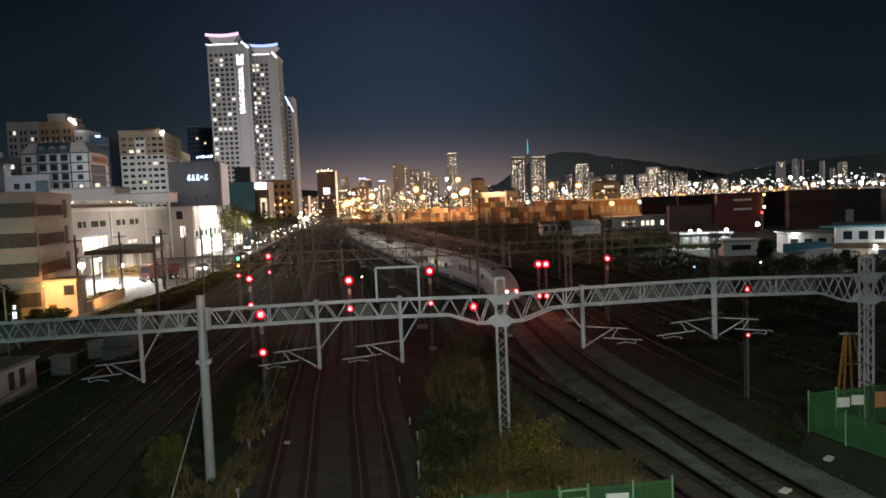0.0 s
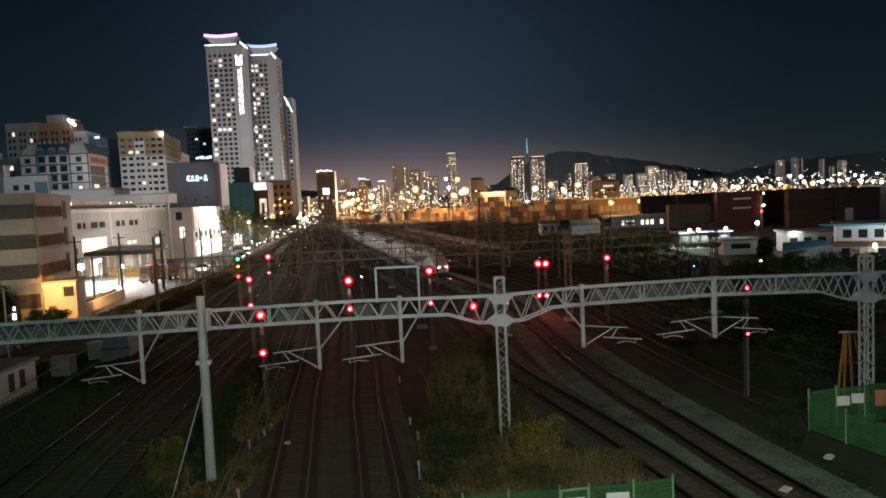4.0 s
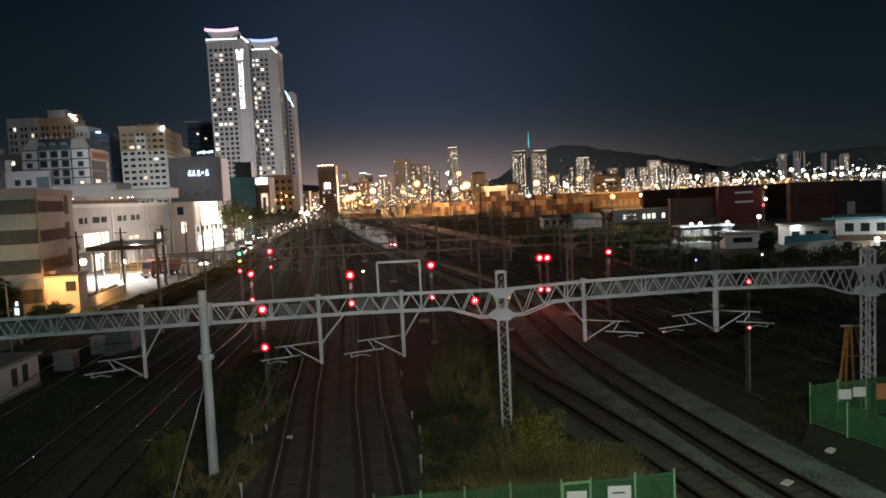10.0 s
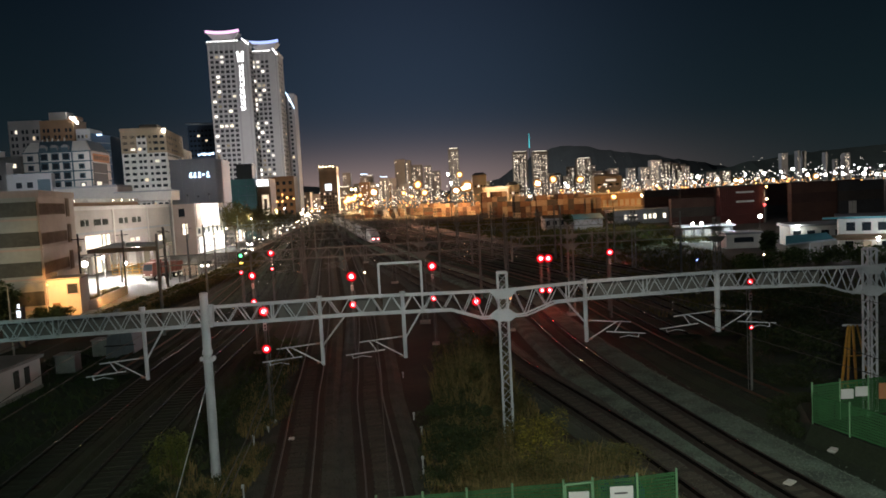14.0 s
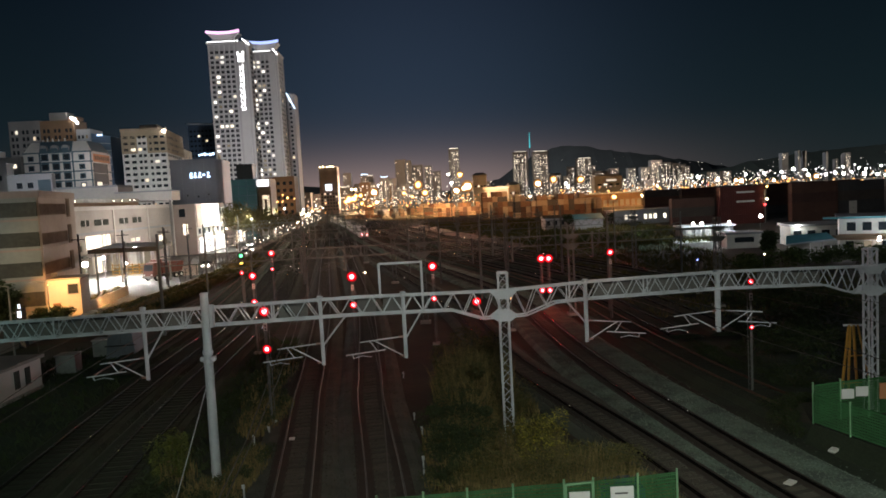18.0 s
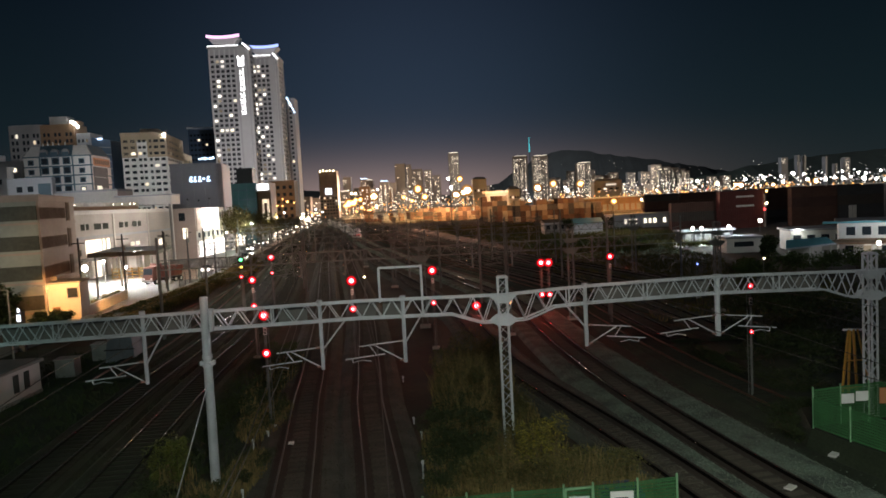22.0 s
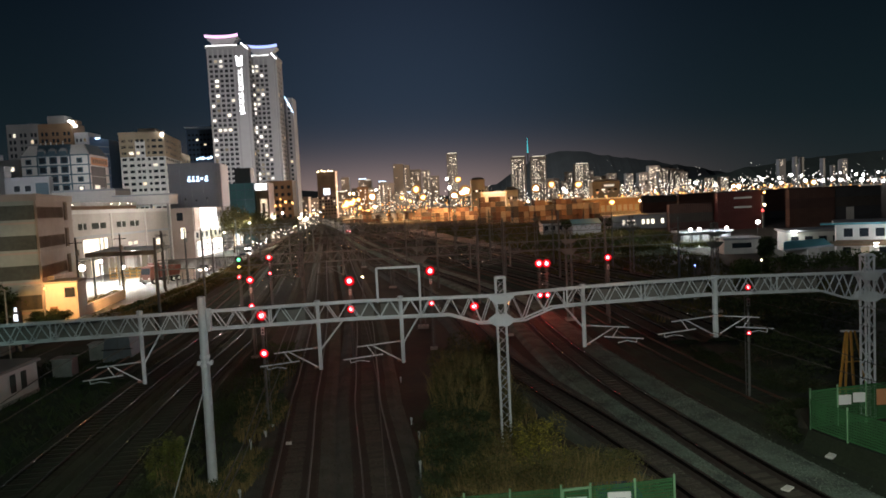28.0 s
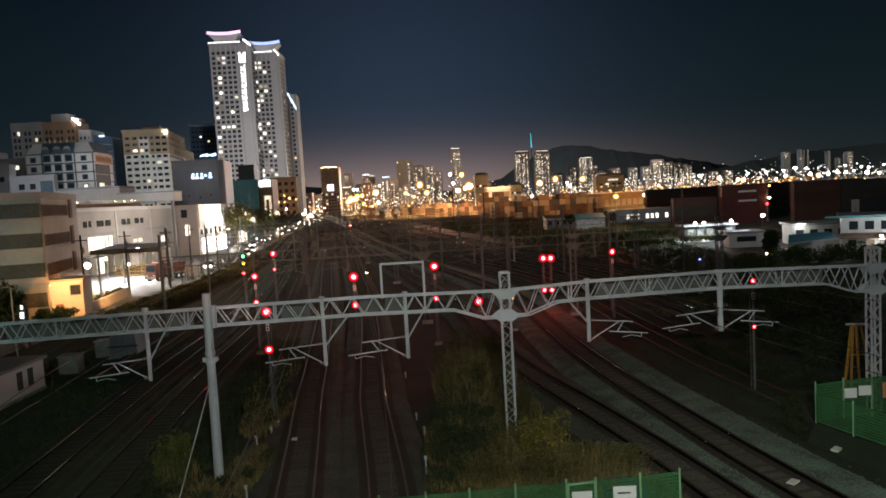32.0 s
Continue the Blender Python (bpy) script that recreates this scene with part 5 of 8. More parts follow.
brown = thing("shop_building", pose(-82.0, 330, GROUND_Z, 0, 0, 4), "brown street building with small warm lights", "shop")
part("wall", Bag().box(0, 0, 0, 12.0, 14, 25.5), BROWNW, brown)
windows(brown, rng, ("front", -0.02), 1.5, 4.5, 4, 6, 2.9, 3.4, 1.5, 1.6, 0.06)
for x, z, r in ((1.8, 15.2, 0.42), (8.6, 15.4, 0.46), (11.7, 14.7, 0.32), (6.4, 16.8, 0.25), (3.8, 13.8, 0.28), (6.2, 13.7, 0.28)):
    part("wall_lamp", Bag().ball((x, -1.2 - 0.07 * x, z), r, 8, 5), LAMP_O, brown, "orange wall lamp")
scr = thing("office_building", pose(-130.0, 740, GROUND_Z), "brown office building with a lit advertising screen", "office building")
part("wall", Bag().box(0, 0, 0, 19, 16, 49.5), PINKISH, scr)
part("screen", Bag().box(6.2, -0.5, 25.0, 12.8, -0.2, 31.5), SCREEN, scr, "bright led screen")
windows(scr, rng, ("front", -0.02), 2, 4, 6, 6, 3.0, 3.3, 1.6, 1.6, 0.12)
for k in range(5):
    part("roof_light", Bag().ball((1.5 + k * 3.6, -0.6, 49.6 + 0.6 * (k % 2)), 0.55), LAMP_Y, scr)

# ---- the street side near the tracks ----
pave = Bag().add([(-40.5, 60, -0.02), (-41.5, 120, -0.02), (-52, 190, -0.02), (-66, 300, -0.02), (-108, 640, -0.02), (-122, 640, -0.02), (-88, 300, -0.02), (-74, 190, -0.02), (-74, 60, -0.02)],
                 [(0, 1, 2, 3, 4, 5, 6, 7, 8)])
structure("street", pave, ASPHALT, "asphalt street and loading yard beside the tracks", "street")
kerb = ribbon(curve_through([(-40.5, 60), (-41.5, 120), (-52, 190), (-66, 300)], 4), [(-0.2, -0.42), (0.2, -0.42), (0.2, 0.55), (-0.2, 0.55)])
structure("retaining_wall", kerb, CONCRETE, "low concrete wall between street and tracks", "wall")

strip = thing("office_building", pose(-46.45, 80, GROUND_Z, 0, 0, 15), "four storey grey office block with dark ribbon windows", "office building")
part("wall", Bag().box(-15, 0, 0, 0, 16, 14.8), PINKISH, strip)
part("front_face", Bag().box(-15, -0.08, 0, -0.2, 0.02, 14.8), GREENGREY, strip)
for r in range(4):
    z = 1.9 + r * 3.45
    part("ribbon_window", Bag().box(-14.6, -0.14, z, -0.2, 0.0, z + 1.65), DIMPANE, strip, "dark ribbon window")
    part("ribbon_window", Bag().box(-0.05, 0.2, z + 0.1, 0.05, 11.2, z + 1.45), DUSKPANE, strip, "brownish ribbon window")
    part("window", Bag().box(-0.05, 11.8, z - 0.4, 0.07, 13.4, z + 2.2), DUSKPANE, strip, "tall stair window")
    part("floor_band", Bag().box(-15.1, -0.12, z - 0.5, 0.1, 16.1, z - 0.25), PINKISH, strip)
part("parapet", Bag().box(-15.1, -0.15, 14.4, 0.15, 16.1, 15.2), PINKISH, strip)
part("air_unit", Bag().box(0.0, 2.2, 4.6, 0.7, 3.2, 5.4), GALV_OLD, strip)

hut = thing("gate_house", pose(-46.0, 79.5, GROUND_Z, 0, 0, 14), "low gate building lit orange by a lamp", "gatehouse")
part("wall", Bag().box(0, 0, 0, 3.4, 4.0, 4.75), PALE, hut)
part("roof_slab", Bag().box(-0.2, -0.2, 4.75, 3.6, 4.2, 4.95), CONCRETE, hut)
part("window_frame", Bag().box(2.0, -0.07, 3.0, 3.25, 0.02, 4.3), GREYWALL, hut)
part("window", Bag().box(2.1, -0.1, 3.1, 3.15, -0.03, 4.2), GLASS, hut)
part("door", Bag().box(0.4, -0.05, 0.1, 1.2, 0.02, 2.1), BROWNW, hut)
part("lamp_arm", Bag().bar((0.2, 0, 4.4), (0.2, -1.0, 4.5), 0.06), GALV_OLD, hut)
part("wall_lamp", Bag().ball((0.2, -1.0, 4.4), 0.14), LAMP_O, hut, "orange wall lamp")
pipe_gate = thing("pipe_frame", pose(-46.6, 77.5, GROUND_Z), "bent grey pipe gate frame", "gate frame")
part("upright", Bag().tube((1.6, 0, 0), (1.6, 0, 4.9), 0.10, 0.10, 8), GALV_OLD, pipe_gate)
part("crossbar", Bag().tube((-0.8, 0, 4.8), (1.6, 0, 4.9), 0.08, 0.08, 8), GALV_OLD, pipe_gate)
structure("yard_wall", ribbon(curve_through([(-43.6, 83.5), (-44.6, 90), (-46.2, 100)], 2), [(-0.15, GROUND_Z), (0.15, GROUND_Z), (0.15, 1.25), (-0.15, 1.25)]), PALE, "low pale yard wall lit orange by a lamp", "wall")

white = thing("warehouse", pose(-70.0, 127, GROUND_Z, 0, 0, 0), "long white loading warehouse with a lit yard side", "warehouse")
part("wall", Bag().box(-12, 0, 0, 0, 53, 13.4), CREAM, white)
part("parapet", Bag().box(-12.1, -0.1, 13.0, 0.15, 53.1, 13.8), PALE, white)
part("wall_band", Bag().box(0.0, 0, 8.2, 0.12, 53, 8.7), GREYWALL, white)
for y in (0.2, 20.0, 37.0, 52.2):
    part("pilaster", Bag().box(0.0, y, 0, 0.2, y + 0.6, 13.0), PALE, white)
for y, w in ((7, 3.0), (12.2, 5.8), (23, 4.0), (29.4, 4.3)):
    part("upper_window", Bag().box(-0.02, y, 9.9, 0.08, y + w, 11.1), DIMPANE, white, "dark upper window strip")
    part("window_post", Bag().box(0.0, y + w * 0.48, 9.9, 0.14, y + w * 0.54, 11.1), WHITEP, white)
for y, w, z, h in ((8.3, 9.7, 5.1, 2.8), (27.7, 1.9, 5.7, 0.8), (30.4, 1.9, 5.7, 0.8), (43, 2.6, 5.0, 1.3)):
    part("lit_window", Bag().box(-0.02, y, z, 0.10, y + w, z + h), WIN_W, white, "bright lit loading window")
for y in (14.4, 16.0):
    part("window_post", Bag().box(0.05, y, 5.1, 0.2, y + 0.5, 7.9), WHITEP, white)
for y, m in ((2, WIN_D), (9, WIN_W), (17, WIN_D), (25, WHITEP), (33, WIN_D)):
    part("dock_door", Bag().box(-0.02, y, 0.2, 0.09, y + 4.6, 3.6), m, white, "open lit dock door")
for k in range(7):
    part("dock_post", Bag().box(0.0, 1 + k * 7.6, 0, 0.7, 1.9 + k * 7.6, 4.0), PALE, white)
part("awning", Bag().box(0.0, 1, 4.1, 3.0, 40, 4.4), GALV_OLD, white)
part("roof_deck", Bag().box(-12, 2, 13.8, -3, 40, 14.6), BROWNW, white)
part("roof_railing", Bag().box(-3.0, 2, 14.6, -2.9, 40, 15.4), GALV_OLD, white)
for y, z in ((5, 15.2), (6.5, 15.0), (9, 14.9), (25, 15.0), (29, 15.0), (33, 15.1), (35, 15.1)):
    part("roof_light", Bag().ball((-1.8, y, z), 0.10), LAMP_Y, white, "small warm roof light")

canopy = thing("loading_canopy", pose(-52.0, 101, GROUND_Z, 0, 0, 0), "flat dark canopy on posts over the loading yard", "canopy")
part("roof", Bag().add([(0, 0, 6.5), (9.2, 2.5, 6.3), (5.6, 17, 6.4), (-4.0, 17, 6.6), (0, 0, 7.0), (9.2, 2.5, 6.8), (5.6, 17, 6.9), (-4.0, 17, 7.1)], [(3, 2, 1, 0), (4, 5, 6, 7), (0, 1, 5, 4), (1, 2, 6, 5), (2, 3, 7, 6), (3, 0, 4, 7)]), DARK_SHEET, canopy, "thin dark sheet roof")
part("fascia", Bag().bar((-0.1, -0.1, 6.75), (9.3, 2.4, 6.55), 0.12, 0.65), DARK_SHEET, canopy)
for x, y in ((0.6, 0.7), (8.6, 3.2), (-3.0, 16.2), (5.2, 16.2)):
    part("post", Bag().tube((x, y, 0), (x, y, 6.4), 0.16, 0.16, 10), GALV_OLD, canopy)
for k in range(3):
    part("ceiling_lamp", Bag().box(1.0, 4.5 + 4.4 * k, 6.22, 2.6, 5.6 + 4.4 * k, 6.36), LAMP_W, canopy, "white ceiling lamp")

for x, y, z in ((-62.6, 120, 3.2), (-61.8, 125, 3.9), (-55.5, 120, 3.0), (-46.9, 113, 5.6)):
    yl = thing("yard_lamp", pose(x, y, GROUND_Z), "bright white yard lamp on a slim post", "lamp post", "yard lamps")
    part("post", Bag().tube((0, 0.3, 0), (0, 0.3, z + 0.4), 0.07, 0.05, 8), GALV_OLD, yl)
    part("lamp_head", Bag().ball((0, 0, z + 0.4), 0.52 if x < -62 else 0.26, 10, 6), LAMP_W, yl, "glowing white lamp head")

for x, y in ((-48.6, 92.0), (-46.9, 101.0), (-44.6, 110.0), (-42.0, 104), (-43.8, 118), (-41.9, 126.0)):
    up = thing("utility_pole", pose(x, y, GROUND_Z), "dark concrete utility pole with a cross arm", "utility pole", "street utility poles")
    part("shaft", Bag().tube((0, 0, 0), (0, 0, 9.6), 0.16, 0.11, 10), DARKW, up)
    part("cross_arm", Bag().bar((-0.9, 0, 8.9), (0.9, 0, 8.9), 0.09), DARKW, up)
    part("transformer", Bag().tube((0.25, -0.1, 7.2), (0.25, -0.1, 8.0), 0.2, 0.2, 10), GALV_OLD, up)

truck = thing("lorry", pose(-50.6, 117.0, GROUND_Z + 0.4, 0, 0, -24), "dark red tipper lorry parked in the yard", "lorry")
part("cab", Bag().add([(-1.15, 0, 0.7), (1.15, 0, 0.7), (1.15, 2.0, 0.7), (-1.15, 2.0, 0.7), (-1.1, 0.35, 3.0), (1.1, 0.35, 3.0), (1.1, 2.0, 3.1), (-1.1, 2.0, 3.1)], [(3, 2, 1, 0), (4, 5, 6, 7), (0, 1, 5, 4), (1, 2, 6, 5), (2, 3, 7, 6), (3, 0, 4, 7)]), TRUCKRED, truck)
part("windscreen", Bag().add([(-1.0, 0.13, 1.7), (1.0, 0.13, 1.7), (0.98, 0.30, 2.75), (-0.98, 0.30, 2.75)], [(0, 1, 2, 3)]), GLASS, truck)
part("bumper", Bag().box(-1.2, -0.15, 0.45, 1.2, 0.1, 0.8), GALV_OLD, truck)
part("cargo_body", Bag().add([(-1.2, 2.2, 1.1), (1.2, 2.2, 1.1), (1.2, 6.6, 1.1), (-1.2, 6.6, 1.1), (-1.3, 2.0, 3.0), (1.3, 2.0, 3.0), (1.3, 7.0, 2.8), (-1.3, 7.0, 2.8)], [(3, 2, 1, 0), (4, 5, 6, 7), (0, 1, 5, 4), (1, 2, 6, 5), (2, 3, 7, 6), (3, 0, 4, 7)]), TRUCKRED, truck, "dirty red tipper body")
for k in range(5):
    part("body_rib", Bag().bar((1.23, 2.5 + k * 0.95, 1.2), (1.33, 2.5 + k * 1.0, 2.9), 0.1), TRUCKRED, truck)
part("headboard", Bag().box(-1.25, 1.9, 2.9, 1.25, 2.1, 3.5), TRUCKRED, truck)
part("chassis", Bag().box(-0.5, 0.3, 0.5, 0.5, 7.4, 0.9), DARKW, truck)
for y in (0.9, 5.2, 6.4):
    for x in (-1.05, 1.05):
        wh = part("wheel", Bag().tube((x - 0.14, y, 0.48), (x + 0.14, y, 0.48), 0.48, 0.48, 16), RUBBER, truck)
        part("rim", Bag().tube((x - 0.16, y, 0.48), (x + 0.16, y, 0.48), 0.25, 0.25, 12), GALV, wh)
for x in (-0.85, 0.85):
    part("headlight", Bag().box(x - 0.16, -0.02, 0.95, x + 0.16, 0.06, 1.12), SIGNP, truck)

bw = thing("brick_wall", pose(-49.9, 124.6, GROUND_Z, 0, 0, -10), "low brown brick wall beside the lorry", "wall")
part("wall", Bag().box(0, 0, 0, 5.4, 0.3, 2.3), SALMON, bw)
part("coping", Bag().box(-0.05, -0.06, 2.3, 5.45, 0.36, 2.42), CONCRETE, bw)

barrier = thing("yellow_barrier", pose(-60.5, 132, GROUND_Z), "yellow barred safety barrier in the yard", "barrier")
for z in (0.5, 1.1, 1.7, 2.3):
    part("rail", Bag().bar((-3.2, 0, z), (3.2, 0, z), 0.12), YELLOW, barrier)
for k in range(6):
    part("upright", Bag().bar((-3.2 + k * 1.28, 0, 0), (-3.2 + k * 1.28, 0, 2.5), 0.12), YELLOW, barrier)

billb = thing("shop_building", pose(-65.0, 182, GROUND_Z), "pale corner shop building with a huge lit billboard", "shop")
part("wall", Bag().box(-6, 0, 0, 0, 24, 13.6), SALMON, billb)
part("upper_wall", Bag().box(-0.02, 0, 5.2, 0.06, 24, 13.4), PALE, billb)
part("billboard", Bag().box(-0.02, 4.6, 7.4, 0.35, 18.2, 13.5), BILL, billb, "brightly lit blank billboard")
part("billboard_end", Bag().box(-0.02, 0.3, 7.4, 0.32, 4.6, 13.5), SALMON, billb, "pinkish shaded end of the billboard")
part("window", Bag().box(-4.2, -0.06, 10.3, -2.6, 0.02, 12.4), GLASS, billb)
part("lit_window", Bag().box(-3.4, -0.06, 5.6, -2.2, 0.02, 8.4), WIN_W, billb)
for k in range(6):
    part("window", Bag().box(0.0, 1.4 + k * 3.7, 5.6, 0.12, 3.0 + k * 3.7, 7.0), GLASS, billb)
for y, z in ((19.4, 10.5), (21.9, 10.5)):
    part("window", Bag().box(0.0, y, z, 0.12, y + 1.6, z + 1.6), GLASS, billb)
part("shopfront", Bag().box(-0.02, 1.0, 0.6, 0.1, 23, 4.6), BILL, billb, "brightly lit shopfront")
for k in range(6):
    part("shopfront_post", Bag().box(0.0, 1.0 + k * 4.3, 0.5, 0.25, 1.5 + k * 4.3, 5.0), PALE, billb)
for x, y in ((-5, 1), (-1.5, 0.5), (-4, 6), (-0.5, 14)):
    part("roof_mast", Bag().tube((x, y, 13.4), (x, y, 16.2), 0.07, 0.04, 6), GALV_OLD, billb)

fence_st = thing("street_fence", pose(0, 0, 0), "dark steel railing along the street above the tracks", "fence")
fl = curve_through([(-43.3, 112), (-45.0, 140), (-50.5, 175), (-56, 215)], 3.0)
for i, p in enumerate(fl):
    part("post", Bag().box(-0.05, -0.05, -0.4, 0.05, 0.05, 2.0), DARKW, fence_st, "", Matrix.Translation(p))
for z in (0.7, 1.3, 1.9):
    part("rail", ribbon(fl, [(-0.03, z - 0.03), (0.03, z - 0.03), (0.03, z + 0.03), (-0.03, z + 0.03)]), DARKW, fence_st)

shed = thing("trackside_shed", pose(-29.1, 37.0, GROUND_Z), "pale concrete shed with a flat roof beside the tracks", "shed")
part("wall", Bag().box(-6, 0, 0, 0, 11.5, 2.2), PALE, shed)
part("roof_slab", Bag().box(-6.2, -0.2, 2.2, 0.2, 11.7, 2.4), CONCRETE, shed)
for u in (8.4, 9.6):
    part("window", Bag().box(-0.02, u, 0.7, 0.05, u + 0.55, 1.9), DIMPANE, shed)
part("plinth", Bag().box(-6.05, -0.05, 0, 0.06, 11.55, 0.25), CONCRETE, shed)
cab1 = thing("relay_cabinet", pose(-28.9, 52.6, GROUND_Z, 0, 0, 8), "pale grey equipment cabinet beside the tracks", "cabinet", "cabinets")
part("body", Bag().box(-1.4, 0, 0, 0, 1.3, 1.35), DULL, cab1)
part("door", Bag().box(-1.3, -0.03, 0.15, -0.1, 0.0, 1.25), GALV_OLD, cab1)
part("cap", Bag().box(-1.5, -0.1, 1.35, 0.1, 1.4, 1.43), GALV_OLD, cab1)
copy_thing(cab1, pose(-29.0, 58.4, GROUND_Z, 0, 0, 8))
covered = thing("covered_stack", pose(-26.4, 57.4, GROUND_Z, 0, 0, 6), "blue-grey tarpaulin over stacked track material", "stack")
part("tarpaulin", Bag().add([(-2.4, 0, 0), (0, 0, 0), (0, 3.5, 0), (-2.4, 3.5, 0), (-2.2, 0.3, 2.2), (-0.25, 0.2, 2.0), (-0.3, 3.2, 2.1), (-2.1, 3.3, 2.3)],
                            [(4, 5, 6, 7), (0, 1, 5, 4), (1, 2, 6, 5), (2, 3, 7, 6), (3, 0, 4, 7)]), TARP, covered)
part("strap", Bag().box(-2.45, -0.02, 1.0, 0.02, 0.1, 1.08), BLACK, covered)
lowshed = thing("trackside_shed", pose(-41.0, 77.0, GROUND_Z, 0, 0, 8), "low flat-roofed shed below the yard wall", "shed")
part("wall", Bag().box(0, 0, 0, 3.6, 2.5, 0.95), PALE, lowshed)
part("roof_slab", Bag().box(-0.1, -0.1, 0.95, 3.7, 2.6, 1.08), CONCRETE, lowshed)

# a row of lit shops up the street
row = thing("shop_row", pose(-66.0, 212, GROUND_Z, 0, 0, 9), "low row of brightly lit shops along the street", "shops")
part("wall", Bag().box(-6, 0, 0, 0, 80, 4.6), PALE, row)
part("roof_edge", Bag().box(-6.2, -0.2, 4.6, 0.4, 80.2, 5.0), GREYWALL, row)
for k in range(16):
    part("shopfront", Bag().box(-0.02, 0.6 + k * 5, 0.6, 0.08, 4.6 + k * 5, 3.2), BILL if k % 3 else WIN_Y, row, "lit shopfront")
    part("shop_sign", Bag().box(0.0, 0.8 + k * 5, 3.5, 0.25, 4.2 + k * 5, 4.3), (LED_SIGN, WIN_W, DARKW, WIN_Y)[k % 4], row, "lit shop sign")

booth = thing("ticket_machine", pose(-39.92, 64, GROUND_Z), "small machine with a glowing white screen by the gate", "machine")
part("cabinet", Bag().box(-0.3, 0, 0, 0.3, 0.5, 3.75), DARKW, booth)
part("screen", Bag().box(-0.17, -0.03, 2.9, 0.17, 0.0, 3.5), SCREEN, booth, "glowing white screen")
part("topper", Bag().box(-0.07, -0.02, 3.75, 0.07, 0.1, 4.12), SCREEN, booth, "small lit sign on top")
part("orange_light", Bag().ball((0.55, -0.02, 2.36), 0.09), LAMP_O, booth, "small orange light")
lean = thing("lamp_post", pose(-38.19, 60, GROUND_Z), "thin grey lamp post beside the shrubs", "lamp post")
part("shaft", Bag().tube((0, 0, 0), (0, 0, 6.27), 0.09, 0.06, 8), GALV_OLD, lean)
part("arm", Bag().tube((0, 0, 6.22), (-0.7, 0, 6.32), 0.05, 0.04, 8), GALV_OLD, lean)

# street lamps and cars further up the street
for k in range(14):
    f = k / 13
    y = 190 + 330 * f ** 1.3
    x = -55 - 36 * f ** 1.25 + (0.8 if k % 2 else -4.5)
    sl = thing("street_lamp", pose(x, y, GROUND_Z), "lit street lamp along the street beside the yard", "street lamp", "street lamps")
    part("post", Bag().tube((0, 0, 0), (0, 0, 6.5 + 2 * (k % 3)), 0.09, 0.06, 6), GALV_OLD, sl)
    part("lamp_head", Bag().ball((0, -0.4, 6.5 + 2 * (k % 3)), 0.20 + 0.22 * f, 8, 5), LAMP_W if k % 3 else LAMP_Y, sl, "glowing lamp head")


# stand-ins for far car headlights, enlarged and placed to fit the view
for x, y, z, r in ((-85.5, 420, 5.9, 1.15), (-84.0, 430, 4.6, 1.4), (-86.9, 440, 4.4, 1.0), (-69.6, 330, 3.3, 0.75), (-72.3, 345, 2.4, 0.45)):
    sl = thing("street_lamp", pose(x, y, GROUND_Z), "glowing balls standing for distant headlights", "street lamp", "street lamps")
    part("post", Bag().tube((0, 0.5, 0), (0, 0.5, z + 0.6), 0.09, 0.06, 6), GALV_OLD, sl)
    for dx, dz, q in ((0, 0, 0.62), (r * 0.7, 0.2 * r, 0.4), (-r * 0.55, -0.3 * r, 0.36)):
        part("lamp_head", Bag().ball((dx, 0, z + 0.4 + dz), r * q, 8, 5), LAMP_Y, sl, "glowing lamp head")


def car(x, y, yaw, mat):
    ob = thing("parked_car", pose(x, y, 0.0, 0, 0, yaw), "small car with lit headlights on the street", "car", "cars on the street")
    part("body", Bag().box(-0.85, -2.1, 0.3, 0.85, 2.1, 0.95), mat, ob)
    part("cabin", Bag().add([(-0.8, -1.2, 0.95), (0.8, -1.2, 0.95), (0.8, 1.5, 0.95), (-0.8, 1.5, 0.95), (-0.65, -0.6, 1.5), (0.65, -0.6, 1.5), (0.65, 1.0, 1.5), (-0.65, 1.0, 1.5)], [(4, 5, 6, 7), (0, 1, 5, 4), (1, 2, 6, 5), (2, 3, 7, 6), (3, 0, 4, 7)]), GLASS, ob)
    for wx in (-0.8, 0.8):
        part("headlight", Bag().ball((wx * 0.75, -2.12, 0.7), 0.17, 8, 5), LAMP_W, ob, "lit headlight")
        for wy in (-1.3, 1.3):
            part("wheel", Bag().tube((wx - 0.1, wy, 0.32), (wx + 0.1, wy, 0.32), 0.32, 0.32, 10), RUBBER, ob)


for k in range(9):
    car(-57.5 - k * 3.4, 205 + k * 26, 10, (WHITEP, DARKW, GREYWALL)[k % 3])
for x, y in ((-52.5, 130), (-51.8, 137), (-53, 168), (-55, 180)):
    car(x + 4.5, y, 8, WHITEP)


# ---- far city, port and hills ----
def far_block(x, y, w, d, h, lit, mat=HAZE, name="high_rise", label="distant apartment high-rise with scattered lit windows", fw=1.5, fh=1.3, du=2.9, dz=2.9, base=0.0, roof=None):
    ob = thing(name, pose(x, y, GROUND_Z + base), label, "high-rise", "distant high-rises")
    part("wall", Bag().box(0, 0, -base, w, d, h), mat, ob)
    b = Bag()
    for c in range(max(1, int((w - 0.8) / du))):
        k = min(0.95, lit * rng.choice((0.35, 0.8, 1.0, 1.9)))
        u = 0.8 + c * du
        for r in range(int((h - 3) / dz)):
            if rng.random() < k:
                z = 2.0 + r * dz
                b.box(u, -0.25, z, min(u + fw * rng.uniform(0.7, 1.15), w - 0.2), 0.0, z + fh)
    if b.v:
        tagged(part("window_lighting", b, FARWIN, ob), kind="stuff")
    if roof:
        part("roof_light", Bag().box(w * 0.08, -0.5, h + 0.2, w * 0.92, -0.1, h + 1.1), roof, ob, "glowing roof line")
    return ob


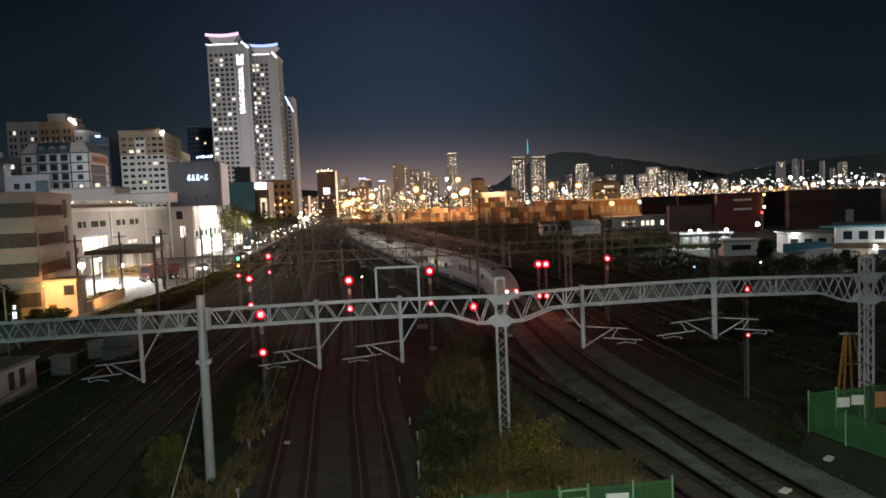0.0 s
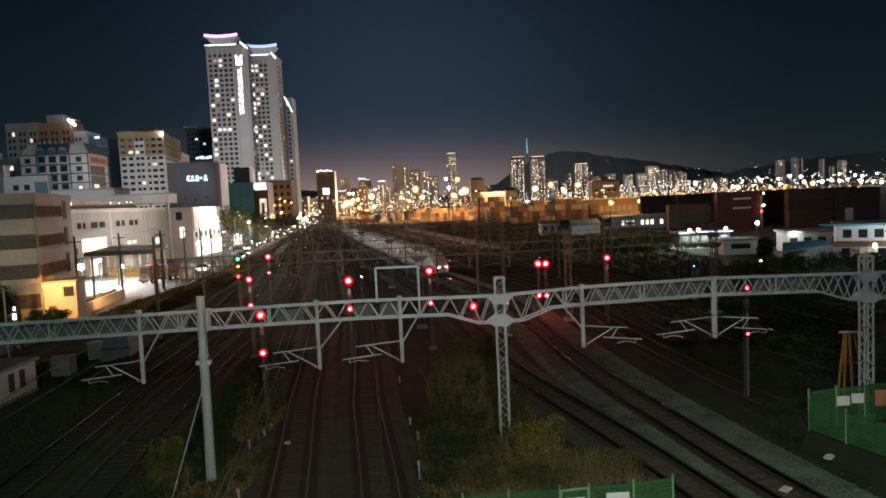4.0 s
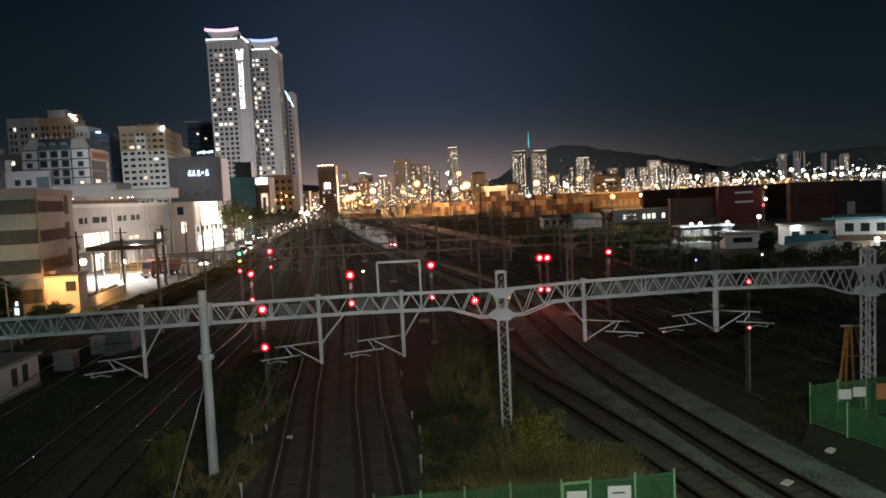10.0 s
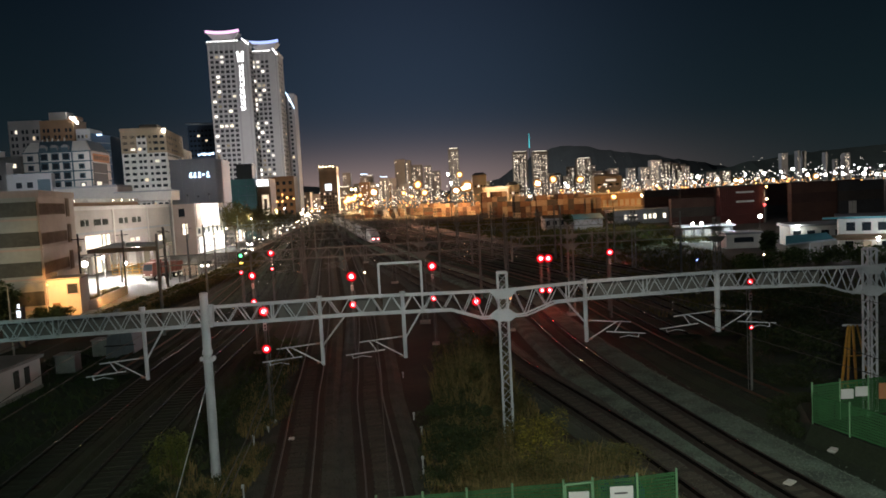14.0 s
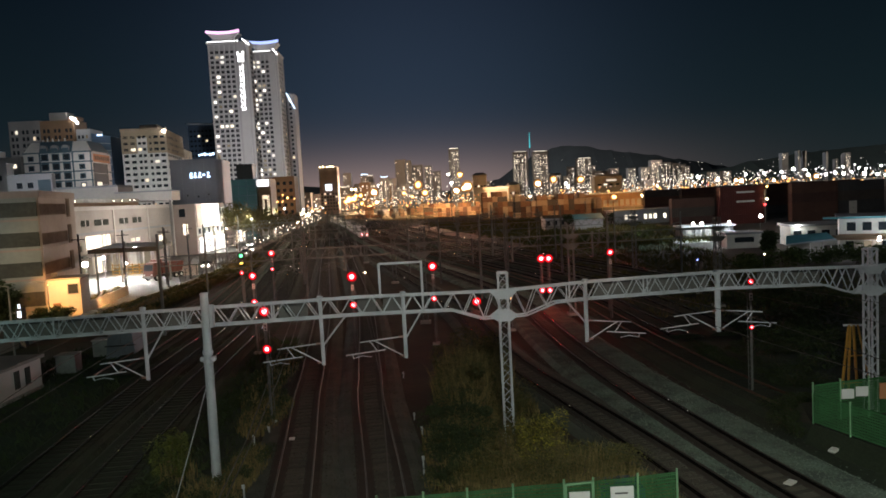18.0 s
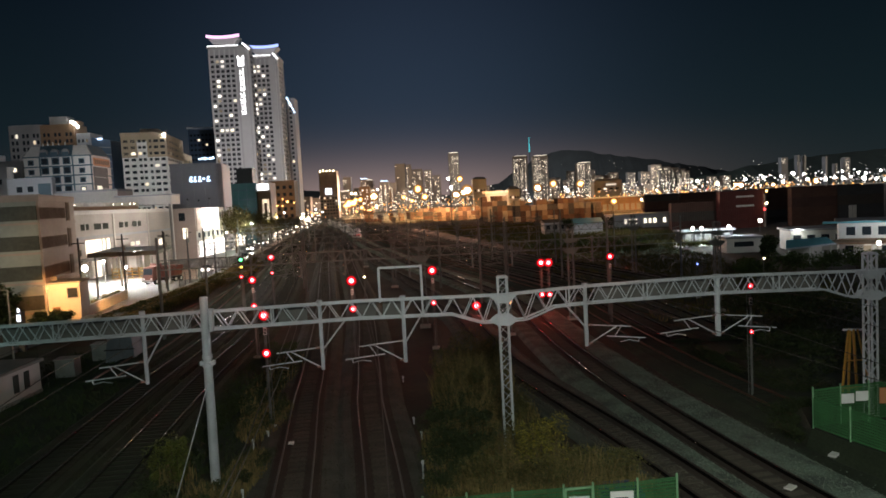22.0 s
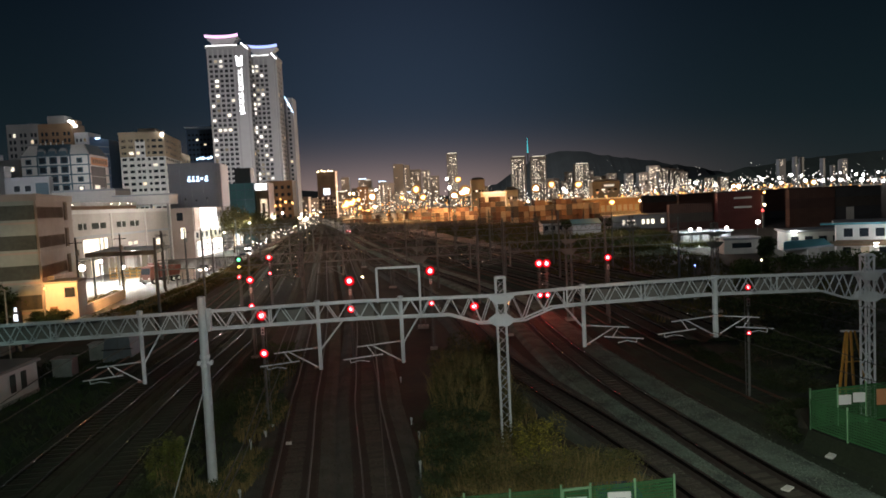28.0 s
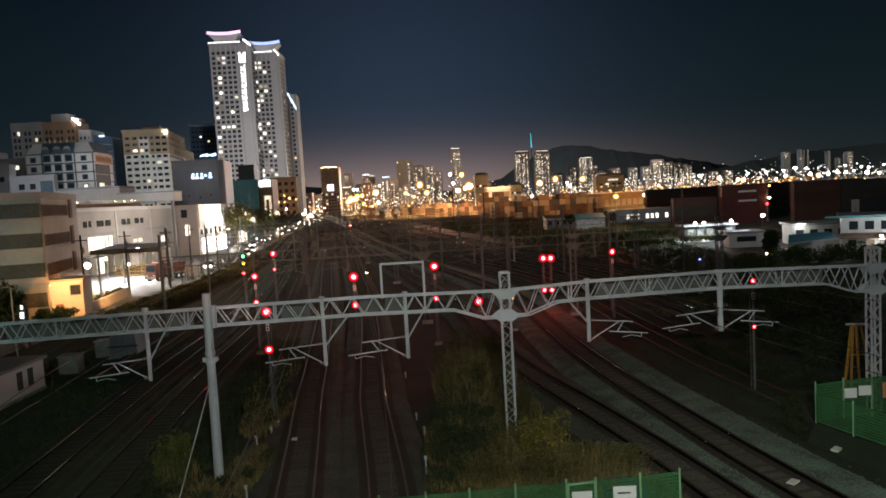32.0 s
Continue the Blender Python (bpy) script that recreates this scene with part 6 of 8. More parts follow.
far_block(-73, 1100, 16, 20, 73.5, 0.04, HAZE)
far_block(-56, 1110, 8, 20, 72, 0.45, HAZE)
far_block(-49, 1150, 18, 20, 66, 0.5, HAZE)
far_block(-29, 1155, 13, 20, 64, 0.55, HAZE)
far_block(-16, 1200, 14, 18, 56, 0.5, HAZE)
far_block(16.5, 1500, 22, 18, 113, 0.30, HAZE, label="slim dark high-rise with a lit top", roof=WIN_W)
far_block(134.5, 1300, 26, 20, 87, 0.72, HAZE, roof=WIN_W)
far_block(173.5, 1320, 28, 20, 87, 0.72, HAZE, roof=WIN_W)
far_block(272, 1400, 27, 20, 73, 0.7, HAZE, roof=WIN_W)
far_block(262, 1450, 14, 20, 60, 0.5)
far_block(300, 1450, 19, 20, 60, 0.5)
far_block(427, 1500, 20, 20, 52, 0.7)
far_block(449, 1500, 24, 20, 66, 0.75)
far_block(475, 1500, 17, 20, 60, 0.7)
far_block(494, 1500, 14, 20, 57, 0.6)
far_block(510, 1500, 14, 20, 54, 0.6)
# low ranks of buildings between
for k in range(34):
    x = -150 + 16.5 * k + rng.uniform(-5, 5)
    y = 1180 + rng.uniform(0, 380)
    h = rng.choice((18, 24, 30, 38, 46)) * (0.75 if k > 12 else 1.0)
    if -80 < x * 1100 / y < 0 or 120 < x * 1300 / y < 215:
        h *= 0.6
    far_block(x, y, rng.uniform(12, 22), 16, h, rng.uniform(0.3, 0.6))
for k in range(12):
    far_block(-170 + k * 9.5 + rng.uniform(-3, 3), 760 + 30 * k, rng.uniform(9, 15), 14, rng.uniform(20, 46) - 2.0 * k * 0.6, 0.6, HAZE if k % 3 else BROWNW)
# lit blocks of the city beyond the port
for k in range(16):
    far_block(-152 + 6.4 * k + rng.uniform(-3, 3), 960 + rng.uniform(0, 120), rng.uniform(9, 14), 14, rng.choice((30, 36, 42, 50)) * (1.1 - 0.022 * k), rng.uniform(0.45, 0.75), roof=(LED_SIGN, None, WIN_W, None, None)[k % 5])
# slabs of flats behind the quay
for k in range(22):
    x = 205 + 17.5 * k + rng.uniform(-5, 5)
    far_block(x, 1330 + rng.uniform(0, 160), rng.uniform(10, 17), 16, rng.choice((34, 40, 46, 50)) * (0.8 if k > 16 else 1.0), rng.uniform(0.45, 0.8))
# tower blocks on the far slopes
for x, w, h, base, lit in ((1021, 19, 21, 67, 0.35), (1069, 6, 34, 59, 0.15), (1089, 6, 30, 61, 0.20), (1153, 6, 27, 57, 0.25), (1183, 6, 22, 40, 0.70), (1211, 16, 46, 33, 0.25)):
    far_block(x, 2100, w, 20, h, lit, DARKW, base=base)
for k in range(2):
    x = 1180 + k * 150 + rng.uniform(-8, 8)
    far_block(x, 2150 + rng.uniform(0, 200), rng.uniform(10, 16), 20, rng.uniform(16, 26), 0.45, HAZE, base=46 + 0.04 * (x - 900) + rng.uniform(-8, 6))

# far points of light: streets, quays, hillside houses
def lights(name, label, mat, spots):
    b = Bag()
    for x, y, z, r in spots:
        b.ball((x, y, z), r, 6, 4)
    return tagged(part(name, b, mat), label, "lights", "", "stuff")


def scatter(n, x0, x1, y0, y1, z0, z1, r0, r1):
    return [(rng.uniform(x0, x1) * (y / y0), y, rng.uniform(z0, z1), rng.uniform(r0, r1)) for y in (rng.uniform(y0, y1) for _ in range(n))]


lights("distant_lights", "countless warm white city lights across the far shore", FAR_W, scatter(220, 300, 720, 900, 1500, 4, 24, 0.25, 0.95) + scatter(90, -75, 330, 900, 1400, 4, 30, 0.4, 1.0) + scatter(210, -165, 20, 860, 1080, 4, 27, 0.25, 0.8))
lights("distant_orange_lights", "orange lights of the container port in the distance", FAR_O, scatter(110, -60, 330, 620, 1000, 2, 14, 0.3, 1.1) + scatter(60, 260, 640, 800, 1200, 2, 16, 0.4, 1.2) + scatter(170, -110, 70, 560, 860, 2, 13, 0.2, 0.8))
lights("distant_cool_lights", "cool white harbour floodlights in the distance", FAR_C, scatter(150, 400, 760, 900, 1300, 10, 26, 0.35, 1.15) + scatter(50, 100, 420, 900, 1400, 4, 24, 0.3, 0.9))
lights("hillside_lights", "scattered small lights on the far hillside", FAR_W, scatter(46, 640, 1350, 2100, 2300, 36, 84, 0.5, 1.1) + scatter(8, 300, 700, 2600, 2700, 90, 130, 0.4, 0.7))
lights("port_working_lights", "small orange and white working lights among the containers", FAR_W, scatter(90, 25, 150, 480, 640, 3, 13, 0.2, 0.55))
lights("quay_road_lights", "row of orange lamps along the quay road", FAR_O, scatter(75, 60, 260, 440, 600, 5, 10, 0.3, 0.8))
lights("street_working_lights", "small bright lights of shops and cars along the street", FAR_W, [(-60 - 0.11 * (y - 200) + rng.uniform(-5, 7), y, rng.uniform(0.6, 4.5), rng.uniform(0.10, 0.30)) for y in (rng.uniform(188, 480) for _ in range(210))])
lights("quay_lights", "dense white and warm lights along the quay and the flats behind it", FAR_W, scatter(330, 150, 430, 900, 1300, 3, 26, 0.3, 0.85))
lights("quay_orange_lights", "orange lamps low along the quay", FAR_O, scatter(150, 110, 330, 620, 900, 3, 12, 0.35, 1.0))
lights("red_beacons", "small red warning lights in the port", FAR_R, scatter(14, 130, 330, 380, 700, 4, 12, 0.25, 0.5))


# tall floodlight masts of the port
def flood_mast(x, y, z, r, mat):
    """A mast with a headframe of clustered lamp balls, sized to their glare; r metres across its half."""
    ob = thing("floodlight_mast", pose(x, y, GROUND_Z), "tall port floodlight mast with a cluster of glowing lamps", "floodlight", "port floodlights")
    part("mast", Bag().tube((0, 0.9, 0), (0, 0.9, z + 1.0), 0.30, 0.16, 8), GALV_OLD, ob)
    part("headframe", Bag().bar((-r * 0.7, 0.9, z + 0.4), (r * 0.7, 0.9, z + 0.4), 0.2).bar((0, 0.9, z + 0.4 - r * 0.5), (0, 0.9, z + 0.4 + r * 0.5), 0.2), GALV_OLD, ob)
    r *= 0.62 if mat is LAMP_W else 0.74
    spots = [(0.0, 0.0, 0.60)] + [(math.cos(a) * 0.46, math.sin(a) * 0.36, rng.uniform(0.30, 0.44)) for a in (rng.uniform(0, 6.28) for _ in range(5))]
    for u, v, k in spots:
        part("lamp_head", Bag().ball((u * r, 0, z + 0.4 + v * r), r * k, 10, 6), mat, ob, "glowing lamp head")
    # two glowing discs behind the lamps imitate their glow
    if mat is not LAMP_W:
        part("halo_disc", Bag().tube((0, 0.7, z + 0.4), (0, 0.6, z + 0.4), r * 1.0, r * 0.96, 20), AMBER_HALO, ob, "amber disc standing for the lamp's glow")
        part("halo_rim", Bag().tube((0, 0.8, z + 0.4), (0, 0.72, z + 0.4), r * 1.42, r * 1.36, 24), ORANGE_GLOW, ob, "dim amber outer disc of the lamp's glow")


WEST_LAMPS = [
    (-94.4, 700, 13.7, 5.1, LAMP_O), (-89.9, 700, 14.0, 4.0, LAMP_O), (-98.0, 700, 11.6, 2.8, LAMP_O), (-87.4, 700, 16.7, 2.8, LAMP_O), (-82.8, 700, 17.1, 2.8, LAMP_O),
    (-69.0, 700, 19.7, 4.3, LAMP_Y), (-64.7, 700, 26.2, 1.7, LAMP_W), (-91.0, 700, 23.7, 1.7, LAMP_Y), (-87.5, 700, 23.5, 1.7, LAMP_Y), (-53.5, 560, 9.8, 2.0, LAMP_Y),
    (-56.6, 540, 7.1, 1.5, LAMP_O), (-65.3, 560, 9.6, 1.8, LAMP_O), (-33.5, 600, 16.2, 2.2, LAMP_O)]
MIDDLE_LAMPS = [
    (-21.0, 600, 22.8, 3.9, LAMP_O), (-15.5, 600, 15.7, 3.2, LAMP_O), (-26.4, 600, 12.9, 1.7, LAMP_O), (21.2, 600, 19.5, 4.9, LAMP_Y), (18.2, 600, 17.7, 2.9, LAMP_Y),
    (11.8, 600, 16.1, 3.4, LAMP_Y), (16.7, 650, 31.0, 3.2, LAMP_O), (68.3, 500, 17.4, 3.0, LAMP_Y), (79.7, 500, 19.6, 2.8, LAMP_O), (99.1, 500, 18.6, 2.8, LAMP_O),
    (91.6, 520, 16.5, 1.9, LAMP_W), (93.6, 520, 14.3, 2.1, LAMP_W), (107.8, 440, 5.6, 2.1, LAMP_O), (119.4, 460, 6.4, 1.3, LAMP_Y), (44.2, 400, 9.1, 1.1, LAMP_O),
    (49.8, 400, 9.1, 1.1, LAMP_Y), (30.9, 400, 9.2, 1.0, LAMP_Y)]
EAST_LAMPS = [
    (81.9, 430, 5.6, 1.2, LAMP_Y), (91.7, 430, 5.1, 1.2, LAMP_Y), (96.9, 430, 4.8, 1.0, LAMP_O), (122.8, 430, 5.8, 1.4, LAMP_Y), (129.4, 430, 6.2, 1.4, LAMP_Y),
    (141.2, 430, 5.9, 2.1, LAMP_O), (137.0, 430, 5.7, 1.4, LAMP_O), (190.3, 620, 11.1, 1.5, LAMP_Y), (226.6, 620, 17.1, 3.0, LAMP_W), (244.1, 620, 13.6, 2.3, LAMP_W),
    (260.6, 620, 12.2, 2.3, LAMP_Y), (265.1, 620, 11.5, 3.0, LAMP_Y), (285.2, 620, 17.4, 2.5, LAMP_W), (269.2, 620, 16.8, 2.3, LAMP_W), (294.1, 620, 10.4, 2.0, LAMP_Y),
    (258.1, 500, 5.1, 1.8, LAMP_O), (250.5, 480, 2.5, 1.4, LAMP_O)]
QUAY_LAMPS = [
    (310.5, 640, 17.7, 2.1, LAMP_W), (312.5, 640, 13.0, 2.6, LAMP_W), (321.4, 640, 19.7, 2.9, LAMP_W), (331.2, 640, 18.7, 2.1, LAMP_W), (334.7, 640, 13.8, 2.9, LAMP_W),
    (342.4, 640, 11.9, 2.9, LAMP_Y), (351.3, 640, 13.4, 2.6, LAMP_W), (359.5, 640, 14.0, 2.6, LAMP_W), (367.3, 640, 13.1, 3.1, LAMP_W), (366.8, 640, 19.3, 1.8, LAMP_W),
    (374.5, 640, 14.2, 2.1, LAMP_W), (381.3, 640, 17.5, 2.1, LAMP_W), (386.4, 640, 12.0, 3.6, LAMP_W), (388.0, 640, 16.6, 2.3, LAMP_W), (397.8, 640, 10.9, 2.6, LAMP_W),
    (401.9, 640, 18.4, 1.8, LAMP_W), (406.0, 640, 9.9, 2.6, LAMP_W), (413.8, 640, 12.1, 2.6, LAMP_W)]
for args in WEST_LAMPS + MIDDLE_LAMPS + EAST_LAMPS + QUAY_LAMPS:
    flood_mast(*args)
mast_ = thing("light_mast", pose(3.8, 330, GROUND_Z), "tall slim yard lighting mast with white lamps", "floodlight")
part("mast", Bag().tube((0, 0, 0), (0, 0, 21.5), 0.32, 0.16, 8), DARKW, mast_)
part("lamp_frame", Bag().box(-1.0, -0.2, 21.2, 1.0, 0.2, 22.0), DARKW, mast_)
for u, z in ((-0.7, 22.3), (0.5, 18.2)):
    part("lamp_head", Bag().ball((u, -0.3, z), 0.6, 10, 6), LAMP_W, mast_, "glowing white lamp")

structure("port_apron", Bag().box(-105, 436, GROUND_Z, 190, 900, GROUND_Z + 0.06), ASPHALT, "worn port apron lit orange by floodlights", "yard")

# containers
box_mesh = {}
for length in (6.06, 12.19):
    b = Bag()
    n = int(length / 0.30)
    wave = []
    for k in range(n):
        x0, x1 = -length / 2 + 0.1 + k * (length - 0.2) / n, -length / 2 + 0.1 + (k + 0.8) * (length - 0.2) / n
        inset = 0.05 if k % 2 else 0.0
        wave += [(x0, -1.20 + inset), (x1, -1.20 + inset)]
    b.prism(wave + [(x, -y) for x, y in reversed(wave)], 0.12, 2.50)
    b.box(-length / 2, -1.22, 0, length / 2, -1.10, 0.16).box(-length / 2, 1.10, 0, length / 2, 1.22, 0.16)
    b.box(-length / 2, -1.22, 2.44, length / 2, 1.22, 2.59)
    for sx in (-1, 1):
        for sy in (-1, 1):
            b.box(sx * length / 2 - 0.08, sy * 1.15 - 0.08, 0, sx * length / 2 + 0.08, sy * 1.15 + 0.08, 2.6)
    box_mesh[length] = b.mesh("container", BOXES)


def container(x, y, z, yaw, length=12.19, mat=None):
    key = (length, mat.name) if mat else length
    if key not in box_mesh:
        box_mesh[key] = box_mesh[length].copy()
        box_mesh[key].materials[0] = mat
    me = box_mesh[key]
    ob = part("container", me, BOXES, None, "", pose(x, y, z, 0, 0, yaw))
    return tagged(ob, "stacked corrugated steel shipping container", "container", "stacked containers")


for i in range(11):
    yy = 421 + rng.uniform(-1, 1)
    for k in range(rng.choice((2, 3, 3, 3))):
        container(-5 + i * 2.52, yy, GROUND_Z + k * 2.6, 90, 12.19)
for i in range(8):
    for k in range(rng.choice((4, 4, 5)) if i < 5 else 3):
        container(21 + i * 2.52, 358, GROUND_Z + k * 2.6, 90, 12.19)
for i in range(16):
    yy = 331 + rng.uniform(-1.5, 1.5)
    for k in range(rng.choice((3, 3, 4)) if i > 6 else rng.choice((3, 4, 4))):
        container(34.5 + i * 2.52, yy, GROUND_Z + k * 2.6, 90, 12.19)
for i in range(34):
    yy, turn = 462 + rng.uniform(-18, 60), rng.choice((0, 90))
    for k in range(rng.choice((1, 1, 2, 2, 3))):
        container(-66 + i * 3.5, yy, GROUND_Z + k * 2.6, turn, 6.06)
for i in range(6):
    for k in range(4):
        container(78 + i * 13, 250, GROUND_Z + k * 2.6, 0, 12.19, BOXD)
red_boxes, brown_boxes = [], []
for k in range(4):
    red_boxes.append(container(83.4, 196, GROUND_Z + k * 2.6, 0, 12.19, REDP))
    if k < 3:
        container(70.8, 199, GROUND_Z + k * 2.6, 0, 12.19, BOXD)
    for i in range(2):
        brown_boxes.append(container(100.5 + i * 12.6, 190, GROUND_Z + k * 2.6, 0, 12.19, BOXD))
for z in (8.7, 6.1):
    part("painted_bar", Bag().box(-1.6, -1.31, z - 0.15 - 2.6 * int(z / 2.6), 3.4, -1.23, z + 0.35 - 2.6 * int(z / 2.6)), SIGNP, red_boxes[int(z / 2.6)], "faded white painted bar")
for k in range(2):
    part("door_leaf", Bag().box(-3.4 + k * 1.1, -1.32, 0.1, -2.4 + k * 1.1, -1.23, 5.0), PALE, brown_boxes[1], "pale steel door leaf")
structure("stack_sign_pole", Bag().box(89.7, 195.6, GROUND_Z, 90.3, 196.2, 8.8), PALE, "pale upright marker beam beside the container stack", "beam")
for x, y, z, m in ((77.2, 170, 2.7, LAMP_W), (90.0, 194, 6.2, LAMP_Y), (89.6, 194.5, 4.6, RED_SMALL), (90.0, 194, 9.6, LAMP_O)):
    st = thing("yard_lamp", pose(x, y, GROUND_Z), "bright lamp on a post by the container stack", "lamp post", "yard lamps")
    part("post", Bag().tube((0, 0.3, 0), (0, 0.3, z + 0.6), 0.06, 0.05, 8), GALV_OLD, st)
    part("lamp_head", Bag().ball((0, 0, z + 0.4), 0.45 if m is LAMP_W else 0.3, 10, 6), m, st, "glowing lamp head")
hall = thing("port_hall", pose(25.5, 420, GROUND_Z), "pale port hall lit orange by floodlights", "hall")
part("wall", Bag().box(0, 0, 0, 14, 20, 15.0), PALE, hall)
part("roof", Bag().box(-0.3, -0.3, 15.0, 14.3, 20, 16.2), WHITEP, hall)

for x, y, w, h, lab in ((30.5, 690, 13.4, 31.5, "tall beige port silo block"), (152.4, 700, 27.7, 23.6, "pale port office block with a lit roof sign"), (49.1, 520, 8.4, 17.8, "pale low port warehouse hall")):
    ph = thing("port_warehouse", pose(x, y, GROUND_Z), lab, "warehouse", "port warehouses")
    part("wall", Bag().box(0, 0, 0, w, 18, h), DULL if w > 20 else PALE, ph)
    if w > 20:
        part("roof_sign", Bag().box(w * 0.42, -0.5, h - 5.0, w * 0.78, -0.2, h - 3.2), WIN_W, ph, "glowing white roof sign")
    part("roof", Bag().add([(-0.5, -0.5, h), (w + 0.5, -0.5, h), (w + 0.5, 18, h), (-0.5, 18, h), (w * 0.2, 8, h + 2.4), (w * 0.8, 8, h + 2.4)], [(0, 1, 5, 4), (1, 2, 5), (2, 3, 4, 5), (3, 0, 4), (3, 2, 1, 0)]), GREYWALL, ph)
    for k in range(4):
        part("window", window_mesh(w * 0.12, 1.6, WIN_W if k == 1 else GLASS), GLASS, ph, "", pose(w * (0.17 + 0.22 * k), -0.02, h * 0.62))

qs = thing("quay_shed", pose(68.7, 446, GROUND_Z), "long low quay shed lit orange by floodlights", "shed")
part("wall", Bag().box(0, 0, 0, 57.6, 14, 8.2), BROWNW, qs)
part("roof", Bag().box(-0.4, -0.5, 8.2, 58.0, 14.4, 8.9), PALE, qs)
for k in range(16):
    part("door", Bag().box(1.0 + k * 3.60, -0.08, 0.2, 3.4 + k * 3.60, 0.02, 4.2), DULL, qs)

kiosk = thing("port_kiosk", pose(122.3, 425, GROUND_Z), "small port kiosk with a glowing orange front", "kiosk")
part("wall", Bag().box(0, 0, 0, 8.9, 6, 4.5), BROWNW, kiosk)
# the orange light on the front is put in as glow
part("front", Bag().box(0.3, -0.1, 0.9, 8.6, 0.02, 4.1), ORANGE_GLOW, kiosk, "front panel that glows orange by itself")
for k in range(4):
    part("mullion", Bag().box(1.77 * (k + 1), -0.16, 0.9, 1.77 * (k + 1) + 0.2, 0.0, 4.1), BROWNW, kiosk)

# low depot buildings at the right of the yard
def low_building(x, y, w, d, h, label, wall=WHITEP, roof=GREYWALL, pitch=0.0, yaw=0.0, panes=0, lit=False):
    ob = thing("depot_building", pose(x, y, GROUND_Z, 0, 0, yaw), label, "building", "depot buildings")
    part("wall", Bag().box(0, 0, 0, w, d, h), wall, ob)
    if pitch:
        part("roof", Bag().add([(-0.4, -0.4, h), (w + 0.4, -0.4, h), (w + 0.4, d + 0.4, h), (-0.4, d + 0.4, h), (-0.4, d / 2, h + pitch), (w + 0.4, d / 2, h + pitch)],
                               [(0, 1, 5, 4), (2, 3, 4, 5), (1, 2, 5), (3, 0, 4), (3, 2, 1, 0)]), roof, ob)
    else:
        part("roof", Bag().box(-0.4, -0.5, h, w + 0.4, d + 0.4, h + 0.35), roof, ob)
    for k in range(panes):
        u = (k + 0.5) * w / panes
        part("window", window_mesh(w / panes * 0.55, h * 0.36, WIN_W if lit else GLASS), WIN_W if lit else GLASS, ob, "lit window" if lit else "", pose(u, -0.02, h * 0.42))
    return ob


low_building(30.6, 212, 8.4, 8, 3.6, "pale depot shed with a dark roof", GREYWALL, DARKW, 0.9, 0, 4)
low_building(38.3, 205, 8.4, 9, 3.0, "depot shed with a pitched blue sheet roof", GREYWALL, BLUEROOF, 1.6)
low_building(54.1, 223, 21.6, 10, 4.2, "long low depot building with lit windows", GREYWALL, GREYWALL, 0, 0, 0)
for k in range(9):
    if k not in (3, 7):
        lit = thing("depot_window", pose(58.2 + k * 1.55, 222.9, GROUND_Z + 1.5), "small lit depot window", "window", "depot windows")
        part("pane", Bag().box(-0.45, -0.06, 0, 0.45, 0.04, 1.5), WIN_W, lit)
        part("window_frame", Bag().box(-0.55, -0.03, -0.1, 0.55, 0.06, 1.6), GREYWALL, lit)
shed2 = low_building(52.0, 152, 11.0, 5, 2.4, "low dark depot shed behind a floodlit yard", DARKW, GREYWALL, 0, 0, 0)
part("canopy", Bag().box(-0.3, -1.2, 2.4, 11.2, 0.0, 2.52), GREYWALL, shed2, "thin canopy edge")
for k in range(5):
    part("shutter", Bag().box(0.6 + k * 2.1, -0.06, 0, 1.9 + k * 2.1, 0.0, 1.9), GREYWALL if k % 2 else DULL, shed2)
low_building(50.2, 124, 6.0, 5, 2.5, "small white depot hut", WHITEP, GREYWALL, 0, -6, 1)
low_building(60.6, 122, 9, 7, 3.5, "pale depot office with a grey roof", WHITEP, GREYWALL, 0, -12, 4)
office_ = low_building(61.2, 108, 18, 9, 5.3, "white two storey depot office with a brown band", WHITEP, GREYWALL, 0, -28, 0)
part("brown_band", Bag().box(-0.1, -0.12, 2.2, 18.1, 0.02, 2.9), BROWNW, office_)
part("overhanging_roof", Bag().box(-2.2, -1.8, 5.36, 18.8, 0.2, 5.62), BLUEROOF, office_)
part("porch_roof", Bag().add([(-1.0, -2.6, 2.35), (18.8, -2.6, 2.35), (18.8, 0.0, 2.75), (-1.0, 0.0, 2.75), (-1.0, -2.6, 2.2), (18.8, -2.6, 2.2)], [(0, 1, 2, 3), (4, 5, 1, 0), (4, 0, 3), (5, 2, 1)]), BROWNW, office_)
for k in range(6):
    part("window", window_mesh(1.2, 1.3, GLASS), GLASS, office_, "", pose(1.6 + k * 2.1, -0.02, 3.4))
    part("window", window_mesh(1.1, 1.0, WIN_D if k % 2 else GLASS), GLASS, office_, "", pose(1.4 + k * 2.4, -0.02, 0.8))
shelter = thing("depot_shelter", pose(49.0, 100, GROUND_Z, 0, 0, 0), "open depot shelter with a wide teal sheet roof", "shelter")
part("roof", Bag().add([(0, 0, 2.35), (7.4, 0.6, 2.75), (9.2, 6, 3.3), (3.0, 6, 3.1), (0, 0, 2.5), (7.4, 0.6, 2.9), (9.2, 6, 3.45), (3.0, 6, 3.25)], [(3, 2, 1, 0), (4, 5, 6, 7), (0, 1, 5, 4), (1, 2, 6, 5), (2, 3, 7, 6), (3, 0, 4, 7)]), BLUEROOF, shelter, "teal sheet roof")
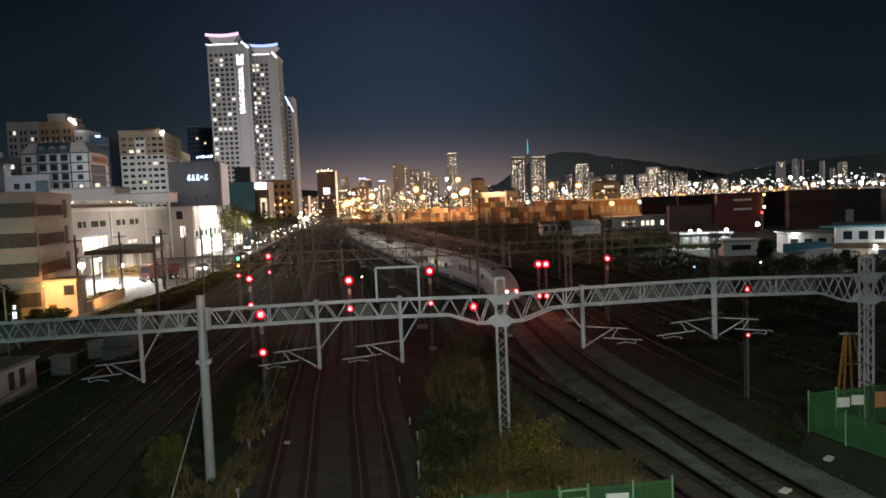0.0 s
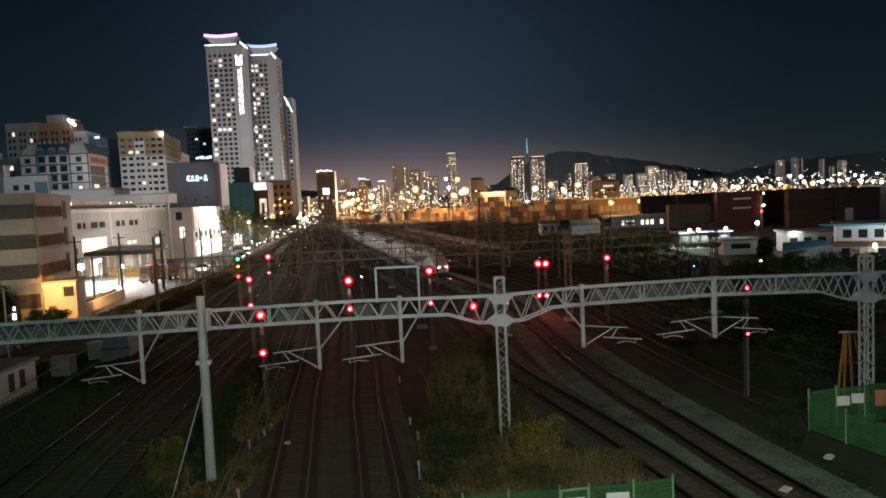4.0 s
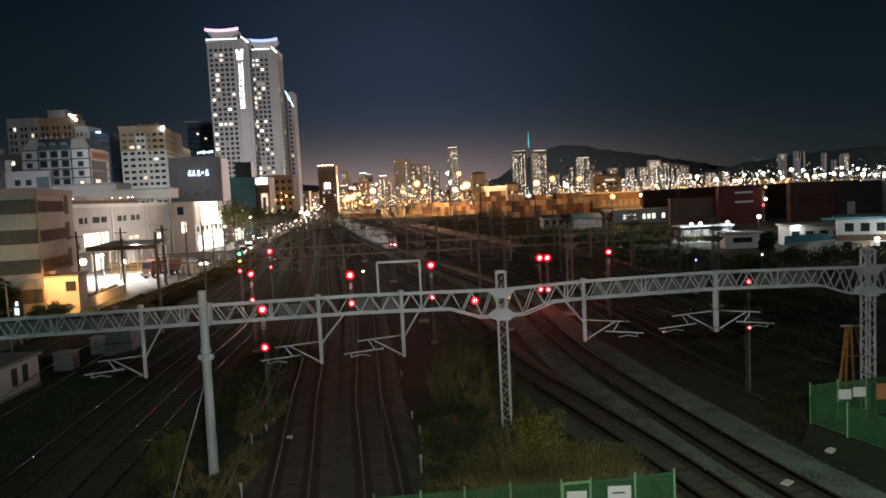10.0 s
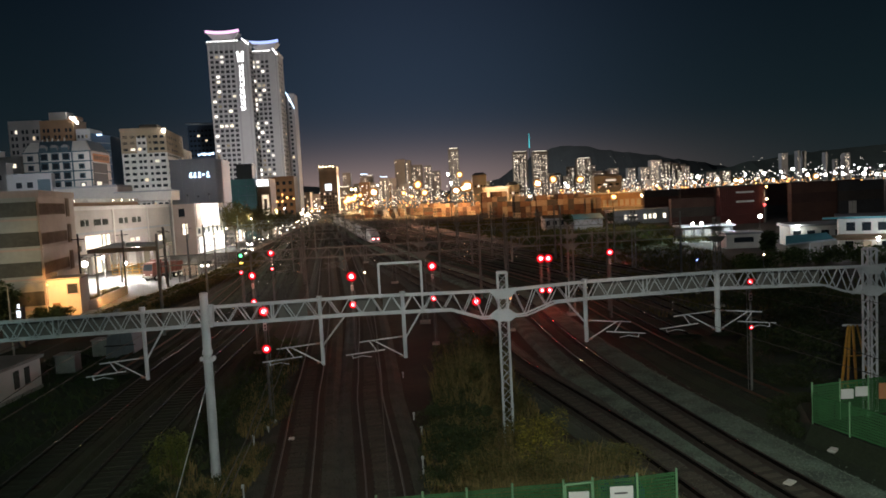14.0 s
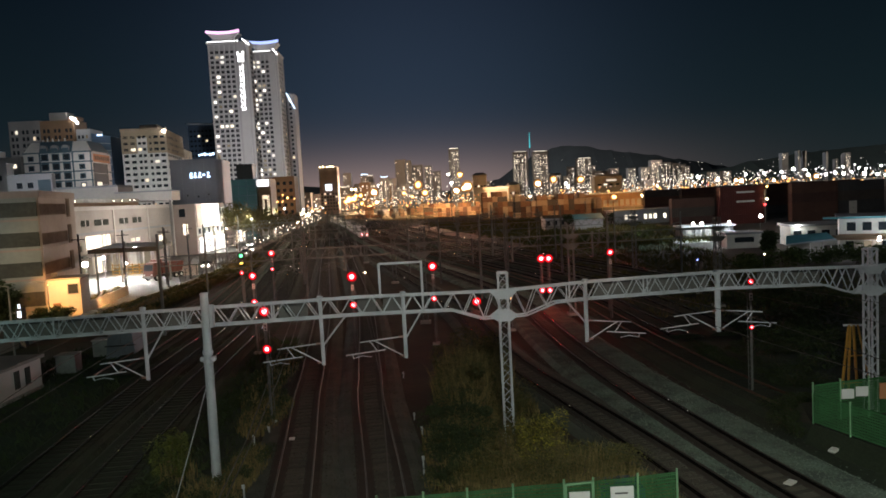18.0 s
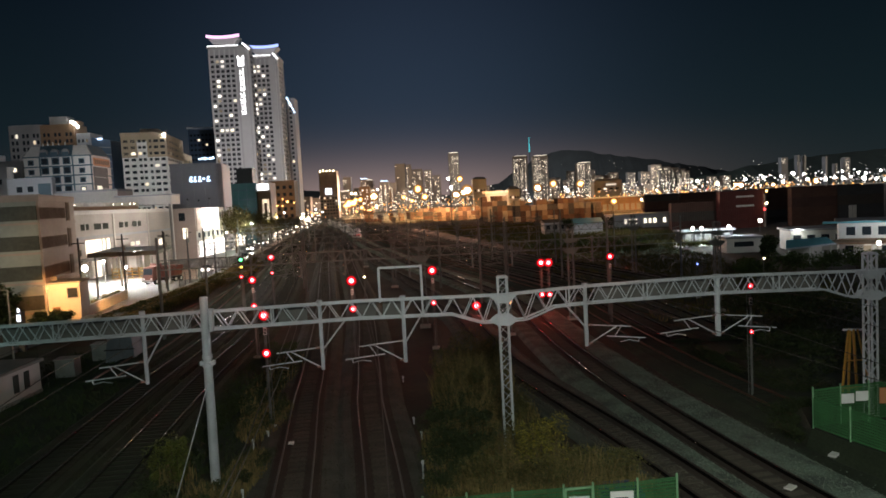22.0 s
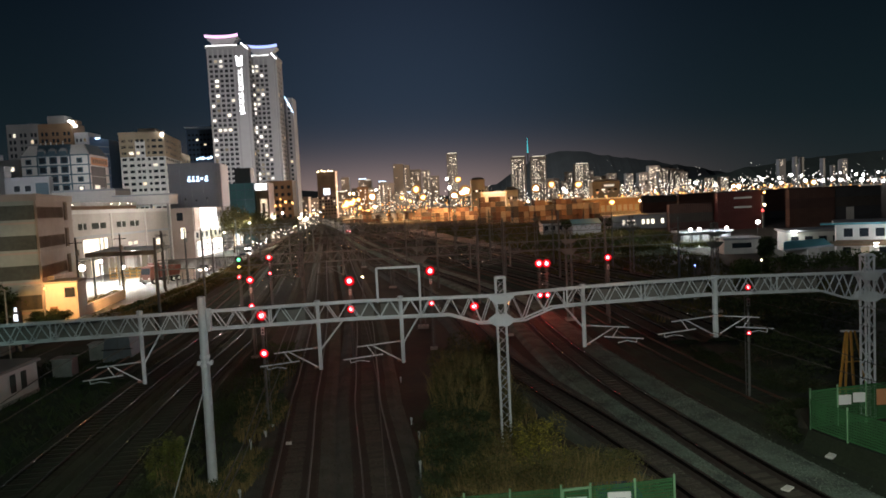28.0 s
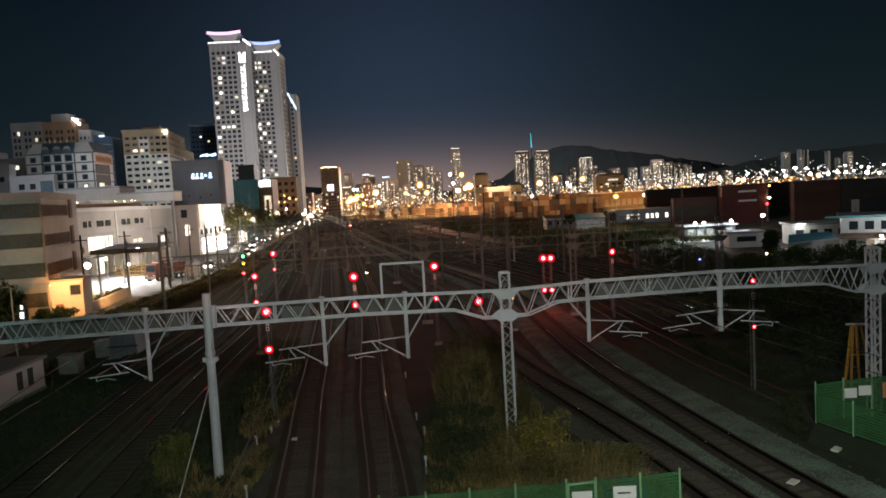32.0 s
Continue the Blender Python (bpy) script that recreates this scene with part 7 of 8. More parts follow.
for x, y, z in ((0.6, 0.4, 2.36), (3.8, 0.6, 2.5), (7.0, 0.9, 2.7), (8.4, 5.6, 3.2), (3.4, 5.7, 3.1)):
    part("post", Bag().tube((x, y, 0), (x, y, z), 0.07, 0.07, 8), WHITEP, shelter)
part("back_wall", Bag().box(3.4, 5.7, 0, 8.4, 5.85, 2.9), CREAM, shelter)
part("gutter", Bag().bar((0.0, -0.1, 2.44), (7.5, 0.5, 2.84), 0.12, 0.22), GALV, shelter, "pale gutter along the front")
for x, y, z in ((53.0, 148.5, 2.9), (54.9, 148.5, 2.9), (60.7, 148.5, 2.9), (64.9, 104, 1.9), (67.2, 103.5, 2.4)):
    dl = thing("depot_lamp", pose(x, y, GROUND_Z), "bright white depot floodlight on a post", "lamp post", "depot lamps")
    part("post", Bag().tube((0, 0.3, 0), (0, 0.3, z + 0.6), 0.06, 0.05, 8), GALV_OLD, dl)
    part("lamp_head", Bag().ball((0, 0, z + 0.4), 0.34, 10, 6), LAMP_W, dl, "glowing lamp head")

structure("grass_verge", Bag().box(22, 128, GROUND_Z, 46, 168, GROUND_Z + 0.05), GRASS, "rough green grass lit by depot floodlights", "grass")
structure("depot_yard", Bag().box(47, 140, GROUND_Z, 65, 151.5, GROUND_Z + 0.07), CONCRETE, "pale concrete depot yard under floodlights", "yard")

# hill and mast on the horizon
def hill(name, label, x0, x1, y, heights, depth=500, mat=HILL):
    n = len(heights)
    b = Bag()
    steps = 60
    vs, fs = [], []
    for i in range(steps + 1):
        f = i / steps * (n - 1)
        k = min(int(f), n - 2)
        t = f - k
        t = t * t * (3 - 2 * t)
        h = heights[k] * (1 - t) + heights[k + 1] * t + 6 * noise.noise(Vector((i * 0.7, y * 0.01, 0)))
        x = x0 + (x1 - x0) * i / steps
        vs += [(x, y - depth * 0.5, GROUND_Z - 1), (x, y, max(h, 1.0)), (x, y + depth, GROUND_Z - 1)]
        if i:
            j = 3 * i
            fs += [(j - 3, j, j + 1, j - 2), (j - 2, j + 1, j + 2, j - 1)]
    b.add(vs, fs)
    structure(name, b, mat, label, "hill")


hill("hill_main", "dark wooded hill on the horizon", 150, 1500, 3500, (30, 80, 135, 205, 232, 226, 200, 182, 165, 140, 120, 95, 60))
hill("hill_right", "long dark wooded ridge on the horizon", 900, 3200, 3000, (10, 60, 95, 120, 130, 150, 160, 150, 160, 170, 160), 600, HILL_GREEN)
hill("hill_left", "low dark ridge behind the city", -1500, 500, 3800, (120, 130, 110, 90, 60, 30, 15), 500)
tv = thing("broadcast_mast", pose(432, 3400, 190), "slim broadcasting mast lit teal on the hill", "mast")
part("base_tower", Bag().tube((0, 0, -10), (0, 0, 34), 3.0, 2.2, 8), HILL, tv)
part("lit_shaft", Bag().tube((0, 0, 34), (0, 0, 72), 2.9, 2.3, 8), TEAL_L, tv, "teal lit shaft")
part("spire", Bag().tube((0, 0, 72), (0, 0, 106), 1.9, 1.0, 6), TEAL_L, tv)


# ---- plants ----
def leaf_clumps(b, g, n, cx, cy, cz, rx, ry, rz, size):
    """Many small leaves in an uneven mass of overlapping lobes."""
    lobes = [(cx + g.uniform(-0.72, 0.72) * rx, cy + g.uniform(-0.72, 0.72) * ry, cz + g.uniform(-0.5, 0.6) * rz, g.uniform(0.16, 0.5)) for _ in range(26)]
    for _ in range(n):
        lx, ly, lz, s = g.choice(lobes)
        d = Vector((g.gauss(0, 1), g.gauss(0, 1), g.gauss(0, 1))).normalized() * g.uniform(0.45, 1.05) ** 0.6
        p = Vector((lx + d.x * rx * s, ly + d.y * ry * s, max(lz + d.z * rz * s, GROUND_Z)))
        a = Vector((g.gauss(0, 1), g.gauss(0, 1), g.gauss(0, 0.6))).normalized() * size * g.uniform(0.6, 1.4)
        c = a.cross(Vector((g.gauss(0, 1), g.gauss(0, 1), g.gauss(0, 1)))).normalized() * size * 0.36 * g.uniform(0.6, 1.3)
        b.add([p - a, p + c, p + a, p - c], [(0, 1, 2, 3)])


def blades(b, g, n, cx, cy, rx, ry, h, lean=0.2):
    """Reeds: thin upright bent blades with a plume."""
    for _ in range(n):
        a, q = g.uniform(0, 6.283), math.sqrt(g.random())
        x, y = cx + math.cos(a) * rx * q, cy + math.sin(a) * ry * q
        hh = h * g.uniform(0.45, 1.0) * (1.0 - 0.45 * q * q)
        dx, dy = g.gauss(0, lean) * hh, g.gauss(0, lean) * hh
        w = g.uniform(0.008, 0.02)
        b.add([(x - w, y, GROUND_Z), (x + w, y, GROUND_Z), (x + dx * 0.5 + w, y + dy * 0.5, GROUND_Z + hh * 0.6), (x + dx * 0.5 - w, y + dy * 0.5, GROUND_Z + hh * 0.6), (x + dx, y + dy, GROUND_Z + hh)],
              [(0, 1, 2, 3), (3, 2, 4)])


def bush(name, label, mat, x, y, rx, ry, h, n, size=0.14, reeds=0, reed_h=0):
    g = random.Random(int(x * 13 + y * 7))
    ob = thing(name, pose(0, 0, 0), label, "bush", "yard bushes")
    st = Bag()
    for _ in range(14):
        st.tube((x + g.uniform(-0.3, 0.3) * rx, y + g.uniform(-0.3, 0.3) * ry, GROUND_Z), (x + g.uniform(-0.7, 0.7) * rx, y + g.uniform(-0.7, 0.7) * ry, GROUND_Z + h * g.uniform(0.5, 0.85)), 0.03, 0.012, 5)
    tagged(part("stem_growth", st, BARK, ob), kind="stuff")
    b = Bag()
    if n:
        leaf_clumps(b, g, n, x, y, GROUND_Z + h * 0.5, rx, ry, h * 0.55, size)
        tagged(part("leaves", b, mat, ob), kind="stuff")
    if reeds:
        r = Bag()
        blades(r, g, reeds, x, y, rx, ry, reed_h)
        tagged(part("reed_growth", r, REED, ob), kind="stuff")
    return ob


bush("reed_clump", "tall dry reeds and brush between the tracks", LEAFM, 1.2, 40.5, 2.4, 6.0, 3.4, 14000, 0.09, 1900, 3.8)
bush("bush", "dark green bush at the foot of the mast", LEAFD, 0.3, 32.0, 2.0, 3.2, 2.3, 9000, 0.07, 900, 2.0)
bush("bush", "yellowing bush at the foot of the mast", LEAFY, 3.4, 26.3, 1.15, 1.0, 3.7, 5600, 0.05)
bush("bush", "brown overgrown brush behind the green fence", LEAFM, 4.3, 25.3, 3.0, 1.6, 2.7, 15000, 0.05, 1600, 2.9)
bush("bush", "olive overgrown brush behind the green fence", LEAFM, 1.8, 25.8, 2.0, 1.4, 2.5, 12000, 0.05, 1000, 2.7)
bush("bush", "brown brush hiding the foot of the mast", LEAFM, 2.5, 28.6, 1.3, 1.0, 2.9, 5000, 0.06, 700, 2.6)
for x, y, rx, ry, h, m, n in ((-0.3, 28.4, 1.3, 1.6, 1.5, LEAFD, 4500), (0.4, 36.0, 1.8, 2.4, 1.9, LEAFD, 5000), (3.6, 31.5, 1.5, 2.0, 1.8, LEAFM, 4500), (3.0, 36.5, 1.6, 2.6, 1.7, LEAFM, 4500), (5.0, 28.4, 1.4, 1.4, 1.5, LEAFM, 4200), (6.0, 26.6, 1.2, 1.0, 1.3, REED, 3000), (2.0, 47.5, 1.8, 3.0, 1.6, LEAFM, 3500), (-0.3, 25.3, 1.2, 1.2, 1.3, LEAFM, 3500)):
    bush("bush", "low brush covering the bank between the tracks", m, x, y, rx, ry, h, n, 0.065, 250, h * 0.9)
for x, y, rx, ry, h in ((20.0, 40.0, 2.2, 2.6, 1.2), (21.0, 46.5, 2.4, 3.0, 1.5), (25.0, 40.5, 2.4, 2.4, 1.5), (17.6, 47.0, 1.0, 5.0, 0.8), (-13.0, 30.0, 1.0, 4.0, 0.6), (-13.4, 40.0, 0.9, 5.0, 0.6)):
    bush("bush", "low dark weeds beside the tracks", LEAFD, x, y, rx, ry, h, 3600, 0.07)
bush("bush", "dry brush sloping down to the tracks", LEAFM, 6.6, 24.8, 1.6, 1.6, 1.3, 4000, 0.055, 900, 1.4)
bush("bush", "green bush beside the line pole", LEAFG, -12.6, 30.2, 0.95, 0.9, 2.2, 5200, 0.06, 150, 1.4)
bush("bush", "brown weeds around the foot of the line pole", LEAFD, -10.3, 26.9, 1.5, 1.6, 1.3, 5000, 0.055, 700, 1.5)
bush("bush", "dark weeds between the pole and the track", LEAFD, -9.6, 30.5, 1.0, 3.0, 0.9, 4000, 0.05, 900, 1.0)
bush("reed_clump", "dry reddish weeds around a signal post", LEAFD, -10.6, 38.5, 1.4, 3.4, 1.2, 2600, 0.08, 700, 1.3)
bush("bush", "dark weeds between the lines", LEAFD, -12.2, 48.0, 1.4, 8.0, 1.1, 1500, 0.15, 700, 1.3)
bush("bush", "dark scrub beyond the tracks", LEAFD, 24.0, 47.0, 4.0, 7.0, 2.4, 4000, 0.16)
bush("bush", "dark scrub beyond the tracks", LEAFD, 31.0, 60.0, 6.0, 9.0, 2.6, 4000, 0.2)
bush("bush", "dark scrub on the bank under the street", LEAFD, -37.5, 84.0, 2.2, 7.0, 1.7, 2600, 0.2)
bush("bush", "large dark shrubs beside the gate building", LEAFD, -50.5, 75.0, 4.5, 3.0, 6.0, 3200, 0.26)
bush("bush", "dark shrubs in front of the gate building", LEAFD, -44.5, 77.5, 2.2, 1.6, 2.2, 1600, 0.22)
bush("bush", "olive scrub on the bank under the street", LEAFM, -36.5, 100.0, 2.6, 8.0, 1.6, 2600, 0.2)
bush("bush", "olive scrub on the bank under the street", LEAFM, -38.0, 118.0, 2.6, 10.0, 1.8, 2600, 0.2)
bush("bush", "yellow-lit scrub on the bank under the street", LEAFM, -41.5, 142.0, 2.6, 12.0, 2.0, 2400, 0.22)

for k in range(9):
    bush("bush", "brown and olive brush covering the bank under the street", (LEAFM, REED, LEAFM)[k % 3], -36.8 - 0.2 * k, 74.0 + 7.5 * k, 2.2, 5.0, 1.45 + 0.25 * (k % 2), 2200, 0.17, 300, 1.5)
for k in range(6):
    bush("bush", "dry brown brush along the top of the yard wall", REED, -45.4 - 0.42 * k, 86.0 + 2.6 * k, 0.8, 1.6, 1.75, 700, 0.13)
for k in range(7):
    bush("hedge", "dark overgrown hedge in front of the depot", LEAF, 41.5 + k * 4.6, 93.0 + 0.6 * (k % 3), 3.0, 1.8, 2.4 + 0.5 * (k % 2), 1300, 0.24)


bush("bush", "dark weeds on the bank by the side fence", LEAFD, 17.2, 34.3, 1.5, 1.2, 1.1, 3200, 0.07)
bush("bush", "dark weeds at the foot of the fence bank", LEAFD, 16.0, 32.2, 1.0, 1.5, 0.9, 2600, 0.06)
for k in range(9):
    bush("bush", "rough green growth along the depot yard", LEAF, 20.5 + k * 3.1, 158.0 + 3.0 * math.sin(k * 1.7), 2.4, 2.6, 1.5 + 0.5 * (k % 3), 700, 0.3)
# weeds over the open ground between the sidings and the depot
weeds = random.Random(77)
tuft = Bag()
for _ in range(2600):
    wx, wy = weeds.uniform(16, 46), weeds.uniform(62, 150)
    if wx < 18.5 + (70 - wy) * 0.1:
        continue
    for _ in range(5):
        h = weeds.uniform(0.15, 0.75)
        px, py, lean = wx + weeds.gauss(0, 0.3), wy + weeds.gauss(0, 0.3), weeds.gauss(0, 0.25)
        tuft.add([(px - 0.05, py, GROUND_Z), (px + 0.05, py, GROUND_Z), (px + lean, py + lean * 0.5, GROUND_Z + h)], [(0, 1, 2)])
for _ in range(3000):
    wy = weeds.uniform(140, 315)
    wx = weeds.uniform(22 - (wy - 140) * 0.19, 62)
    for _ in range(5):
        h = weeds.uniform(0.3, 1.3)
        px, py, lean = wx + weeds.gauss(0, 0.5), wy + weeds.gauss(0, 0.5), weeds.gauss(0, 0.35)
        tuft.add([(px - 0.12, py, GROUND_Z), (px + 0.12, py, GROUND_Z), (px + lean, py + lean * 0.5, GROUND_Z + h)], [(0, 1, 2)])
tagged(part("weeds", tuft, LEAFM), "dry weeds over the open yard ground", "weeds", "", "stuff")
nearweeds = Bag()
for _ in range(5200):
    wx, wy = weeds.uniform(-34, -10), weeds.uniform(14, 62)
    for _ in range(4):
        h = weeds.uniform(0.08, 0.42)
        px, py, lean = wx + weeds.gauss(0, 0.2), wy + weeds.gauss(0, 0.2), weeds.gauss(0, 0.2)
        nearweeds.add([(px - 0.03, py, GROUND_Z), (px + 0.03, py, GROUND_Z), (px + lean, py + lean * 0.5, GROUND_Z + h)], [(0, 1, 2)])
tagged(part("weeds", nearweeds, LEAFD), "low dark green weeds between the outer tracks", "weeds", "", "stuff")


def tree(x, y, h, mat, n=2200):
    g = random.Random(int(x * 31 + y))
    ob = thing("tree", pose(0, 0, 0), "leafy street tree with a thin trunk", "tree", "street trees")
    tr = Bag().tube((x, y, GROUND_Z), (x, y, GROUND_Z + h * 0.5), 0.22, 0.13, 8)
    for _ in range(7):
        a = g.uniform(0, 6.28)
        tr.tube((x, y, GROUND_Z + h * g.uniform(0.3, 0.5)), (x + math.cos(a) * h * 0.24, y + math.sin(a) * h * 0.24, GROUND_Z + h * g.uniform(0.6, 0.85)), 0.08, 0.03, 6)
    part("trunk", tr, BARK, ob)
    b = Bag()
    leaf_clumps(b, g, n, x, y, GROUND_Z + h * 0.66, h * 0.3, h * 0.3, h * 0.34, 0.3)
    tagged(part("crown", b, mat, ob), kind="stuff")


for x, y, h in ((-59.0, 196, 14.0), (-62.2, 207, 13.5), (-58.5, 205, 11.5), (-61.5, 222, 12.5), (-57, 212, 11), (-63.5, 240, 12.5), (-65.5, 262, 12.0), (-58.0, 220, 9), (-58.5, 232, 10.0), (-61, 245, 9), (-62, 258, 9.5), (-64, 275, 9), (-67, 300, 9), (-70, 325, 9)):
    tree(x, y, h, LEAFS)
for x, y, h in ((50.6, 108, 4.2), (49.0, 106, 3.0), (36.5, 205, 5), (48, 215, 4.5), (52, 217, 4.5)):
    tree(x, y, h, LEAFD, 1400)


# ---- green site fences ----
def mesh_fence(pts, h, label, base=None):
    """Posts, rails and netted panels along a line of plan points."""
    ob = thing("site_fence", pose(0, 0, GROUND_Z if base is None else base), label, "fence", "green fences")
    for i, (x, y) in enumerate(pts):
        part("post", Bag().tube((x, y, 0), (x, y, h + 0.12), 0.04, 0.04, 8).tube((x, y, h + 0.12), (x, y, h + 0.15), 0.05, 0.03, 8), GREENP, ob, "pale green steel post")
    for (x0, y0), (x1, y1) in zip(pts, pts[1:]):
        for z in (0.1, h):
            part("rail", Bag().bar((x0, y0, z), (x1, y1, z), 0.035), GREENF, ob)
        a = Vector((x1 - x0, y1 - y0, 0))
        net = Bag()
        n = max(3, int(a.length / 0.075))
        for k in range(n):
            p = Vector((x0, y0, 0)) + a * (k + 0.5) / n
            net.bar(p + Vector((0, 0, 0.1)), p + Vector((0, 0, h)), 0.034, 0.012)
        for k in range(int(h / 0.12)):
            z = 0.14 + k * 0.12
            net.bar((x0, y0 + 0.01, z), (x1, y1 + 0.01, z), 0.012, 0.04)
        tagged(part("panel", net, GREENF, ob, "green welded mesh panel"), kind="stuff")
    return ob


GREENP = surface("pale_green_post", (0.22, 0.42, 0.24), 0.5, 0, 3, 0.15, 0.03, 0.2)
front_fence = mesh_fence([(-2.8, 22.85), (-1.22, 22.97), (0.28, 23.08), (1.86, 23.24), (3.64, 23.36), (4.66, 23.40), (6.25, 23.58), (7.70, 23.82)], 1.9, "green mesh site fence with white notices")
part("notice", Bag().box(3.8, 23.26, 1.05, 4.5, 23.29, 1.62), SIGNP, front_fence, "white notice sheet")
part("notice_line", Bag().box(3.95, 23.245, 1.28, 4.2, 23.258, 1.34), DARKW, front_fence)
part("gate_frame", Bag().bar((3.68, 23.30, 1.88), (4.62, 23.34, 1.92), 0.07).bar((4.62, 23.34, 0.1), (4.62, 23.34, 1.92), 0.07).bar((3.68, 23.30, 0.1), (3.68, 23.30, 1.88), 0.07), GREENP, front_fence)
part("notice", Bag().box(5.25, 23.38, 1.15, 6.05, 23.42, 1.68), SIGNP, front_fence, "white notice sheet")
part("notice_line", Bag().box(5.4, 23.365, 1.42, 5.85, 23.378, 1.47), DARKW, front_fence)
part("notice", Bag().box(2.4, 23.20, 0.75, 3.1, 23.23, 1.45), ORANGEP, front_fence, "small yellow-orange notice")
# fence scaled towards the eye to cover the mast foot; bank added beneath
BANK_Z = 0.56
bank = Bag().add([(16.0, 30.6, BANK_Z), (16.6, 28.7, BANK_Z), (17.25, 26.9, BANK_Z), (17.9, 25.0, BANK_Z), (17.9, 20, BANK_Z), (40, 20, BANK_Z), (40, 37.5, BANK_Z), (17.0, 33.5, BANK_Z),
                  (15.75, 30.7, GROUND_Z), (16.35, 28.6, GROUND_Z), (17.0, 26.8, GROUND_Z), (17.65, 24.9, GROUND_Z), (17.65, 20, GROUND_Z), (16.4, 34.0, GROUND_Z), (40, 39.5, GROUND_Z)],
                 [(0, 1, 2, 3, 4, 5, 6, 7), (8, 9, 1, 0), (9, 10, 2, 1), (10, 11, 3, 2), (11, 12, 4, 3), (13, 8, 0, 7), (14, 13, 7, 6)])
structure("earth_bank", bank, OVERGROWN, "low bank added to carry the site fence", "bank")
side_fence = mesh_fence([(16.05, 30.54), (17.48, 30.89), (18.91, 31.14), (20.42, 31.46), (21.99, 31.83)], 1.75, "green mesh site fence with white notices by the mast", BANK_Z)
part("notice", Bag().box(17.42, 30.68, 1.02, 17.98, 30.71, 1.46), SIGNP, side_fence, "white notice sheet")
part("notice", Bag().box(18.14, 30.82, 1.06, 18.70, 30.85, 1.50), SIGNP, side_fence, "white notice sheet")
part("notice", Bag().box(19.32, 31.0, 0.83, 19.8, 31.03, 1.56), ORANGEP, side_fence, "pale orange notice sheet")
mesh_fence([(16.05, 30.54), (16.65, 28.7), (17.3, 26.86), (17.94, 25.02)], 1.38, "green mesh site fence along the track", BANK_Z)
tagged(part("blue_sheet", Bag().box(5.1, 23.9, GROUND_Z, 6.6, 25.2, 0.9), BLUEP), "blue plastic sheet over a heap behind the fence", "tarpaulin")
trestle = thing("yellow_trestle", pose(21.0, 36.0, GROUND_Z), "tall yellow tapering steel trestle behind the fence", "trestle")
for x, y in ((-0.95, -0.5), (0.0, -0.5), (0.85, -0.5), (0.1, 0.6)):
    part("leg", Bag().bar((x, y, 0), (x * 0.25, y * 0.3, 4.2), 0.10), YELLOW, trestle)
part("head", Bag().bar((-0.5, -0.1, 4.2), (0.6, -0.1, 4.15), 0.10), GALV, trestle)
for z in (1.2, 2.6):
    k = 1 - 0.75 * z / 4.2
    part("rung", Bag().bar((-0.95 * k, -0.5 * k, z), (0.85 * k, -0.5 * k, z), 0.06), YELLOW, trestle)



# ---- the departing train ----
def body_sections(length, nose=False):
    """Cross-sections of a carriage: place along, half width, floor, roof."""
    if not nose:
        return [(0.0, 1.40, 0.55, 3.62), (0.15, 1.45, 0.35, 3.70), (length - 0.15, 1.45, 0.35, 3.70), (length, 1.40, 0.55, 3.62)]
    return [(0.0, 0.70, 0.45, 1.15), (0.35, 1.02, 0.30, 1.55), (1.2, 1.28, 0.28, 2.05), (2.6, 1.40, 0.28, 2.72), (4.2, 1.45, 0.30, 3.30), (5.8, 1.45, 0.35, 3.66), (7.0, 1.45, 0.35, 3.74), (length - 0.15, 1.45, 0.35, 3.74), (length, 1.40, 0.55, 3.65)]


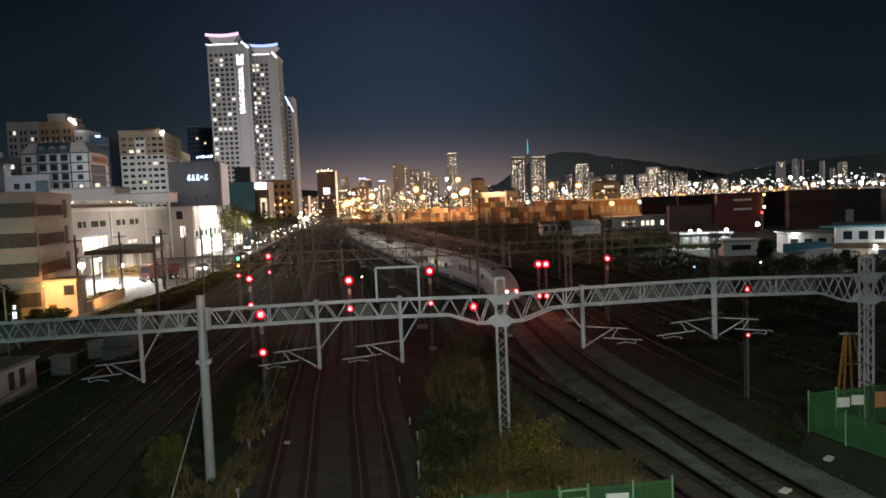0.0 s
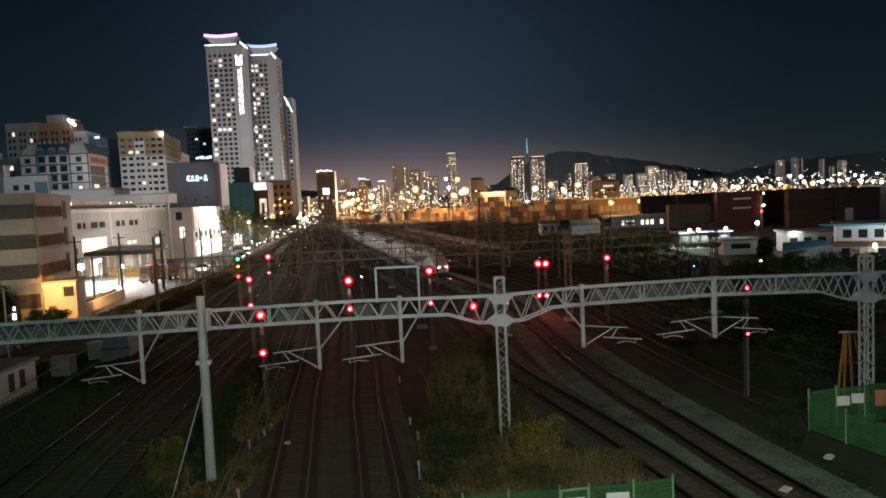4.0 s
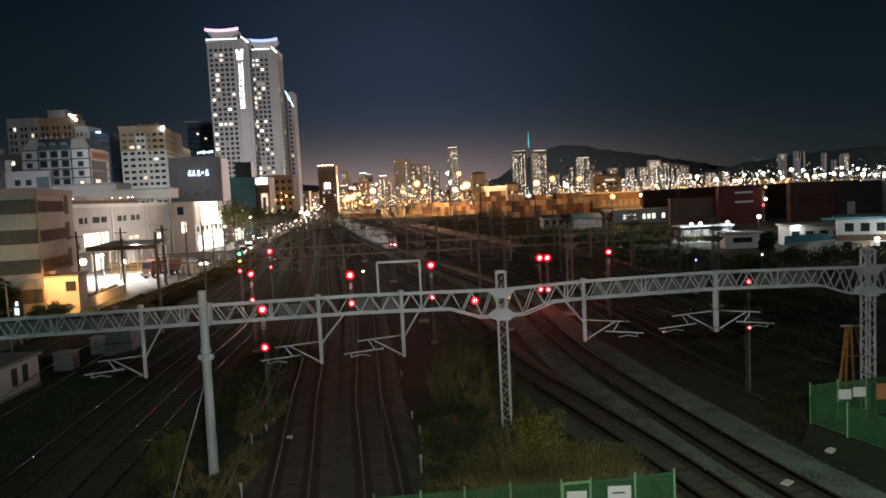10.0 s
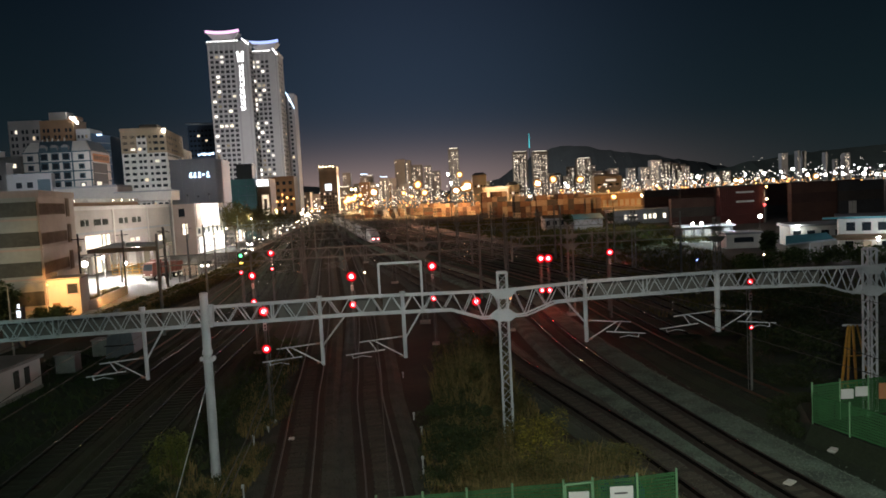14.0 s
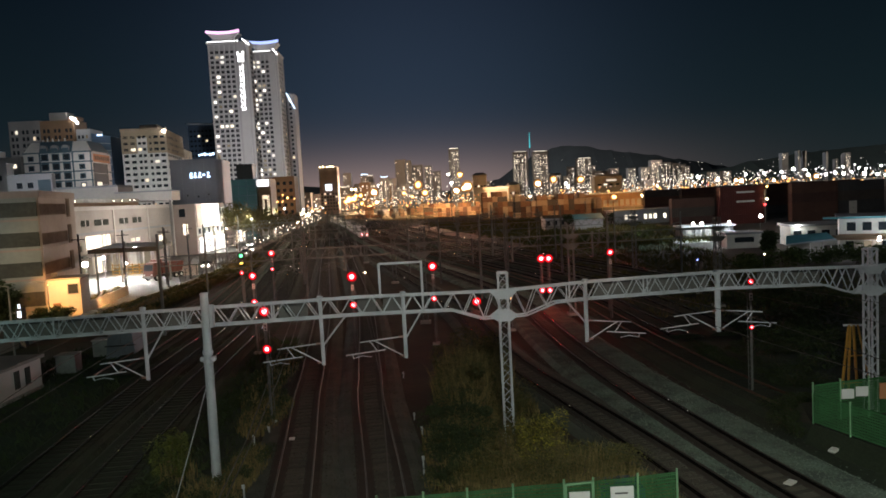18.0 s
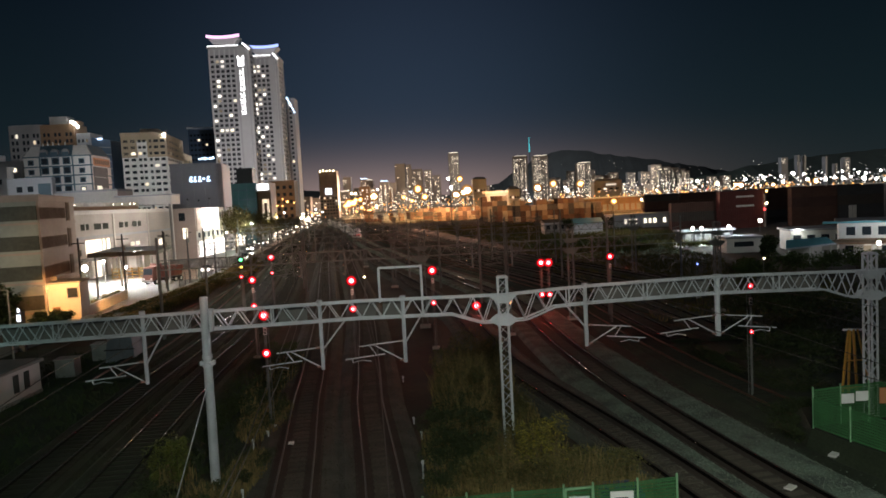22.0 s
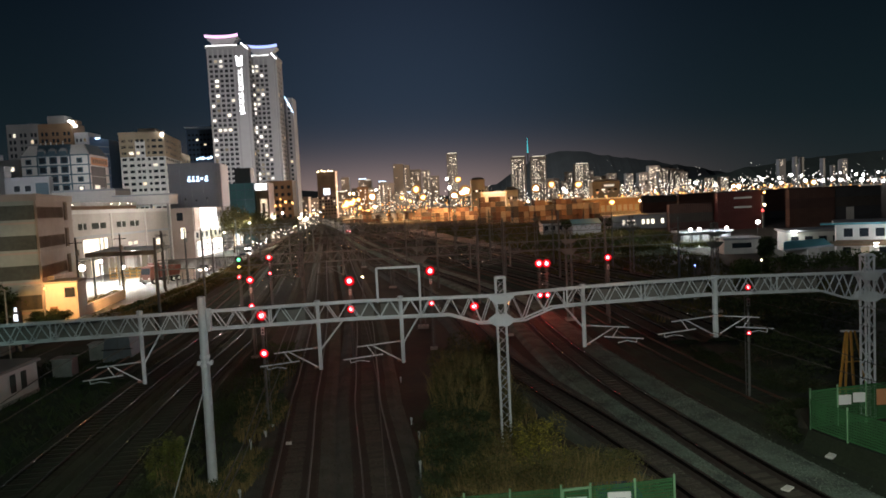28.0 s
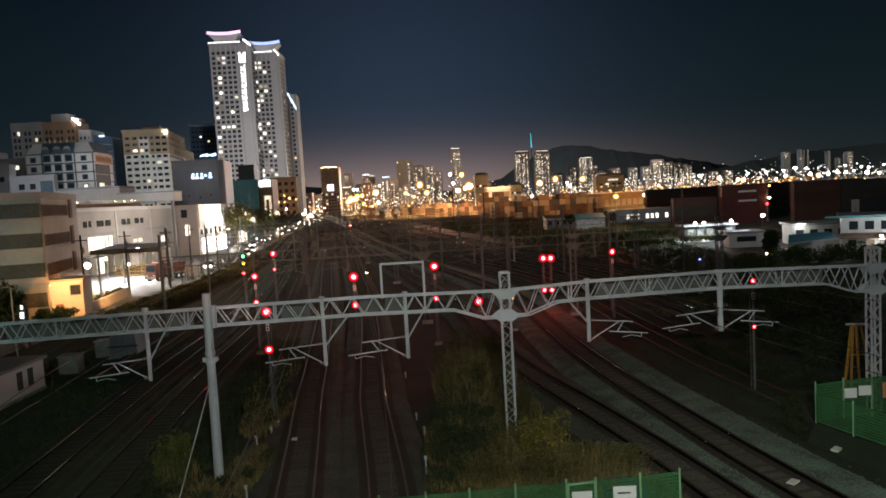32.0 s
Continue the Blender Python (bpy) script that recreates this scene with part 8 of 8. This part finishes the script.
def carriage(length, nose, label):
    ob = thing("train_carriage", pose(0, 0, 0), label, "train carriage", "carriages of the train")

    def loft(secs, profile):
        b = Bag()
        n = len(profile)
        vs, fs = [], []
        for y, w, lo, hi in secs:
            vs += [(u * w, y - length / 2, lo + v * (hi - lo)) for u, v in profile]
        for i in range(len(secs) - 1):
            for j in range(n):
                fs.append((i * n + j, i * n + (j + 1) % n, (i + 1) * n + (j + 1) % n, (i + 1) * n + j))
        b.add(vs, fs + [tuple(range(n))[::-1], tuple(range(len(vs) - n, len(vs)))])
        return b
    prof = [(-0.86, 0), (0.86, 0), (0.98, 0.10), (1.0, 0.30), (0.98, 0.66), (0.88, 0.86), (0.62, 0.97), (0.2, 1.0), (-0.2, 1.0), (-0.62, 0.97), (-0.88, 0.86), (-0.98, 0.66), (-1.0, 0.30), (-0.98, 0.10)]
    secs = body_sections(length, nose)
    part("body", loft(secs, prof), TRAINW, ob, "smooth pale grey carriage body")
    start = 6.2 if nose else 1.2
    for s in (-1, 1):
        part("side_band", Bag().box(s * 1.455 - 0.01, start - length / 2, 0.42, s * 1.455 + 0.01, length / 2 - 0.4, 0.95), TRAINB, ob, "dark blue lower band")
        if not nose:
            for k in range(int((length - 4) / 1.9)):
                y = -length / 2 + 2.2 + k * 1.9
                part("window", Bag().box(s * 1.44 - 0.015, y, 1.85, s * 1.44 + 0.015, y + 1.35, 2.55), TRAIN_WIN if (k * 7 + int(length)) % 3 else GLASS, ob, "dimly lit carriage window")
        else:
            part("cab_window", Bag().box(s * 1.44 - 0.015, 6.4 - length / 2, 2.0, s * 1.44 + 0.015, 7.3 - length / 2, 2.6), GLASS, ob)
            for k in range(4):
                part("louvre", Bag().box(s * 1.445 - 0.015, 9.0 + k * 2.6 - length / 2, 2.1, s * 1.445 + 0.015, 11.0 + k * 2.6 - length / 2, 2.9), GALV_OLD, ob)
    part("roof_fairing", Bag().box(-0.75, -length / 2 + (8.5 if nose else 2.5), 3.68, 0.75, length / 2 - 1.2, 3.92), GALV_OLD, ob)
    if nose:
        part("windscreen", Bag().add([(-0.95, 2.75 - length / 2, 2.66), (0.95, 2.75 - length / 2, 2.66), (0.85, 5.0 - length / 2, 3.50), (-0.85, 5.0 - length / 2, 3.50)], [(0, 1, 2, 3)]), GLASS, ob)
        for s in (-1, 1):
            lampu = part("tail_light", Bag().ball((s * 0.52, 0.28 - length / 2, 1.08), 0.27, 12, 8), TAIL_L, ob, "glowing red tail light")
            # glowing ring as the tail light's halo
            part("tail_light_halo", Bag().tube((s * 0.52, 0.5 - length / 2, 1.08), (s * 0.52, 0.16 - length / 2, 1.08), 0.46, 0.42, 16), RED_HALO, lampu)
    for y in (-length / 2 + 2.6, length / 2 - 2.6):
        bogie = part("bogie", Bag().box(-1.1, y - 1.6, 0.15, 1.1, y + 1.6, 0.55), DARKW, ob)
        for dy in (-1.2, 1.2):
            for s in (-0.75, 0.75):
                part("wheel", Bag().tube((s - 0.07, y + dy, 0.51), (s + 0.07, y + dy, 0.51), 0.455, 0.455, 14), RUST, bogie)
    return ob


TRAIN_WIN = glow("carriage_window_light", (1.0, 0.86, 0.62), 0.35, 0.6)
arc = [0.0]
for p, q in zip(main_line, main_line[1:]):
    arc.append(arc[-1] + (q - p).length)


def on_line(s):
    """The point of the main line at s metres from its start."""
    k = int(np.clip(np.searchsorted(arc, s) - 1, 0, len(main_line) - 2))
    f = (s - arc[k]) / (arc[k + 1] - arc[k])
    return main_line[k].lerp(main_line[k + 1], f)


TAIL_START = next(a for a, p in zip(arc, main_line) if p.y > 76.5)
cars = []
back_ = 0.0
for i in range(10):
    length = 22.5 if i in (0, 9) else 18.7
    cars.append((carriage(length, i in (0, 9), "pale grey high-speed train power car with red tail lights" if i in (0, 9) else "pale grey high-speed train carriage with dim windows"), back_, length, i == 9))
    back_ += length + 0.5


def motions():
    """The train pulls away along the curve, slowing a little."""
    for ob, offset, length, turned in cars:
        rows = []
        for k in range(33):
            t = float(k)
            s = TAIL_START + 8.38 * t - 0.034 * t * t + offset
            p, q = on_line(s), on_line(s + length)
            a = (q - p).normalized()
            yaw = math.degrees(math.atan2(a.y, a.x)) - 90
            c = (p + q) / 2
            rows.append((t, pose(c.x, c.y, 0.06, 0, 0, yaw + (180 if turned else 0))))
        walk(ob, rows)


motions()
